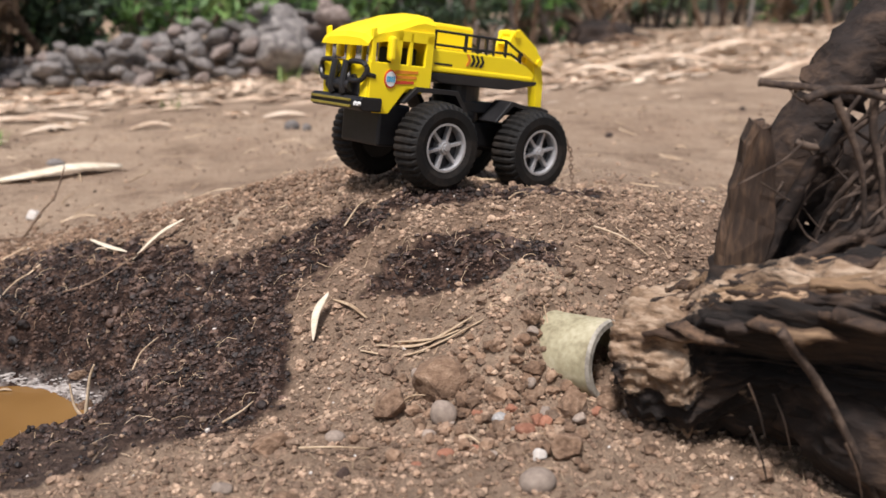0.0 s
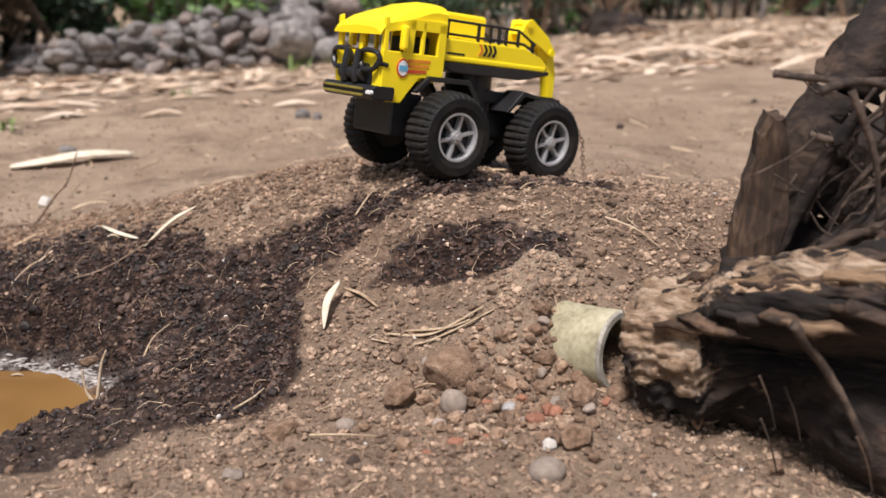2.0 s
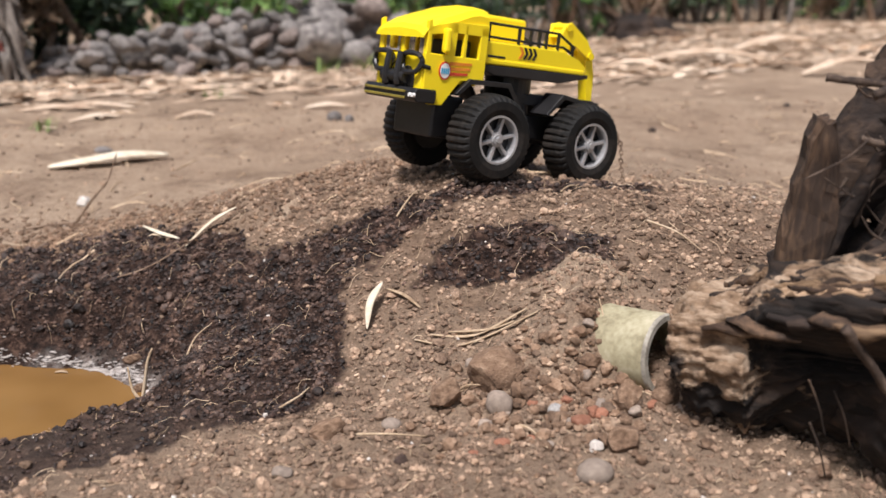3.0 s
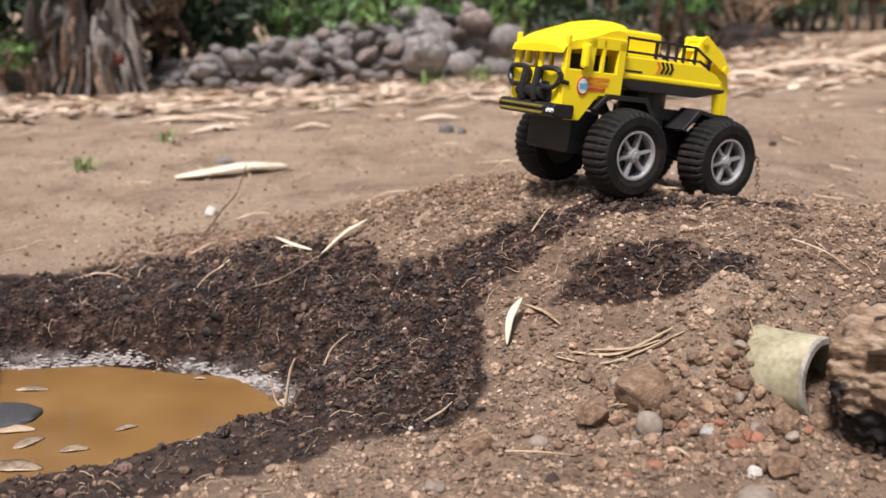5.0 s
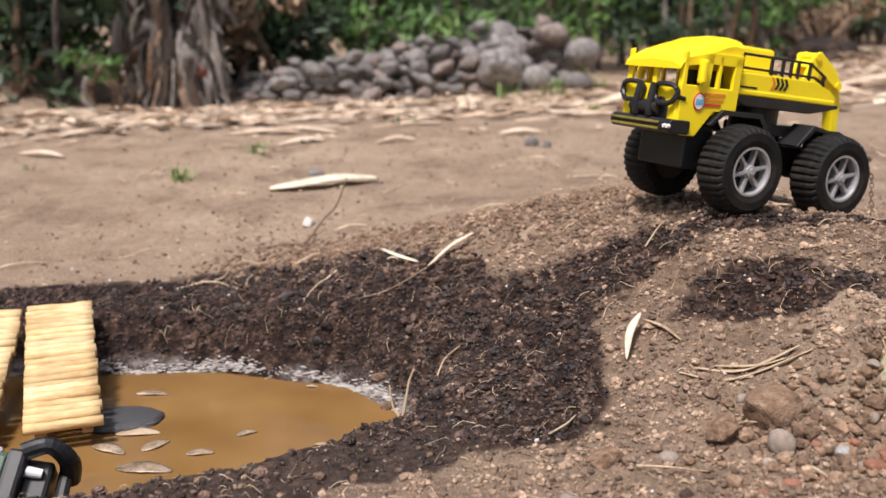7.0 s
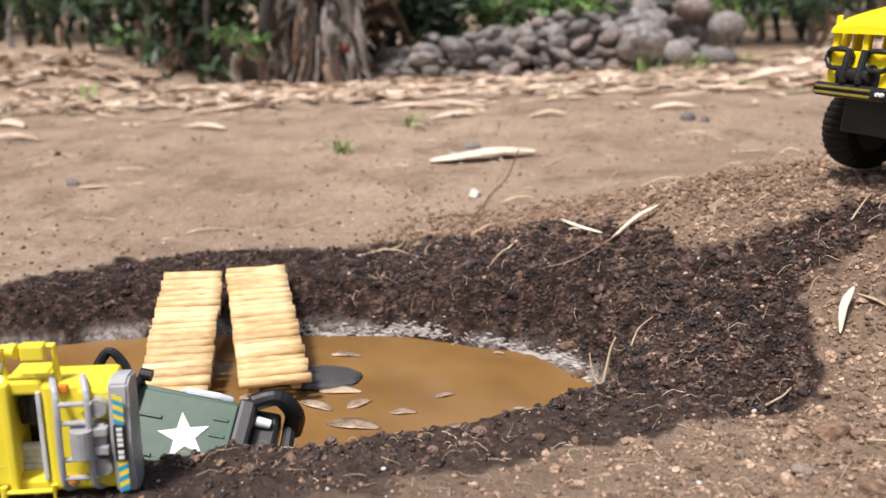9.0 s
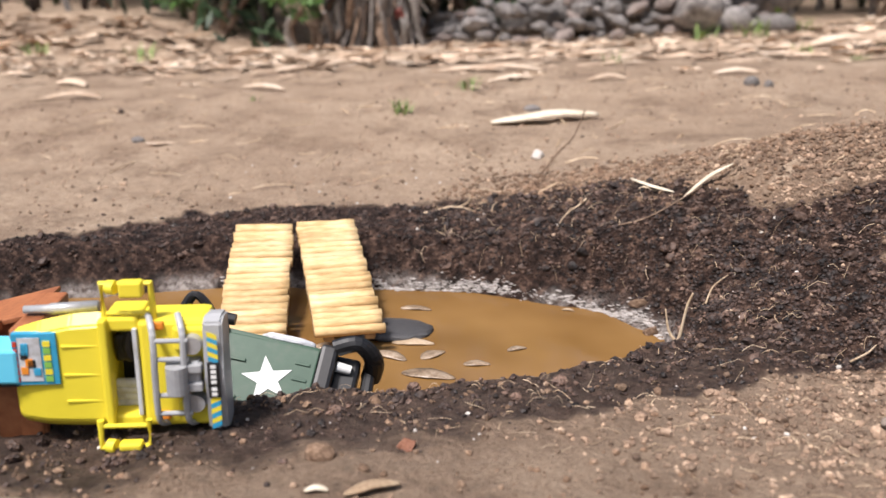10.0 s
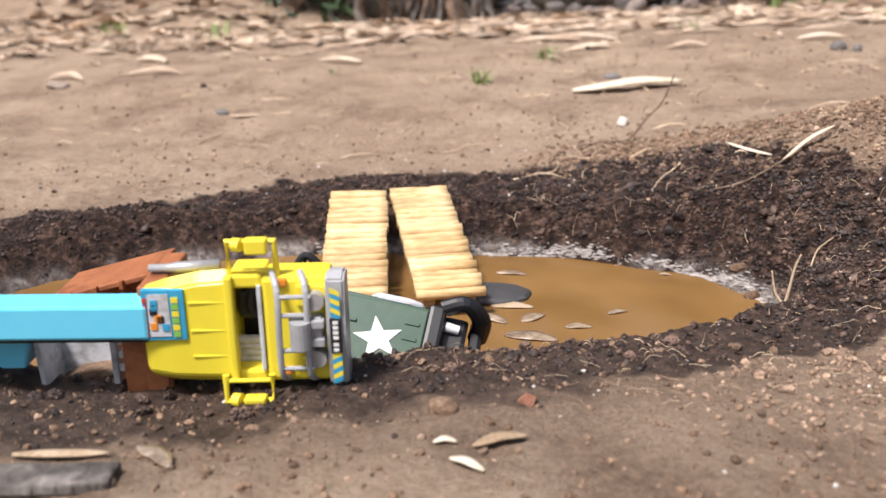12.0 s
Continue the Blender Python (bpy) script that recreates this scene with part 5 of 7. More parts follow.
# long splinters lying one over another along the torn edge
rnd = random.Random(19)
for k in range(22):
    s0 = 0.16 + 0.56 * k / 21 + rnd.uniform(-0.04, 0.04)
    length, mid = rnd.uniform(0.12, 0.28), rnd.uniform(94, 134)
    wide = rnd.uniform(2.5, 6)
    mat = (TORN_WOOD, BARK_BROWN, BARK, TORN_WOOD, BARK_BROWN, BARK, TORN_WOOD, BARE_WOOD)[k % 8] if s0 > 0.3 else (BARK_BROWN, TORN_WOOD)[k % 2]
    part("splinter", torn_strip(mid - wide, mid + wide, s0, min(0.93, s0 + length), rnd.uniform(-0.02, 0.05), 6, 40 + k, 70, 8), mat, log, "torn fibrous splinter of wood", smooth=True)
# torn sheets of bark along the upper edge
rnd = random.Random(12)
for k in range(16):
    s = k / 15
    base = Vector((0.20 + 0.30 * s, 0.735 - 0.20 * s, 0.072 + 0.075 * min(1, s * 1.6) + rnd.uniform(-0.012, 0.010)))
    base.y -= 0.012 + 0.02 * min(1, s * 2)
    L = rnd.uniform(0.025, 0.06)
    dx = Vector((0.82, -0.55, rnd.uniform(-0.1, 0.3)))
    bm = bmesh.new()
    tube(bm, [base + dx * L * (j / 4 - 0.5) + Vector((rnd.uniform(-1, 1), rnd.uniform(-1, 1), rnd.uniform(-1, 1))) * 0.003 for j in range(5)],
         [0.003, rnd.uniform(0.005, 0.009), rnd.uniform(0.006, 0.011), rnd.uniform(0.004, 0.008), 0.002], 7, 0.4, k)
    for v in bm.verts:
        v.co.z = base.z + (v.co.z - base.z) * 0.6
    part("bark_flake", bm, (TORN_WOOD, BARK_BROWN, BARK, BARK_BROWN)[k % 4], log, smooth=True)
bm = bmesh.new()
stub = ((0.243, 0.105), (0.247, 0.150), (0.252, 0.185), (0.2575, 0.222), (0.2625, 0.240), (0.268, 0.236), (0.275, 0.239), (0.279, 0.205), (0.283, 0.165), (0.286, 0.105))
prism(bm, stub, 0.752, 0.776)
bmesh.ops.subdivide_edges(bm, edges=bm.edges[:], cuts=3, use_grid_fill=True)
knotted(bm, 0.004, 45, 3)
part("bark_stub", bm, BARK_BROWN, log, "upright splinter of broken wood")
root(log, "limb", ((0.272, 0.80, 0.085), (0.300, 0.80, 0.160), (0.326, 0.80, 0.232), (0.354, 0.80, 0.284), (0.40, 0.80, 0.340), (0.47, 0.81, 0.41)), 0.030, 0.026, BARK, 5, 14, 0.18, "thick dark limb")
root(log, "limb", ((0.318, 0.80, 0.10), (0.350, 0.80, 0.166), (0.375, 0.80, 0.200), (0.43, 0.80, 0.25), (0.5, 0.8, 0.29)), 0.034, 0.022, BARK, 6, 14, 0.18, "thick dark limb")
root(log, "limb", ((0.36, 0.76, 0.12), (0.41, 0.75, 0.17), (0.46, 0.74, 0.24), (0.50, 0.72, 0.33)), 0.045, 0.03, BARK, 7, 14, 0.18, "thick dark limb")
for k, (pts, r) in enumerate((
        (((0.251, 0.72, 0.272), (0.279, 0.72, 0.269), (0.309, 0.72, 0.267), (0.345, 0.73, 0.269), (0.40, 0.75, 0.275)), 0.0034),
        (((0.279, 0.70, 0.261), (0.305, 0.70, 0.269), (0.337, 0.70, 0.263), (0.39, 0.70, 0.25)), 0.0038),
        (((0.301, 0.70, 0.262), (0.317, 0.70, 0.232), (0.328, 0.70, 0.202), (0.333, 0.70, 0.165)), 0.0032),
        (((0.294, 0.75, 0.223), (0.312, 0.75, 0.219), (0.333, 0.75, 0.229), (0.361, 0.75, 0.252)), 0.0034),
        (((0.350, 0.74, 0.274), (0.348, 0.74, 0.240), (0.356, 0.735, 0.205), (0.363, 0.73, 0.160)), 0.0040),
        (((0.262, 0.655, 0.098), (0.298, 0.66, 0.052), (0.323, 0.66, 0.011), (0.348, 0.655, -0.036)), 0.0042),
        (((0.30, 0.76, 0.15), (0.306, 0.75, 0.19), (0.318, 0.75, 0.222), (0.34, 0.75, 0.26)), 0.0030),
        (((0.325, 0.77, 0.14), (0.335, 0.75, 0.185), (0.36, 0.74, 0.22), (0.38, 0.74, 0.26)), 0.0035))):
    root(log, "root", pts, r, r * 0.55, ROOT_SKIN, 20 + k, 7, 0.2)
for k in range(14):
    t0 = k / 13
    a = Vector((0.285 + 0.16 * t0 + rnd.uniform(-0.02, 0.02), 0.735 - 0.10 * t0 + rnd.uniform(-0.03, 0.04), 0.105 + 0.050 * t0))
    b = a + Vector((rnd.uniform(0.05, 0.11), rnd.uniform(-0.08, 0.02), rnd.uniform(0.0, 0.06)))
    mid = (a + b) / 2 + Vector((rnd.uniform(-0.02, 0.02), 0, rnd.uniform(0.008, 0.032)))
    r0 = rnd.uniform(0.004, 0.010)
    root(log, "root", (a, mid, b), r0, r0 * 0.5, (BARK, BARK_BROWN, ROOT_SKIN)[k % 3], 200 + k, 9, 0.28)
for k in range(9):
    a = Vector((rnd.uniform(0.27, 0.34), rnd.uniform(0.74, 0.78), rnd.uniform(0.09, 0.13)))
    b = a + Vector((rnd.uniform(0.03, 0.10), rnd.uniform(-0.02, 0.03), rnd.uniform(0.06, 0.15)))
    r0 = rnd.uniform(0.004, 0.011)
    root(log, "root", (a, (a + b) / 2 + Vector((rnd.uniform(-0.02, 0.02), 0, rnd.uniform(-0.02, 0.02))), b), r0, r0 * 0.5, (BARK, BARK_BROWN)[k % 2], 230 + k, 9, 0.3)
for k in range(34):
    x, z = rnd.uniform(0.29, 0.40), rnd.uniform(0.13, 0.26)
    a = Vector((x, rnd.uniform(0.72, 0.78), z))
    d = Vector((rnd.uniform(-1, 1), rnd.uniform(-0.3, 0.3), rnd.uniform(-1, 0.8))).normalized() * rnd.uniform(0.025, 0.07)
    root(log, "rootlet", (a, a + d * 0.5 + Vector((rnd.uniform(-1, 1), 0, rnd.uniform(-1, 1))) * 0.01, a + d), rnd.uniform(0.0010, 0.0022), 0.0006, ROOT_SKIN, 60 + k, 5, 0.2)
for k in range(7):
    x = rnd.uniform(0.22, 0.36)
    a = Vector((x, 0.845 - 0.55 * x + rnd.uniform(-0.03, 0.0), rnd.uniform(0.0, 0.07)))
    root(log, "rootlet", (a, a + Vector((0.008, -0.006, -0.02)), a + Vector((0.016, -0.004, -0.045))), 0.0012, 0.0006, BARK_BROWN, 120 + k, 5, 0.2)

# bamboo pipe half buried under the log
bm = bmesh.new()
mouth, axis = Vector((0.168, 0.806, 0.016)), Vector((-0.74, 0.66, -0.10)).normalized()
side = axis.cross(Vector((0, 0, 1))).normalized()
upv = side.cross(axis)
rings = []
for s, r in ((0.0, 0.0315), (0.0, 0.0365), (0.004, 0.0375), (0.03, 0.0375), (0.06, 0.038), (0.064, 0.039), (0.068, 0.038), (0.12, 0.038), (0.12, 0.032), (0.0, 0.0315)):
    rings.append([bm.verts.new(mouth + axis * s + (side * math.cos(a) + upv * math.sin(a)) * r) for a in (2 * math.pi * k / 40 for k in range(40))])
for p, q in zip(rings, rings[1:]):
    for k in range(40):
        bm.faces.new((p[k], p[(k + 1) % 40], q[(k + 1) % 40], q[k]))
bm.faces.ensure_lookup_table()
pipe = link("bamboo_pipe", bm, [BAMBOO_PIPE, PIPE_END], smooth=False)
for poly in pipe.data.polygons:
    poly.use_smooth = poly.index >= 40
    if poly.index < 80:
        poly.material_index = 1
tagged(pipe, "pale mossy bamboo pipe half buried in the mound", "pipe")


# ---------------------------------------------------------------- loose soil, gravel, straw
def icosphere_arrays(sub):
    bm = bmesh.new()
    bmesh.ops.create_icosphere(bm, subdivisions=sub, radius=1)
    v = np.array([q.co[:] for q in bm.verts])
    bm.verts.index_update()
    f = np.array([[q.index for q in face.verts] for face in bm.faces])
    bm.free()
    return v, f


def sample(rng, n, box_, density):
    out = []
    got = 0
    while got < n:
        x, y = rng.uniform(box_[0], box_[1], n * 2), rng.uniform(box_[2], box_[3], n * 2)
        k = rng.uniform(0, 1, n * 2) < density(x, y)
        out.append(np.stack([x[k], y[k]], 1))
        got += int(k.sum())
    return np.concatenate(out)[:n]


def clods(name, n, box_, density, r0, r1, mat, label, seed, sub=2, power=2.5, category="soil"):
    """Many small lumps of soil or gravel, joined into one."""
    rng = np.random.default_rng(seed)
    p = sample(rng, n, box_, density)
    v, f = icosphere_arrays(sub)
    k = len(v)
    r = r0 + (r1 - r0) * rng.uniform(0, 1, n) ** power
    dirs = rng.normal(size=(n, 3, 3))
    q, _ = np.linalg.qr(dirs)
    amp = rng.uniform(-0.28, 0.28, (n, k)) * 0.8
    base = v[None] * (1 + amp[..., None]) * rng.uniform(0.65, 1.25, (n, 1, 3))
    pts = np.einsum("nij,nkj->nki", q, base) * r[:, None, None]
    pts[..., 2] *= 0.8
    z = height(p[:, 0], p[:, 1]) + r * 0.30
    pts += np.concatenate([p, z[:, None]], 1)[:, None, :]
    faces = (f[None] + (np.arange(n) * k)[:, None, None]).reshape(-1, 3)
    ob = mesh_of(name, pts.reshape(-1, 3), faces, mat, smooth=False)
    return tagged(ob, label, category, kind="stuff")


def straws(name, n, box_, density, l0, l1, r, mat, label, seed):
    """Thin bent straws and rootlets lying on the soil, joined into one."""
    rng = np.random.default_rng(seed)
    p = sample(rng, n, box_, density)
    verts, faces = [], []
    for i in range(n):
        L, a = rng.uniform(l0, l1), rng.uniform(0, 2 * math.pi)
        bend, lift = rng.uniform(-0.9, 0.9), rng.uniform(-0.002, 0.006)
        x, y, pts = p[i, 0], p[i, 1], []
        for k in range(5):
            pts.append((x, y))
            x, y = x + math.cos(a) * L / 4, y + math.sin(a) * L / 4
            a += bend * rng.uniform(0.1, 0.6)
        pts = np.array(pts)
        z = height(pts[:, 0], pts[:, 1]) + 0.0015 + lift * np.sin(np.linspace(0, math.pi, 5))
        rr = r * rng.uniform(0.5, 1.3)
        b = len(verts)
        for k in range(5):
            d = pts[min(k + 1, 4)] - pts[max(k - 1, 0)]
            s = np.array((-d[1], d[0])) / (np.hypot(*d) + 1e-9) * rr * (1 - 0.5 * k / 4)
            for o, h in ((s, 0), (0 * s, rr), (-s, 0)):
                verts.append((pts[k, 0] + o[0], pts[k, 1] + o[1], z[k] + h))
        for k in range(4):
            for j in range(3):
                faces.append((b + 3 * k + j, b + 3 * k + (j + 1) % 3, b + 3 * k + 3 + (j + 1) % 3, b + 3 * k + 3 + j))
    ob = mesh_of(name, verts, faces, mat)
    return tagged(ob, label, "straw", kind="stuff")


def off_water(x, y):
    return (shore(x, y) > 0.015).astype(float)


def mound_density(x, y):
    d = np.hypot((x - 0.0) / 1.3, y - 0.95)
    return (1 - step(0.20, 0.55, d)) * (1 - 0.96 * np.clip(wetness(x, y) * 1.5, 0, 1)) * off_water(x, y)


def open_density(x, y):
    return (0.25 + 0.75 * (value_noise(x * 3, y * 3, 21) > 0.0)) * (1 - wetness(x, y)) * off_water(x, y)


def slope_density(x, y):
    """The crumbly brown margin between the wet slope and the bare earth."""
    return np.exp(-((y - 1.36 + 0.18 * (x + 0.65)) / 0.10) ** 2) * step(-0.85, -0.65, x) * step(-0.02, -0.2, x)


def gravel_density(x, y):
    return np.clip(1.3 * np.exp(-(((x - 0.060) / 0.075) ** 2 + ((y - 0.770) / 0.045) ** 2)), 0, 1)


clods("dark_crumbs", 26000, (-1.6, 0.25, 0.25, 1.5), lambda x, y: wetness(x, y) ** 2 * off_water(x, y) * (1 - 0.8 * near_rim(x, y)) * (0.3 + 0.7 * step(-0.85, -0.45, x)), 0.0007, 0.0037, CLOD_WET, "dark crumbs of wet soil on the slope", 31, 1, 3)
clods("dark_clods", 520, (-1.3, 0.2, 0.6, 1.4), lambda x, y: wetness(x, y) ** 2 * off_water(x, y) * (1 - 0.9 * near_rim(x, y)) * (0.25 + 0.75 * step(-0.85, -0.45, x)), 0.0028, 0.0075, CLOD_WET, "dark clods of wet soil on the slope", 38, 2, 3)
clods("soil_crumbs", 28000, (-0.6, 0.7, 0.45, 1.6), mound_density, 0.0008, 0.0038, CLOD_DRY, "brown crumbs of dry soil on the mound", 32, 1, 3)
clods("soil_clods", 1000, (-0.5, 0.6, 0.6, 1.5), mound_density, 0.0022, 0.0068, CLOD_DRY, "brown clods of dry soil on the mound", 39, 2, 3)
clods("near_crumbs", 5500, (-1.1, 0.35, 0.18, 0.72), lambda x, y: 0.35 + 0.65 * (value_noise(x * 8, y * 8, 24) > 0), 0.0006, 0.0042, CLOD_BROWN, "brown crumbs on the trodden earth", 44, 1, 4)
clods("earth_crumbs", 12000, (-2.2, 1.2, 0.2, 2.6), open_density, 0.0008, 0.0048, CLOD_DRY, "scattered crumbs on the bare earth", 33, 1, 4)
clods("slope_crumbs", 4500, (-0.85, 0.0, 1.1, 1.7), slope_density, 0.0009, 0.0055, CLOD_BROWN, "brown crumbs on the back of the mound", 45, 1, 3.5)
clods("dark_specks", 70, (-2.2, 1.2, 0.9, 2.8), open_density, 0.0015, 0.0090, CLOD_WET, "dark crumbs scattered on the bare earth", 37, 2, 4)
clods("gravel", 330, (-0.15, 0.20, 0.66, 0.88), gravel_density, 0.0020, 0.0080, CLOD_BROWN, "brown gravel and lumps at the foot of the mound", 34, 2, 2.5, "gravel")
clods("pale_grit", 290, (-1.2, 0.4, 0.45, 1.5), lambda x, y: off_water(x, y), 0.0008, 0.0026, WHITE_STONE, "pale grit scattered over the soil", 35, 2, 3, "grit")
clods("rim_clods", 110, (-0.95, -0.15, 0.35, 0.80), lambda x, y: wetness(x, y) * (shore(x, y) > 0.03) * (shore(x, y) < 0.16), 0.002, 0.0075, CLOD_WET, "dark clods along the puddle's rim", 36, 3, 3)
straws("straw_bits", 1100, (-0.75, 0.45, 0.55, 1.35), off_water, 0.006, 0.026, 0.00040, STRAW, "pale straw bits and rootlets on the soil", 41)
straws("straw_scraps", 320, (-2.2, 1.2, 1.2, 2.6), off_water, 0.02, 0.08, 0.0016, STRAW, "pale straw scraps on the bare earth", 42)

# ---------------------------------------------------------------- foam on the puddle's edge
rng = np.random.default_rng(5)
fv, ff = icosphere_arrays(2)
vs, fs = [], []
for k in range(3600):
    a = rng.uniform(-0.25, 1.75)
    u, v = 0.47 * math.cos(a), 0.21 * math.sin(a)
    c, s = math.cos(radians(22)), math.sin(radians(22))
    x, y = -0.815 + u * c - v * s, 0.812 + u * s + v * c
    n = np.array((x + 0.815, y - 0.812)) / math.hypot(x + 0.815, y - 0.812)
    lo, hi = -0.08, 0.08
    for _ in range(14):
        mid = (lo + hi) / 2
        if float(smooth_height(np.array([x + n[0] * mid]), np.array([y + n[1] * mid]))[0]) < WATER_LEVEL:
            lo = mid
        else:
            hi = mid
    e = lo + rng.normal(0.001, 0.0028) + abs(rng.normal(0, 0.006)) * (rng.uniform() < 0.15)
    if value_noise(np.array([x * 9]), np.array([y * 9]), 14)[0] < -0.22 + 0.25 * rng.uniform():
        continue
    r = 0.0005 + 0.0016 * rng.uniform() ** 3
    px, py = x + n[0] * e, y + n[1] * e
    fs.append(ff + len(vs) * len(fv))
    vs.append(fv * (r * 2.2, r * 1.6, r * 0.45) + (px, py, max(WATER_LEVEL, ground_at(px, py)) + 0.0005))
tagged(mesh_of("foam", np.concatenate(vs), np.concatenate(fs), FOAM, True), "pale scum and foam along the water's edge", "foam", kind="stuff")


# ---------------------------------------------------------------- single stones
STONE_SHAPES = {}


def stone(name, x, y, sx, sy, sz, turn, mat, label, category="stone", shape=0, group="", lumps=0.16, sink=0.35, z=None, sub=3, tilt=(0, 0)):
    key = (shape, lumps, sub, mat.name)
    if key not in STONE_SHAPES:
        ob = link(name, stone_bm(shape, sub, lumps * (1 if lumps < 0.25 else 0.7), 0.03 if lumps < 0.2 else 0.085, 1.0, 0 if lumps < 0.15 else (10 if lumps < 0.25 else 12)), mat, smooth=lumps < 0.25)
        STONE_SHAPES[key] = ob.data
    else:
        ob = new(name, STONE_SHAPES[key])
    z = ground_at(x, y) + sz * (1 - 2 * sink) if z is None else z
    ob.matrix_world = pose(x, y, z, tilt[0], tilt[1], turn) @ Matrix.Diagonal((sx, sy, sz, 1))
    return tagged(ob, label, category, group)


stone("pebble", 0.091, 0.672, 0.0152, 0.013, 0.0115, 20, PEBBLE, "smooth round grey-brown pebble on the earth", "pebble", 1, lumps=0.05)
stone("rock", 0.015, 0.812, 0.032, 0.024, 0.024, 10, ROCK, "rough angular brown rock at the mound's foot", "rock", 2, lumps=0.30)
stone("pebble", 0.017, 0.766, 0.0122, 0.010, 0.013, -20, PEBBLE, "upright grey pebble in the gravel", "pebble", 3, lumps=0.12)
stone("pebble", -0.077, 0.757, 0.0095, 0.008, 0.0068, 5, PEBBLE, "small flat grey pebble on brown soil", "pebble", 4, lumps=0.08)
stone("pebble", 0.066, 0.759, 0.0076, 0.007, 0.0062, 0, PEBBLE_BLUE, "small pale blue-grey pebble", "pebble", 5, lumps=0.08)
stone("clod", -0.03, 0.785, 0.019, 0.016, 0.0155, 30, ROCK, "dark brown clod in the gravel", "clod", 6, lumps=0.34)
stone("clod", 0.130, 0.772, 0.0165, 0.015, 0.0155, 0, ROCK, "brown clod under the pipe", "clod", 7, lumps=0.30)
stone("clod", 0.117, 0.713, 0.0175, 0.015, 0.0150, 60, ROCK, "crumbly brown clod on the earth", "clod", 8, lumps=0.34)
stone("clod", -0.131, 0.752, 0.022, 0.015, 0.0120, 10, ROCK, "flat crumbled brown clod", "clod", 9, lumps=0.36)
stone("brick_chip", 0.086, 0.740, 0.0105, 0.009, 0.0070, 25, BRICK_RED, "reddish brick chip among gravel", "brick chip", 10, lumps=0.28)
stone("brick_chip", 0.098, 0.752, 0.0085, 0.008, 0.0070, 70, BRICK_RED, "reddish brick chip among gravel", "brick chip", 11, lumps=0.28)
stone("brick_chip", -0.004, 0.705, 0.0054, 0.005, 0.0040, 0, BRICK_RED, "tiny reddish brick chip on soil", "brick chip", 10, lumps=0.28)
stone("pebble", 0.019, 0.718, 0.0075, 0.006, 0.0045, 15, BRICK_RED, "small pinkish pebble on soil", "pebble", 12, lumps=0.12)
stone("pebble", 0.095, 0.705, 0.0074, 0.006, 0.0055, 40, WHITE_STONE, "small angular pale pebble", "pebble", 13, lumps=0.20)
stone("pebble", -0.158, 0.680, 0.0092, 0.008, 0.0062, 30, PEBBLE, "dull pebble half sunk in soil", "pebble", 14, lumps=0.16)
stone("pebble", -0.105, 0.668, 0.0120, 0.010, 0.0075, -10, ROCK, "brown pebble on the earth", "pebble", 15, lumps=0.16)
stone("pebble", 0.162, 0.778, 0.0115, 0.010, 0.0085, 20, ROCK, "rounded brown pebble beside the pipe mouth", "pebble", 16, lumps=0.12)
stone("pebble", 0.182, 0.768, 0.0125, 0.007, 0.0050, -15, PEBBLE, "flat grey pebble beside the log", "pebble", 4, lumps=0.08)
stone("clod", 0.275, 0.700, 0.0140, 0.010, 0.0075, 0, ROCK, "brown clod beside the log", "clod", 6, lumps=0.34)
stone("clod", -0.064, 0.705, 0.0075, 0.006, 0.0055, 0, CLOD_WET, "dark crumb of soil", "clod", 7, lumps=0.30)
stone("clod", 0.096, 0.829, 0.0108, 0.009, 0.0085, 0, ROCK, "brown lump on the mound", "clod", 8, lumps=0.34)
stone("stone", -0.355, 2.280, 0.019, 0.017, 0.0165, 10, BOULDER, "dark round stone on the bare earth", "stone", 1, lumps=0.05)
stone("stone", -0.315, 2.250, 0.012, 0.010, 0.012, 40, BOULDER, "small dark stone on the bare earth", "stone", 3, lumps=0.12)
stone("stone", -0.804, 1.975, 0.020, 0.014, 0.0105, 0, BOULDER, "flat dark stone on the bare earth", "stone", 4, lumps=0.08)
stone("white_stone", -0.689, 1.585, 0.014, 0.012, 0.0120, 0, WHITE_STONE, "white chip of stone on the earth", "stone", 13, lumps=0.20)
stone("stone", -1.526, 1.528, 0.015, 0.012, 0.0090, 0, BOULDER, "small dark stone on the bare earth", "stone", 5, lumps=0.08)
stone("stone", -2.138, 1.689, 0.032, 0.022, 0.016, 20, PEBBLE, "flat grey stone on the bare earth", "stone", 14, lumps=0.16)
stone("brick_chip", -0.512, 0.521, 0.0088, 0.007, 0.0072, 20, BRICK_RED, "orange-red brick chip on the muddy rim", "brick chip", 11, lumps=0.28)
stone("stone", -0.569, 0.486, 0.0125, 0.010, 0.0090, 0, ROCK, "dull grey stone in the muddy rim", "stone", 3, lumps=0.12)
stone("clod", -0.392, 1.005, 0.012, 0.010, 0.008, 0, ROCK, "tan clod with roots on the dark slope", "clod", 9, lumps=0.36)
stone("clod", -0.415, 1.050, 0.016, 0.009, 0.007, 0, ROCK, "tan crumbled clod on the dark slope", "clod", 9, lumps=0.36)
rnd = random.Random(77)
for k in range(44):
    x, y = 0.062 + rnd.gauss(0, 0.055), 0.768 + rnd.gauss(0, 0.030)
    r = rnd.uniform(0.0040, 0.0085)
    stone("pebble", x, y, r, r * rnd.uniform(0.7, 1), r * rnd.uniform(0.55, 0.85), rnd.uniform(0, 180), rnd.choice((ROCK, ROCK, PEBBLE, ROCK, ROCK, ROCK, ROCK, ROCK, PEBBLE, BRICK_RED)),
          "small stone in the gravel heap", "pebble", 1 + k % 8, "gravel stones", lumps=0.16, sink=0.2)


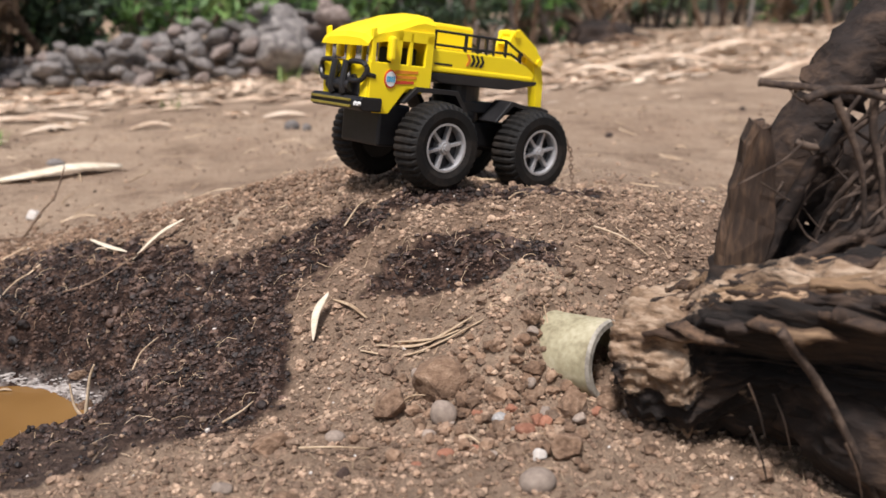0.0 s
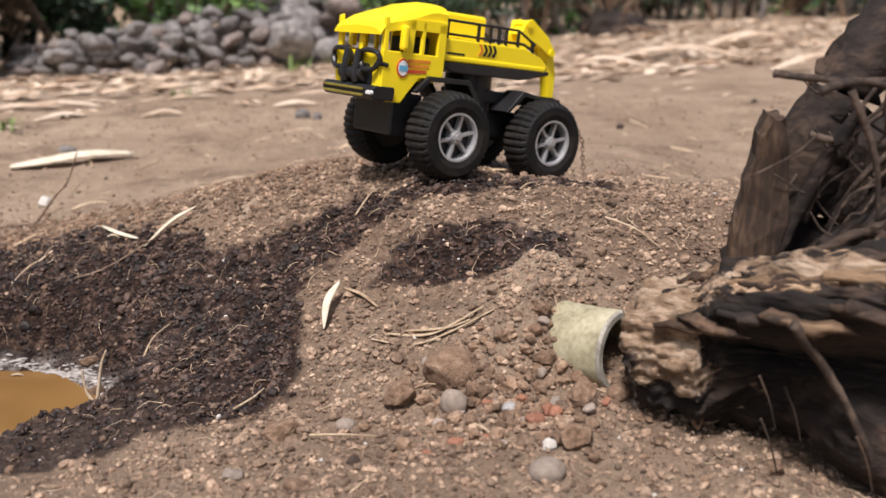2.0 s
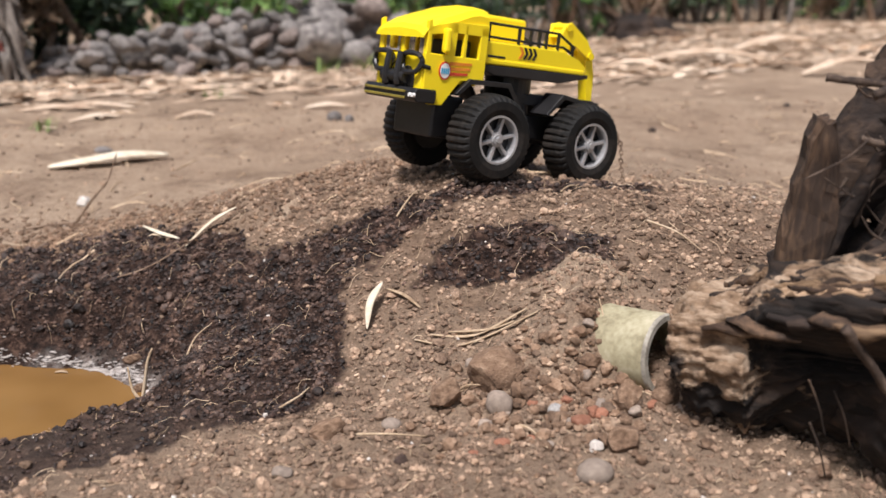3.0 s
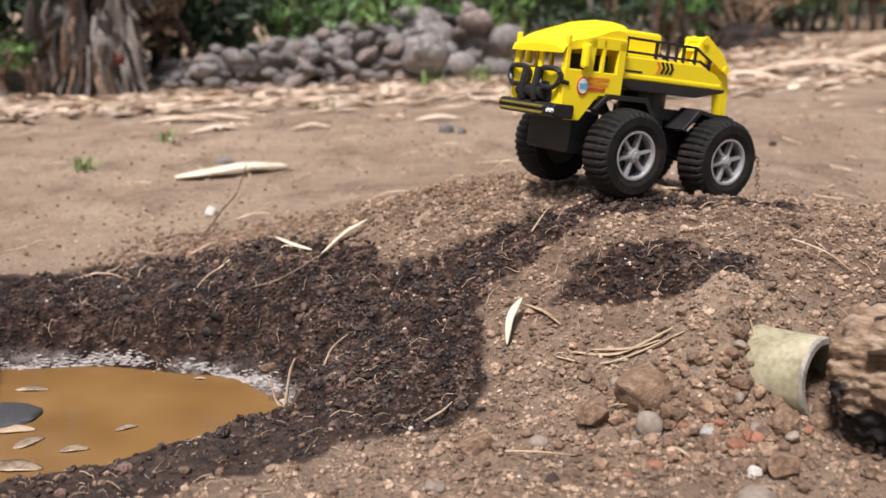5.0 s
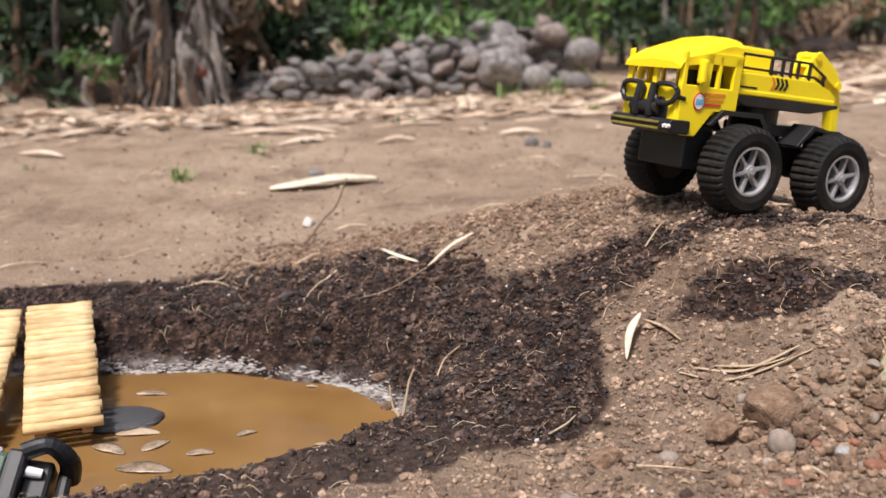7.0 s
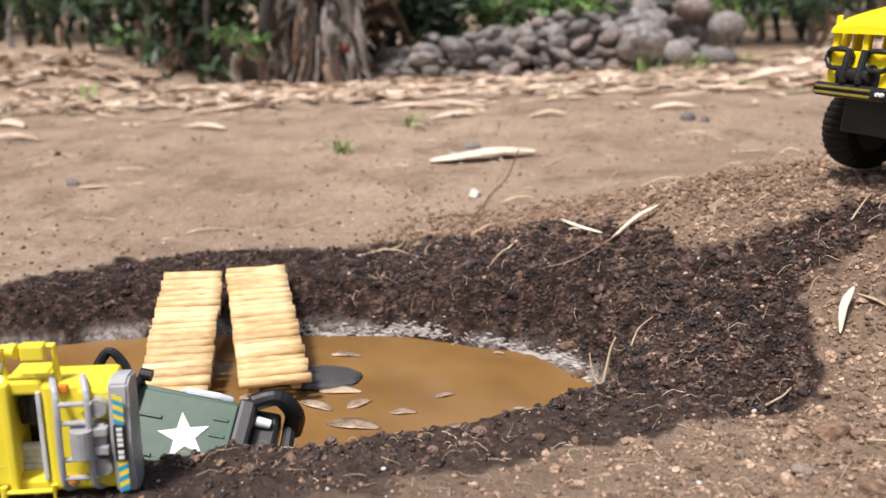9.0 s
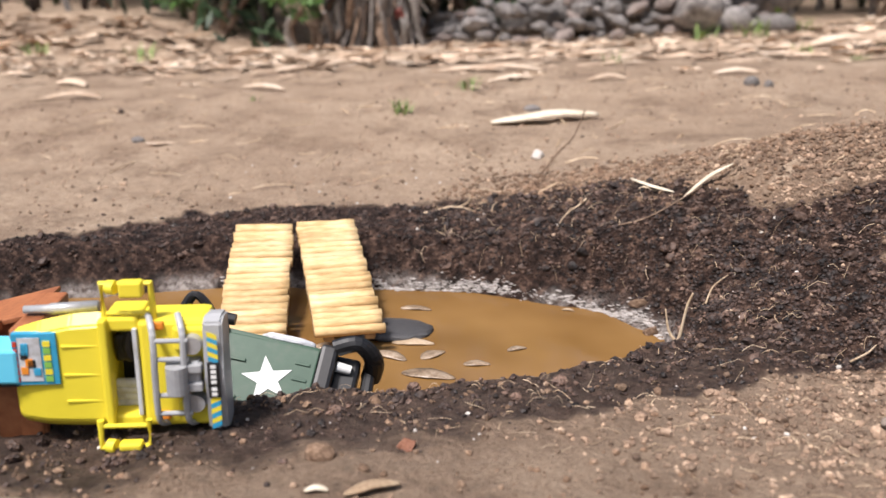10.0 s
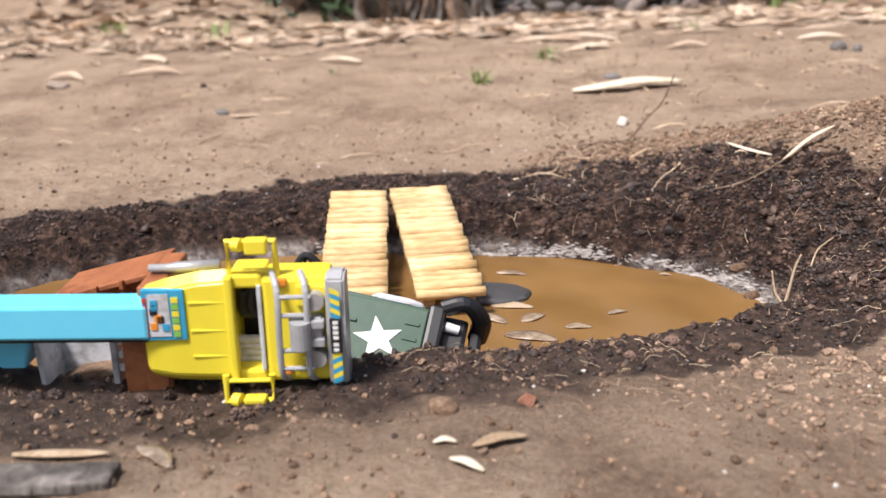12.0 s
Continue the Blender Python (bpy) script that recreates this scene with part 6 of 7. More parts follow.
# ---------------------------------------------------------------- leaves, husks, twigs as single things
def blade(name, pts, widths, mat, label, category, arch=0.15, thick=0.0012):
    """A long curled leaf or husk laid along pts."""
    line = bezier(pts, 5)
    bm = bmesh.new()
    n = len(line)
    top, low = [], []
    for i, p in enumerate(line):
        s = i / (n - 1)
        k = s * (len(widths) - 1)
        w = widths[int(k)] + (widths[min(int(k) + 1, len(widths) - 1)] - widths[int(k)]) * (k - int(k))
        d = (line[min(i + 1, n - 1)] - line[max(i - 1, 0)]).normalized()
        side = d.cross(Vector((0, 0, 1))).normalized()
        row = []
        for t in (-1, -0.5, 0, 0.5, 1):
            row.append(p + side * w * t + Vector((0, 0, arch * w * (1 - t * t))))
        top.append([bm.verts.new(q) for q in row])
        low.append([bm.verts.new(q - Vector((0, 0, thick))) for q in row])
    for a, b, c, d in zip(top, top[1:], low, low[1:]):
        for j in range(4):
            bm.faces.new((a[j], a[j + 1], b[j + 1], b[j])), bm.faces.new((c[j], d[j], d[j + 1], c[j + 1]))
        bm.faces.new((a[0], b[0], d[0], c[0])), bm.faces.new((a[4], c[4], d[4], b[4]))
    bm.faces.new([*top[0], *low[0][::-1]]), bm.faces.new([*top[-1][::-1], *low[-1]])
    return tagged(link(name, bm, mat, smooth=True), label, category)


def on(x, y, up=0.0):
    return (x, y, ground_at(x, y) + up)


def twig(name, pts, r0, r1, mat, label, category="twig"):
    line = bezier(pts, 6)
    n = len(line)
    bm = tube(bmesh.new(), line, [r0 + (r1 - r0) * i / (n - 1) for i in range(n)], 7, 0.12, 3)
    return tagged(link(name, bm, mat, smooth=True), label, category)


blade("husk", (on(-0.846, 1.800, 0.008), on(-0.79, 1.828, 0.014), on(-0.72, 1.865, 0.016), on(-0.645, 1.912, 0.010)), (0.006, 0.020, 0.024, 0.021, 0.008), HUSK, "long pale bamboo husk lying on the bare earth", "husk", 0.35, 0.003)
twig("twig", (on(-0.651, 1.454, 0.0), (-0.618, 1.46, 0.008), (-0.597, 1.465, 0.032), (-0.580, 1.47, 0.078)), 0.0022, 0.0010, TWIG, "thin dark twig standing in the soil")
twig("twig", (on(-0.651, 1.454, 0.002), on(-0.69, 1.45, 0.003), on(-0.74, 1.43, 0.003)), 0.0022, 0.0010, TWIG, "thin dark twig on the earth")
blade("leaf_strip", (on(-0.465, 1.250, 0.006), on(-0.430, 1.222, 0.008), on(-0.398, 1.195, 0.004)), (0.001, 0.0045, 0.005, 0.001), HUSK, "narrow pale dry leaf on dark soil", "leaf", 0.3)
blade("leaf_strip", (on(-0.386, 1.181, 0.004), on(-0.355, 1.197, 0.012), on(-0.325, 1.213, 0.010)), (0.001, 0.0048, 0.005, 0.001), HUSK, "narrow pale dry leaf on dark soil", "leaf", 0.3)
twig("twig", (on(-0.460, 1.132, 0.004), on(-0.42, 1.148, 0.006), on(-0.361, 1.19, 0.006)), 0.0014, 0.0008, TWIG, "long thin brown stalk on the dark slope")
blade("leaf_strip", (on(-0.116, 0.908, 0.004), (-0.114, 0.922, 0.022), (-0.104, 0.944, 0.036)), (0.0006, 0.0036, 0.0046, 0.001), HUSK, "pale cream leaf sticking out of the soil", "leaf", 0.3)
blade("leaf_strip", (on(-0.100, 0.950, 0.008), on(-0.080, 0.935, 0.006), on(-0.062, 0.920, 0.003)), (0.001, 0.003, 0.0025, 0.001), STRAW, "narrow straw-coloured leaf on the soil", "leaf", 0.3)
for dx, dy, w in ((0, 0, 0.0034), (0.012, -0.004, 0.0024), (-0.010, -0.016, 0.0018)):
    blade("leaf_strip", (on(-0.050 + dx * 1.5, 0.882 + dy * 0.4, 0.003), on(-0.005 + dx, 0.876 + dy * 0.5, 0.004), on(0.044 - dx, 0.872 + dy * 0.6, 0.003)), (0.001, w, w, 0.001), STRAW, "frayed strip of dry leaf sheath on the soil", "leaf", 0.3)
# pale roots standing at the water's corner
twig("root_sprig", (on(-0.352, 0.895, -0.002), (-0.348, 0.897, -0.078), (-0.343, 0.900, -0.045), (-0.338, 0.903, -0.030)), 0.0026, 0.0010, STRAW, "pale forked root standing at the water's edge", "root")
twig("root_sprig", (on(-0.350, 0.897, 0.0), (-0.360, 0.899, -0.075), (-0.366, 0.905, -0.052)), 0.0022, 0.0008, STRAW, "pale forked root standing at the water's edge", "root")
for (x0, y0), (x1, y1), (x2, y2) in (((-0.02, 0.79), (-0.005, 0.81), (0.0, 0.84)), ((-0.035, 0.775), (-0.015, 0.795), (0.01, 0.80)), ((0.030, 0.745), (0.045, 0.73), (0.055, 0.70)),
                                     ((0.115, 0.805), (0.113, 0.825), (0.110, 0.85)), ((-0.185, 0.80), (-0.170, 0.815), (-0.162, 0.83)), ((-0.105, 0.735), (-0.075, 0.73), (-0.045, 0.735)),
                                     ((-0.10, 1.07), (-0.085, 1.09), (-0.075, 1.12)), ((0.18, 1.02), (0.21, 1.0), (0.235, 0.985)), ((0.09, 1.08), (0.10, 1.10), (0.115, 1.12)), ((-0.33, 0.99), (-0.325, 1.01), (-0.31, 1.025))):
    twig("rootlet", (on(x0, y0, 0.004), on(x1, y1, 0.010), on(x2, y2, 0.004)), 0.0013, 0.0006, STRAW, "pale dry rootlet lying on the soil", "root")
# foreground leaves on the near rim
blade("dry_leaf", (on(-0.523, 0.432, 0.003), on(-0.508, 0.447, 0.005), on(-0.492, 0.460, 0.004)), (0.001, 0.006, 0.0055, 0.001), STRAW, "curled tan dry leaf on bare earth", "leaf", 0.12)
blade("dry_leaf", (on(-0.752, 0.352, 0.003), on(-0.728, 0.346, 0.005), on(-0.705, 0.330, 0.004)), (0.001, 0.008, 0.007, 0.001), SODDEN, "curled brown dry leaf on bare earth", "leaf", 0.12)
blade("dry_leaf", (on(-0.822, 0.305, 0.004), on(-0.790, 0.318, 0.005), on(-0.758, 0.330, 0.004)), (0.002, 0.005, 0.005, 0.001), STRAW, "long tan dry leaf on bare earth", "leaf", 0.12)
blade("dry_leaf", (on(-0.530, 0.408, 0.003), on(-0.517, 0.405, 0.006), on(-0.503, 0.403, 0.003)), (0.001, 0.004, 0.004, 0.001), HUSK, "small pale dry leaf on bare earth", "leaf", 0.12)
blade("dry_leaf", (on(-0.55, 0.425, 0.003), on(-0.543, 0.430, 0.005), on(-0.535, 0.432, 0.003)), (0.001, 0.003, 0.003, 0.001), HUSK, "small pale dry leaf on bare earth", "leaf", 0.12)
bm = bmesh.new()
box(bm, -0.060, 0.045, -0.014, 0.014, -0.004, 0.006, 0.002)
bmesh.ops.subdivide_edges(bm, edges=bm.edges[:], cuts=2, use_grid_fill=True)
knotted(bm, 0.002, 60, 5)
board = link("board_scrap", bm, STUMP_BARK)
board.matrix_world = pose(-0.770, 0.286, ground_at(-0.77, 0.286) + 0.004, 0, 0, 26)
tagged(board, "weathered grey scrap of board on the earth", "board")
# husks on the far earth
for k, (x, y, L, a, w) in enumerate(((-2.157, 2.065, 0.16, -20, 0.022), (-1.984, 1.870, 0.16, 12, 0.012), (-1.111, 2.444, 0.20, 8, 0.014), (-0.40, 2.46, 0.12, 10, 0.012), (-0.70, 2.30, 0.10, 20, 0.01),
                                     (-1.02, 2.47, 0.22, 5, 0.013), (-1.55, 2.08, 0.14, -8, 0.012), (-0.95, 2.30, 0.12, 25, 0.01), (-2.2, 1.78, 0.12, 0, 0.014), (0.05, 2.45, 0.16, -12, 0.012))):
    c, s = math.cos(radians(a)) * L / 2, math.sin(radians(a)) * L / 2
    blade("husk", (on(x - c, y - s, 0.006), on(x, y + 0.02, 0.014), on(x + c, y + s, 0.006)), (0.002, w, w * 1.1, w * 0.8, 0.002), LITTER, "dry tan bamboo sheath on the bare earth", "husk", 0.4, 0.002)
# big fallen sheaths and canes before the shrubs
for k, (x, y, L, a, w) in enumerate(((0.226, 3.60, 0.42, 4, 0.085), (0.05, 3.40, 0.36, 35, 0.018), (0.55, 3.5, 0.30, -20, 0.03), (-0.12, 3.25, 0.34, 20, 0.03), (0.9, 3.9, 0.5, -15, 0.04), (1.4, 4.6, 0.5, 12, 0.05), (1.25, 3.35, 0.35, 14, 0.03))):
    c, s = math.cos(radians(a)) * L / 2, math.sin(radians(a)) * L / 2
    blade("sheath", (on(x - c, y - s, 0.01), on(x, y, 0.05), on(x + c, y + s, 0.02)), (0.01, w, w, w * 0.7, 0.01), LITTER, "large fallen bamboo sheath among dry litter", "sheath", 0.35, 0.003)

# floating and sunken leaves in the puddle
for x, y, L, w, a, mt in ((-0.560, 0.842, 0.030, 0.010, 20, SODDEN), (-0.615, 0.850, 0.034, 0.013, 60, SODDEN), (-0.493, 0.823, 0.026, 0.007, 10, SODDEN), (-0.437, 0.888, 0.020, 0.005, -10, STRAW), (-0.581, 1.079, 0.022, 0.006, 30, STRAW),
                           (-0.504, 1.049, 0.016, 0.004, 0, STRAW), (-0.650, 0.875, 0.050, 0.014, 15, STRAW), (-0.690, 0.985, 0.040, 0.010, 10, FOAM), (-0.375, 0.903, 0.020, 0.008, 0, FOAM), (-0.600, 0.795, 0.060, 0.018, 5, SODDEN),
                           (-0.53, 0.90, 0.024, 0.007, 40, SODDEN), (-0.66, 0.83, 0.045, 0.014, -15, FOAM), (-0.74, 0.83, 0.03, 0.012, 30, SODDEN), (-0.97, 0.60, 0.05, 0.02, 10, SODDEN), (-1.02, 0.57, 0.05, 0.016, 30, FOAM), (-0.93, 0.545, 0.04, 0.014, 15, SODDEN)):
    c, s = math.cos(radians(a)) * L / 2, math.sin(radians(a)) * L / 2
    z = WATER_LEVEL + 0.0012
    blade("floating_leaf", ((x - c, y - s, z), (x - s * 0.12, y + c * 0.12, z + 0.0015), (x + c, y + s, z)), (w * 0.15, w * 0.6, w * 0.7, w * 0.45, w * 0.1), SODDEN if mt is FOAM else mt, "sodden leaf floating in the muddy water", "leaf", 0.03)
bm = stone_bm(23, 4, 0.14, 0.06, 0.16, 0)
slab = link("flat_slate", bm, DARK_SLAB, smooth=True)
slab.matrix_world = pose(-0.690, 0.905, WATER_LEVEL + 0.002, 0, 0, 15) @ Matrix.Diagonal((0.050, 0.036, 0.040, 1))
tagged(slab, "flat dark wet slate breaking the water under the ramp", "slate")


# ---------------------------------------------------------------- grass tufts
def grass_tuft(x, y, n, size, seed):
    r = random.Random(seed)
    bm = bmesh.new()
    for k in range(n):
        a, lean, L = r.uniform(0, 6.28), r.uniform(0.2, 1.2), size * r.uniform(0.4, 1)
        p = Vector((r.gauss(0, size * 0.25), r.gauss(0, size * 0.2), 0))
        d = Vector((math.cos(a) * lean, math.sin(a) * lean, 1)).normalized()
        s = d.cross(Vector((0, 0, 1))).normalized() * size * 0.035
        m_, t_ = p + d * L * 0.6, p + d * L * 0.9 + Vector((math.cos(a), math.sin(a), -0.3)) * L * 0.2
        v = [bm.verts.new(q) for q in (p - s, p + s, m_ + s * 0.8, m_ - s * 0.8, t_)]
        bm.faces.new(v[:4]), bm.faces.new((v[3], v[2], v[4]))
    ob = link("grass_tuft", bm, GRASS)
    ob.location = (x, y, ground_at(x, y))
    return tagged(ob, "small tuft of green grass on bare earth", "grass", "grass tufts")


for k, (x, y, n, s) in enumerate(((-1.075, 1.869, 26, 0.06), (-1.027, 2.178, 18, 0.05), (-1.043, 2.201, 10, 0.05), (-0.30, 4.0, 20, 0.12), (-0.62, 3.7, 16, 0.10), (-0.42, 3.75, 24, 0.11), (-1.5, 1.95, 8, 0.03), (0.0, 3.3, 12, 0.06), (-0.1, 2.9, 14, 0.05),
                                   (-0.75, 2.7, 14, 0.06), (-2.9, 2.75, 20, 0.1), (-2.4, 2.72, 20, 0.1), (-0.25, 3.1, 12, 0.06))):
    grass_tuft(x, y, n, s, 300 + k)


# ---------------------------------------------------------------- heap of river boulders
PILE = ((-2.05, 3.42, 0.07), (-1.76, 3.44, 0.10), (-1.5, 3.50, 0.15), (-1.12, 3.56, 0.20), (-0.88, 3.76, 0.24), (-0.68, 3.84, 0.29), (-0.52, 3.96, 0.28), (-0.37, 4.06, 0.15))


def along(s):
    k = min(int(s), len(PILE) - 2)
    f = s - k
    return [a + (b - a) * f for a, b in zip(PILE[k], PILE[k + 1])]


rnd = random.Random(9)
level = 0
row_h = 0.0
while row_h < 0.36:
    s = 0.1 * (level % 2)
    while s < len(PILE) - 1.02:
        x, y, H = along(s)
        big = 0.041 + 0.014 * max(0, min(1, (x + 1.0) / 0.7))
        r = big * (0.50 + 0.75 * rnd.random() ** 1.3)
        if row_h < H - r * 0.7:
            flat = rnd.uniform(0.55, 0.85)
            stone("boulder", x + rnd.uniform(-0.02, 0.02), y + row_h * 0.85 + rnd.uniform(-0.03, 0.03), r * rnd.uniform(1.0, 1.6), r * rnd.uniform(0.8, 1.1), r * flat, rnd.uniform(-50, 50),
                  rnd.choice((BOULDER, BOULDER, BOULDER, BOULDER_BROWN)), rnd.choice(("smooth grey river boulder in the heap",)), "boulder", 30 + rnd.randrange(14), "heap of boulders", 0.22, z=ground_at(x, y) + row_h + r * flat * 0.8, tilt=(rnd.uniform(-25, 25), rnd.uniform(-30, 30)))
        d = math.hypot(along(min(s + 0.5, 6.9))[0] - x, along(min(s + 0.5, 6.9))[1] - y) / 0.5
        s += r * 1.75 / max(d, 0.1)
    row_h += 0.046
    level += 1
# a core of boulders behind, so that no light shows through
for k in range(26):
    x, y, H = along(rnd.uniform(0.3, 6.4))
    r = min(0.12, H * 0.45)
    stone("boulder", x, y + 0.20 + rnd.uniform(0, 0.12), r * 1.2, r, r * 0.9, rnd.uniform(0, 180), BOULDER, "smooth grey river boulder in the heap", "boulder", 30 + k % 9, "heap of boulders", 0.13, z=ground_at(x, y) + max(0.03, H * rnd.uniform(0.25, 0.6)))
stone("boulder", -0.655, 3.78, 0.112, 0.10, 0.098, -20, BOULDER, "large angular grey boulder at the heap's front", "boulder", 41, "heap of boulders", 0.20, z=0.135, tilt=(10, 15))
stone("boulder", -0.455, 4.05, 0.092, 0.08, 0.062, 12, BOULDER_BROWN, "large dark boulder on top of the heap", "boulder", 42, "heap of boulders", 0.22, z=0.270, tilt=(0, 12))
stone("boulder", -0.325, 4.0, 0.076, 0.07, 0.062, 0, BOULDER, "round pale grey boulder at the heap's end", "boulder", 43, "heap of boulders", 0.08, z=0.205)
stone("boulder", -0.345, 3.98, 0.070, 0.06, 0.045, 0, BOULDER, "flat grey boulder at the heap's end", "boulder", 44, "heap of boulders", 0.10, z=0.085)
stone("boulder", -0.505, 3.91, 0.062, 0.06, 0.060, 0, BOULDER, "pale rounded boulder beside the large one", "boulder", 45, "heap of boulders", 0.08, z=0.10)


# ---------------------------------------------------------------- dry litter belt
def litter(name, n, box_, density, l0, l1, w0, w1, seed, label):
    rng = np.random.default_rng(seed)
    p = sample(rng, n, box_, density)
    verts, faces = [], []
    for i in range(n):
        L, w, a = rng.uniform(l0, l1), rng.uniform(w0, w1), rng.normal(0, 0.6)
        tilt, curl = rng.uniform(-0.12, 0.16), rng.uniform(-0.3, 0.45)
        z = ground_at(p[i, 0], p[i, 1]) + 0.004 + rng.uniform(0, 0.012)
        d, sd = np.array((math.cos(a), math.sin(a))), np.array((-math.sin(a), math.cos(a)))
        b = len(verts)
        for k in range(5):
            s = k / 4 - 0.5
            ww = w * (1 - (2 * abs(s)) ** 2.2 * 0.85)
            for t in (-1, 0, 1):
                q = p[i] + d * L * s + sd * ww * t
                verts.append((q[0], q[1], z + L * tilt * s * 0.5 + curl * ww * t * t * rng.uniform(0.7, 1.3) + 0.03 * L * math.sin(5 * s)))
        for k in range(4):
            for j in range(2):
                faces.append((b + 3 * k + j, b + 3 * k + j + 1, b + 3 * k + j + 4, b + 3 * k + j + 3))
    ob = mesh_of(name, verts, faces, LITTER, smooth=True)
    return tagged(ob, label, "leaf litter", kind="stuff")


def belt_low(x):
    return np.interp(x, (-4, -2, -0.75, 0, 0.6, 1.5, 4), (1.9, 2.15, 2.62, 2.75, 3.0, 3.7, 4.5))


def belt_high(x):
    return np.interp(x, (-4, -3, -2.3, -1.8, -0.2, 0.6, 1.4, 4), (3.5, 3.2, 2.95, 3.45, 4.2, 5.2, 6.2, 6.8))


litter("leaf_litter", 3600, (-3.6, 3.2, 1.9, 6.6), lambda x, y: step(0, 0.35, y - belt_low(x)) * (1 - step(0, 0.2, y - belt_high(x))), 0.04, 0.17, 0.008, 0.024, 61, "belt of dry tan bamboo leaf litter")
litter("leaf_scraps", 520, (-3.2, 1.6, 1.5, 4.0), lambda x, y: 0.03 + step(-0.9, 0.1, y - belt_low(x)) ** 2 * 0.8, 0.02, 0.08, 0.003, 0.010, 62, "scattered scraps of dry leaf")


# ---------------------------------------------------------------- shrubs, canes and the dead stump
def foliage(rng, n, centre, radii, size, slim=0.3, droop=0.4):
    """Leaf blades in a ragged cloud."""
    k = rng.normal(size=(n, 3))
    k /= np.linalg.norm(k, axis=1)[:, None]
    k *= rng.uniform(0.15, 1, (n, 1)) ** 0.45
    clump = rng.normal(size=(max(4, n // 40), 3)) * 0.55
    c = clump[rng.integers(0, len(clump), n)] * 0.75 + k * 0.38
    p = c * radii + centre
    d = rng.normal(size=(n, 3))
    d[:, 2] -= droop
    d /= np.linalg.norm(d, axis=1)[:, None]
    s = np.cross(d, rng.normal(size=(n, 3)))
    s /= np.linalg.norm(s, axis=1)[:, None]
    L = size * rng.uniform(0.6, 1.4, (n, 1))
    quad = np.stack([p - d * L * 0.5, p + s * L * slim * 0.5, p + d * L * 0.5, p - s * L * slim * 0.5], 1)
    return quad.reshape(-1, 3), np.arange(n * 4).reshape(-1, 4)


def shrub(x, y, h, w, n, size, mat, label, seed, stems=4, slim=0.3, low=0.08, category="shrub"):
    t = thing("shrub", label, category, pose(x, y, ground_at(x, y)), "shrubs behind the clearing")
    rng = np.random.default_rng(seed)
    r = random.Random(seed)
    for k in range(stems):
        a = Vector((r.uniform(-0.4, 0.4) * w, r.uniform(-0.2, 0.2), -0.03))
        b = a + Vector((r.uniform(-0.3, 0.3) * w, r.uniform(-0.2, 0.2), h * r.uniform(0.7, 1.0)))
        bm = tube(bmesh.new(), bezier((a, (a + b) / 2 + Vector((r.uniform(-0.06, 0.06), 0, 0)), b), 4), [0.018 - 0.0012 * j for j in range(9)], 6)
        part("stem", bm, TWIG if k % 2 else STUMP_BARK, t)
    v, f = foliage(rng, n, np.array((0, 0, low + (h - low) * 0.55)), np.array((w * 0.75, w * 0.5, (h - low) * 0.6)), size, slim)
    mesh_of("foliage", v, f, mat, parent=t)
    return t


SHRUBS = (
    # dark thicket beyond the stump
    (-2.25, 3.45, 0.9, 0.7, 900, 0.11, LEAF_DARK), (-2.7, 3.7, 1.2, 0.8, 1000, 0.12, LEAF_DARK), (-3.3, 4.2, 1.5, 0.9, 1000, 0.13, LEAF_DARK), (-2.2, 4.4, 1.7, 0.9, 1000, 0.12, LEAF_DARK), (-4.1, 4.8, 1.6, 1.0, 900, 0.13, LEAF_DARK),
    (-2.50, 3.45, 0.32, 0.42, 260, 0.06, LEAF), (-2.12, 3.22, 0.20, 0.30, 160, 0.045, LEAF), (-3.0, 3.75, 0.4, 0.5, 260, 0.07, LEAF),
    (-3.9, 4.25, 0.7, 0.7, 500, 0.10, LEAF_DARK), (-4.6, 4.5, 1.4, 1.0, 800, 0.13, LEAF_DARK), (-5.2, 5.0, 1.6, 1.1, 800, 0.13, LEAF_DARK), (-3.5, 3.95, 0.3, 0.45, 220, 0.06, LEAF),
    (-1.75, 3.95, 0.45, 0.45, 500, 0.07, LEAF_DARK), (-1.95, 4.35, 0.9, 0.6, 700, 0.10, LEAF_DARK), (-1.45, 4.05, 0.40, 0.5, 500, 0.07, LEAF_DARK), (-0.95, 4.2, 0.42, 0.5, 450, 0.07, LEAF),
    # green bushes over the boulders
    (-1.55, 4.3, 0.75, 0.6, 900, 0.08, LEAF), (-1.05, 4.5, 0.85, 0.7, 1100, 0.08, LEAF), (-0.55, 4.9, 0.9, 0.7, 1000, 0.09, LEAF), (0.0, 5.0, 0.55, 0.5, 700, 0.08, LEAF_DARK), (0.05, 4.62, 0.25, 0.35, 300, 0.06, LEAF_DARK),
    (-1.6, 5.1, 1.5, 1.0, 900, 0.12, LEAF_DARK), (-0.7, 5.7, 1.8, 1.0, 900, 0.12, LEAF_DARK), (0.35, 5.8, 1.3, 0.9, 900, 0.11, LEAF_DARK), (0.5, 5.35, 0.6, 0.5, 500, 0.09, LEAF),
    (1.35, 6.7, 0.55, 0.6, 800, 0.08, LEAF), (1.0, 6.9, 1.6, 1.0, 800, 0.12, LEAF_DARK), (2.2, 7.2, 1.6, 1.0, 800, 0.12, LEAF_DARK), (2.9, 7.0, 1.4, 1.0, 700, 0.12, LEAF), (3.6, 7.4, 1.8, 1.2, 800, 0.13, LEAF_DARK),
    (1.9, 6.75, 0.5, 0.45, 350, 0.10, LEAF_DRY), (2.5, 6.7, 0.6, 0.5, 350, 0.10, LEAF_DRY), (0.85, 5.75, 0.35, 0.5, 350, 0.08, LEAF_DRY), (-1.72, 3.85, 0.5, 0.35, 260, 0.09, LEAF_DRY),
)
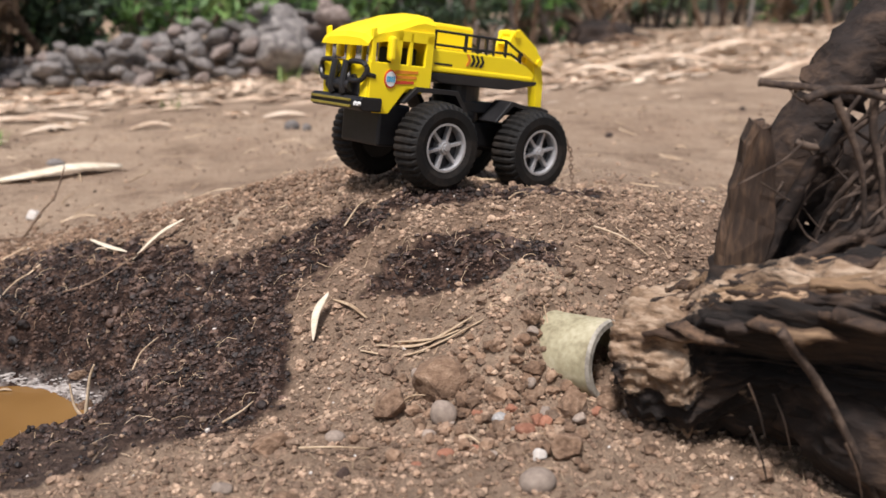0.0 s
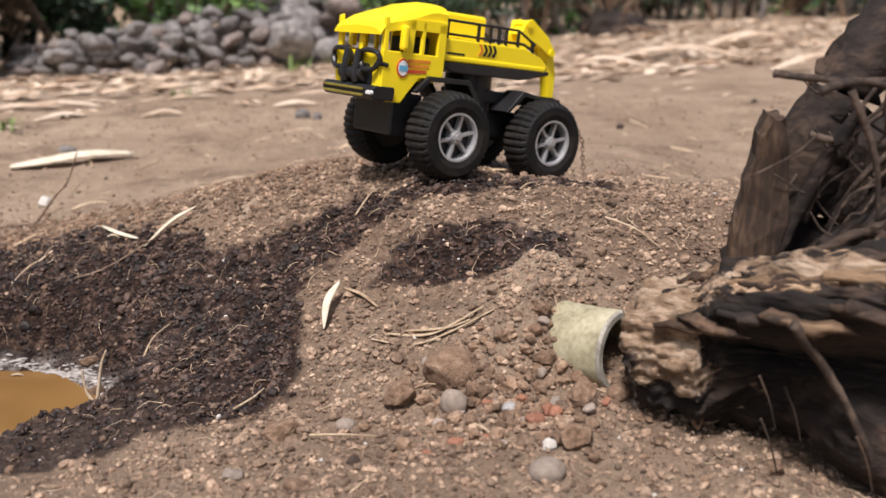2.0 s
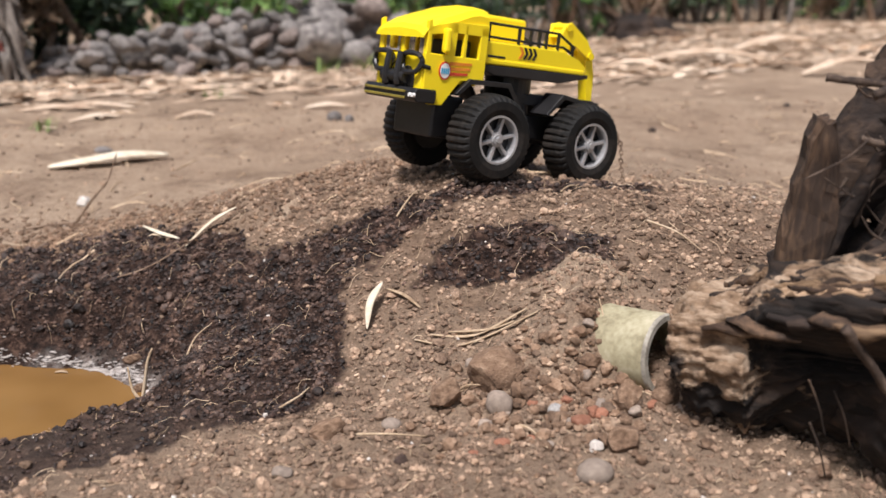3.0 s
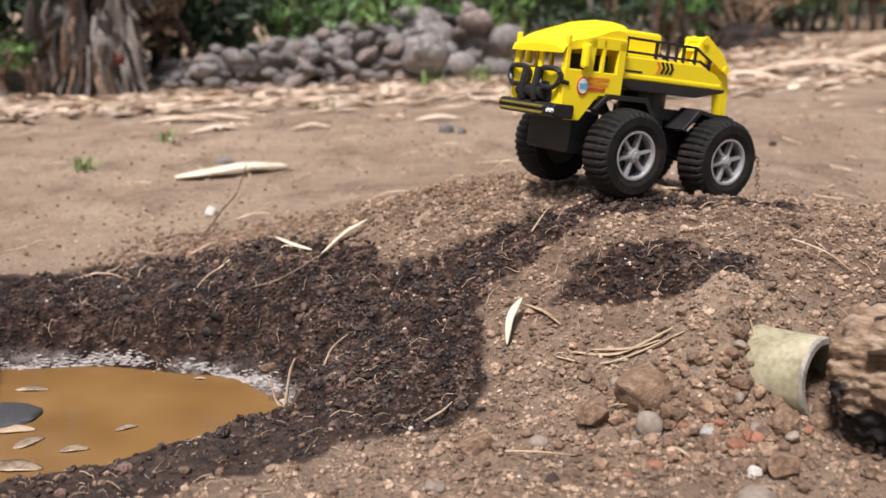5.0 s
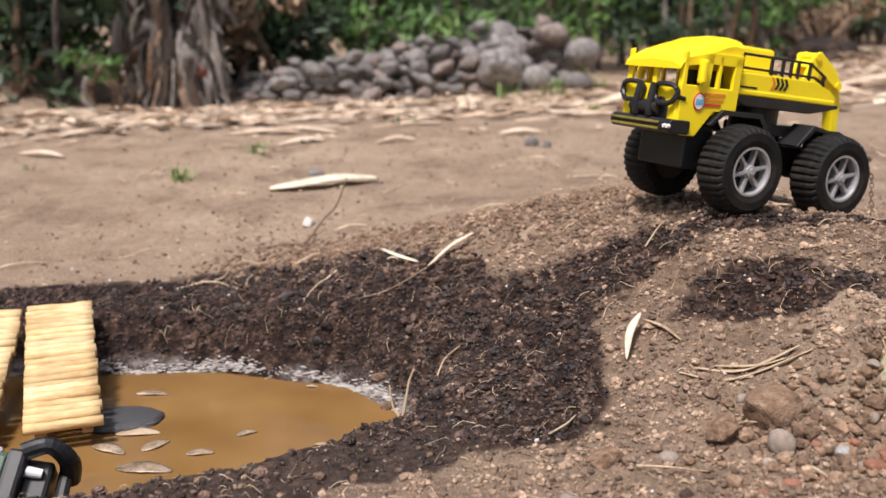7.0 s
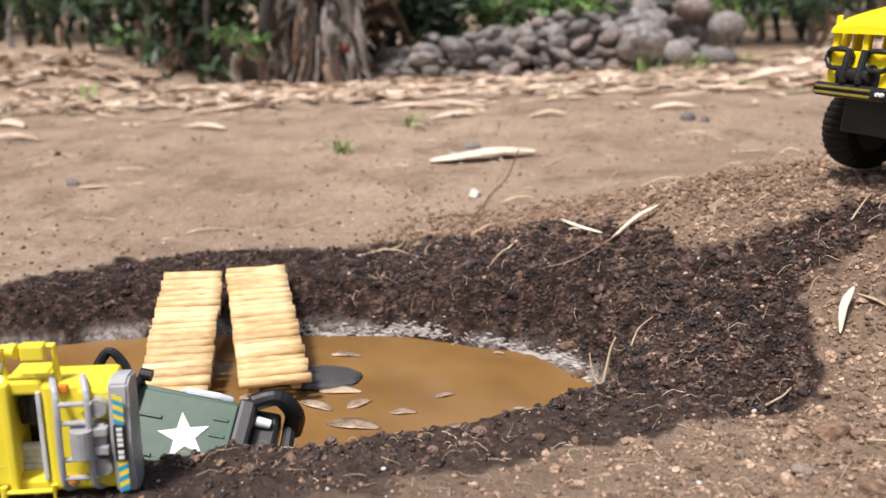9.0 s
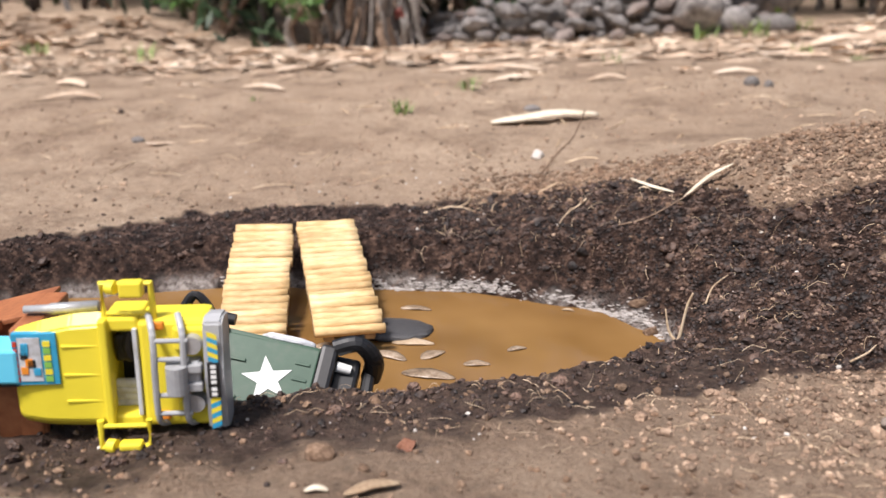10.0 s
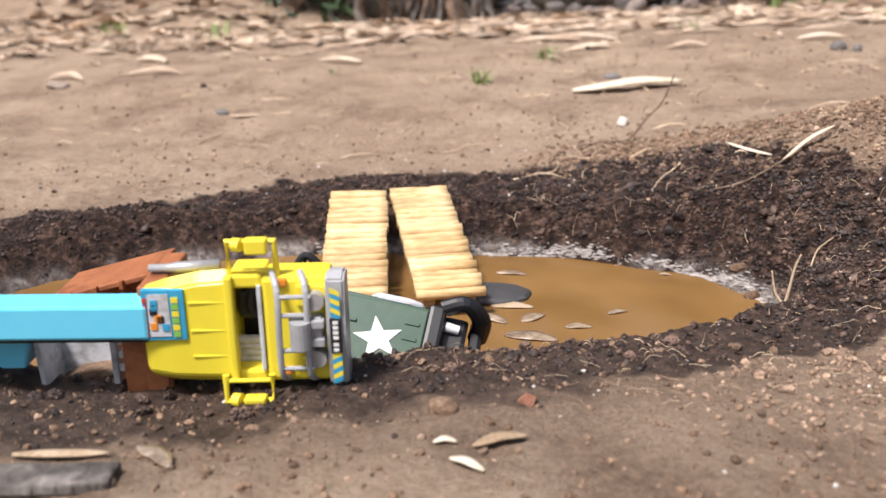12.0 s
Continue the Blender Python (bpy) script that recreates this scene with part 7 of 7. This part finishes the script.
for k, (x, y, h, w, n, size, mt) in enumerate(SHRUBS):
    label = {"leaf": "leafy green shrub at the clearing's edge", "leaf_shade_tone": "leafy shrub with shade put into its dark leaf colour", "withered_leaf": "withered brown bush with dry leaves"}[mt.name]
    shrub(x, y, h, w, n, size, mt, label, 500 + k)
# added taller growth, crowns unseen: shuts off the low sky, darkens the water's reflection
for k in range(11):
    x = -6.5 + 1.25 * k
    shrub(x, 7.6 + 0.8 * math.sin(k * 2.1) + 0.06 * x * x, 3.6 + 0.8 * math.sin(k * 1.3), 1.3, 1500, 0.24, LEAF_DARK, "tall dark bamboo clump added to shut off the low sky", 700 + k, 6, 0.22, 0.3, "bamboo")

r_ = random.Random(33)
for k in range(40):
    x = r_.uniform(-4.2, 3.2)
    y = float(belt_high(x)) + r_.uniform(0.15, 1.2)
    if -1.8 < x < -0.1:
        y += 0.5
    h = r_.uniform(0.9, 2.2)
    lean = r_.uniform(-0.25, 0.25)
    z = ground_at(x, y)
    twig("bamboo_cane", ((x, y, z - 0.02), (x + lean * h * 0.5, y, z + h * 0.5), (x + lean * h + 0.05, y, z + h)), 0.017, 0.008, r_.choice((BARK_BROWN, BARK, MOSS_CANE)), r_.choice(("thin cane standing among the shrubs",)), "cane")

# dead stump with hanging bark beside the boulders
stump = thing("dead_stump", "grey dead banana stump with hanging dry bark", "stump", pose(-1.82, 3.40, ground_at(-1.82, 3.40)) @ Matrix.Diagonal((0.72, 0.8, 1, 1)))
for k, (x, y, r, lean, h) in enumerate(((-0.10, 0.02, 0.085, -0.05, 1.0), (0.05, 0.06, 0.080, 0.03, 1.1), (0.15, 0.0, 0.055, 0.10, 0.8), (-0.02, -0.08, 0.050, -0.02, 0.55))):
    bm = tube(bmesh.new(), bezier(((x, y, -0.03), (x + lean * 0.3, y, h * 0.3), (x + lean * 0.7, y, h * 0.65), (x + lean, y + 0.02, h)), 7), [r * (1.25 - 0.022 * q) for q in range(22)], 16, 0.22, 2 + k)
    knotted(bm, 0.028, 9, 2 + k)
    part("trunk", bm, STUMP_BARK, stump, "fibrous grey-brown trunk")
for k in range(78):
    # dry sheaths that hang and curl, broad and thin
    a, z, L, wide = r_.uniform(3.0, 6.4), r_.uniform(0.12, 0.85), r_.uniform(0.10, 0.34), r_.uniform(0.008, 0.034)
    x, y = 0.20 * math.cos(a), 0.14 * math.sin(a)
    line = bezier(((x, y, z), (x * 1.2 + r_.uniform(-0.05, 0.05), y * 1.3 - 0.02, z - L * 0.35), (x * 1.3 + r_.uniform(-0.10, 0.10), y * 1.35, z - L)), 5)
    bm = bmesh.new()
    rows, turn = [], r_.uniform(-0.8, 0.8)
    for q, p in enumerate(line):
        w = wide * math.sin(math.pi * (q + 1) / (len(line) + 1)) ** 0.7
        ang = turn + 0.9 * q / len(line)
        side, out = Vector((math.cos(ang), math.sin(ang) * 0.6, 0)), Vector((0, -0.004, 0))
        rows.append([bm.verts.new(p + side * w), bm.verts.new(p + out * (1 + 60 * wide * 0.1)), bm.verts.new(p - side * w), bm.verts.new(p - out)])
    for p, q in zip(rows, rows[1:]):
        for c in range(4):
            bm.faces.new((p[c], p[(c + 1) % 4], q[(c + 1) % 4], q[c]))
    bm.faces.new(rows[0]), bm.faces.new(rows[-1][::-1])
    part("bark_strip", bm, (STUMP_BARK, STUMP_BARK, BARK_BROWN, STUMP_BARK, STUMP_BARK, TWIG, STUMP_BARK)[k % 7], stump)
for k in range(16):
    a = 3.2 + 0.20 * k
    bm = tube(bmesh.new(), bezier(((0.15 * math.cos(a), 0.12 * math.sin(a), 0.18), (0.21 * math.cos(a), 0.18 * math.sin(a), 0.08), (r_.uniform(0.24, 0.36) * math.cos(a), 0.25 * math.sin(a), -0.02)), 4), [r_.uniform(0.6, 1) * (0.020 - 0.0017 * j) for j in range(9)], 7, 0.2, k)
    part("prop_root", bm, (STUMP_BARK, TWIG, BARK_BROWN)[k % 3], stump)
v, f = foliage(np.random.default_rng(3), 12, np.array((0.20, -0.12, 0.13)), np.array((0.035, 0.03, 0.05)), 0.045, 0.4)
mesh_of("red_leaves", v, f, RED_LEAF, parent=stump)["label"] = "few red leaves at the foot"

# root ball lying among litter at the far edge
ball = thing("root_ball", "brown dead root ball among dry litter", "root ball", pose(0.86, 5.40, ground_at(0.86, 5.40)))
bm = stone_bm(51, 3, 0.35, 0.12, 0.8)
bmesh.ops.scale(bm, vec=(0.20, 0.16, 0.17), verts=bm.verts[:])
part("core", bm, BARK, ball)
for k in range(22):
    a, e = r_.uniform(0, 6.28), r_.uniform(-0.1, 1.2)
    d = Vector((math.cos(a) * math.cos(e), math.sin(a) * math.cos(e) * 0.6, math.sin(e)))
    bm = tube(bmesh.new(), bezier((d * 0.12, d * 0.25 + Vector((0, 0, -0.02)), d * 0.36 + Vector((r_.uniform(-0.06, 0.06), 0, -0.08))), 4), [0.016 - 0.0015 * j for j in range(9)], 6, 0.2, k)
    part("root", bm, (TWIG, BARK)[k % 2], ball)
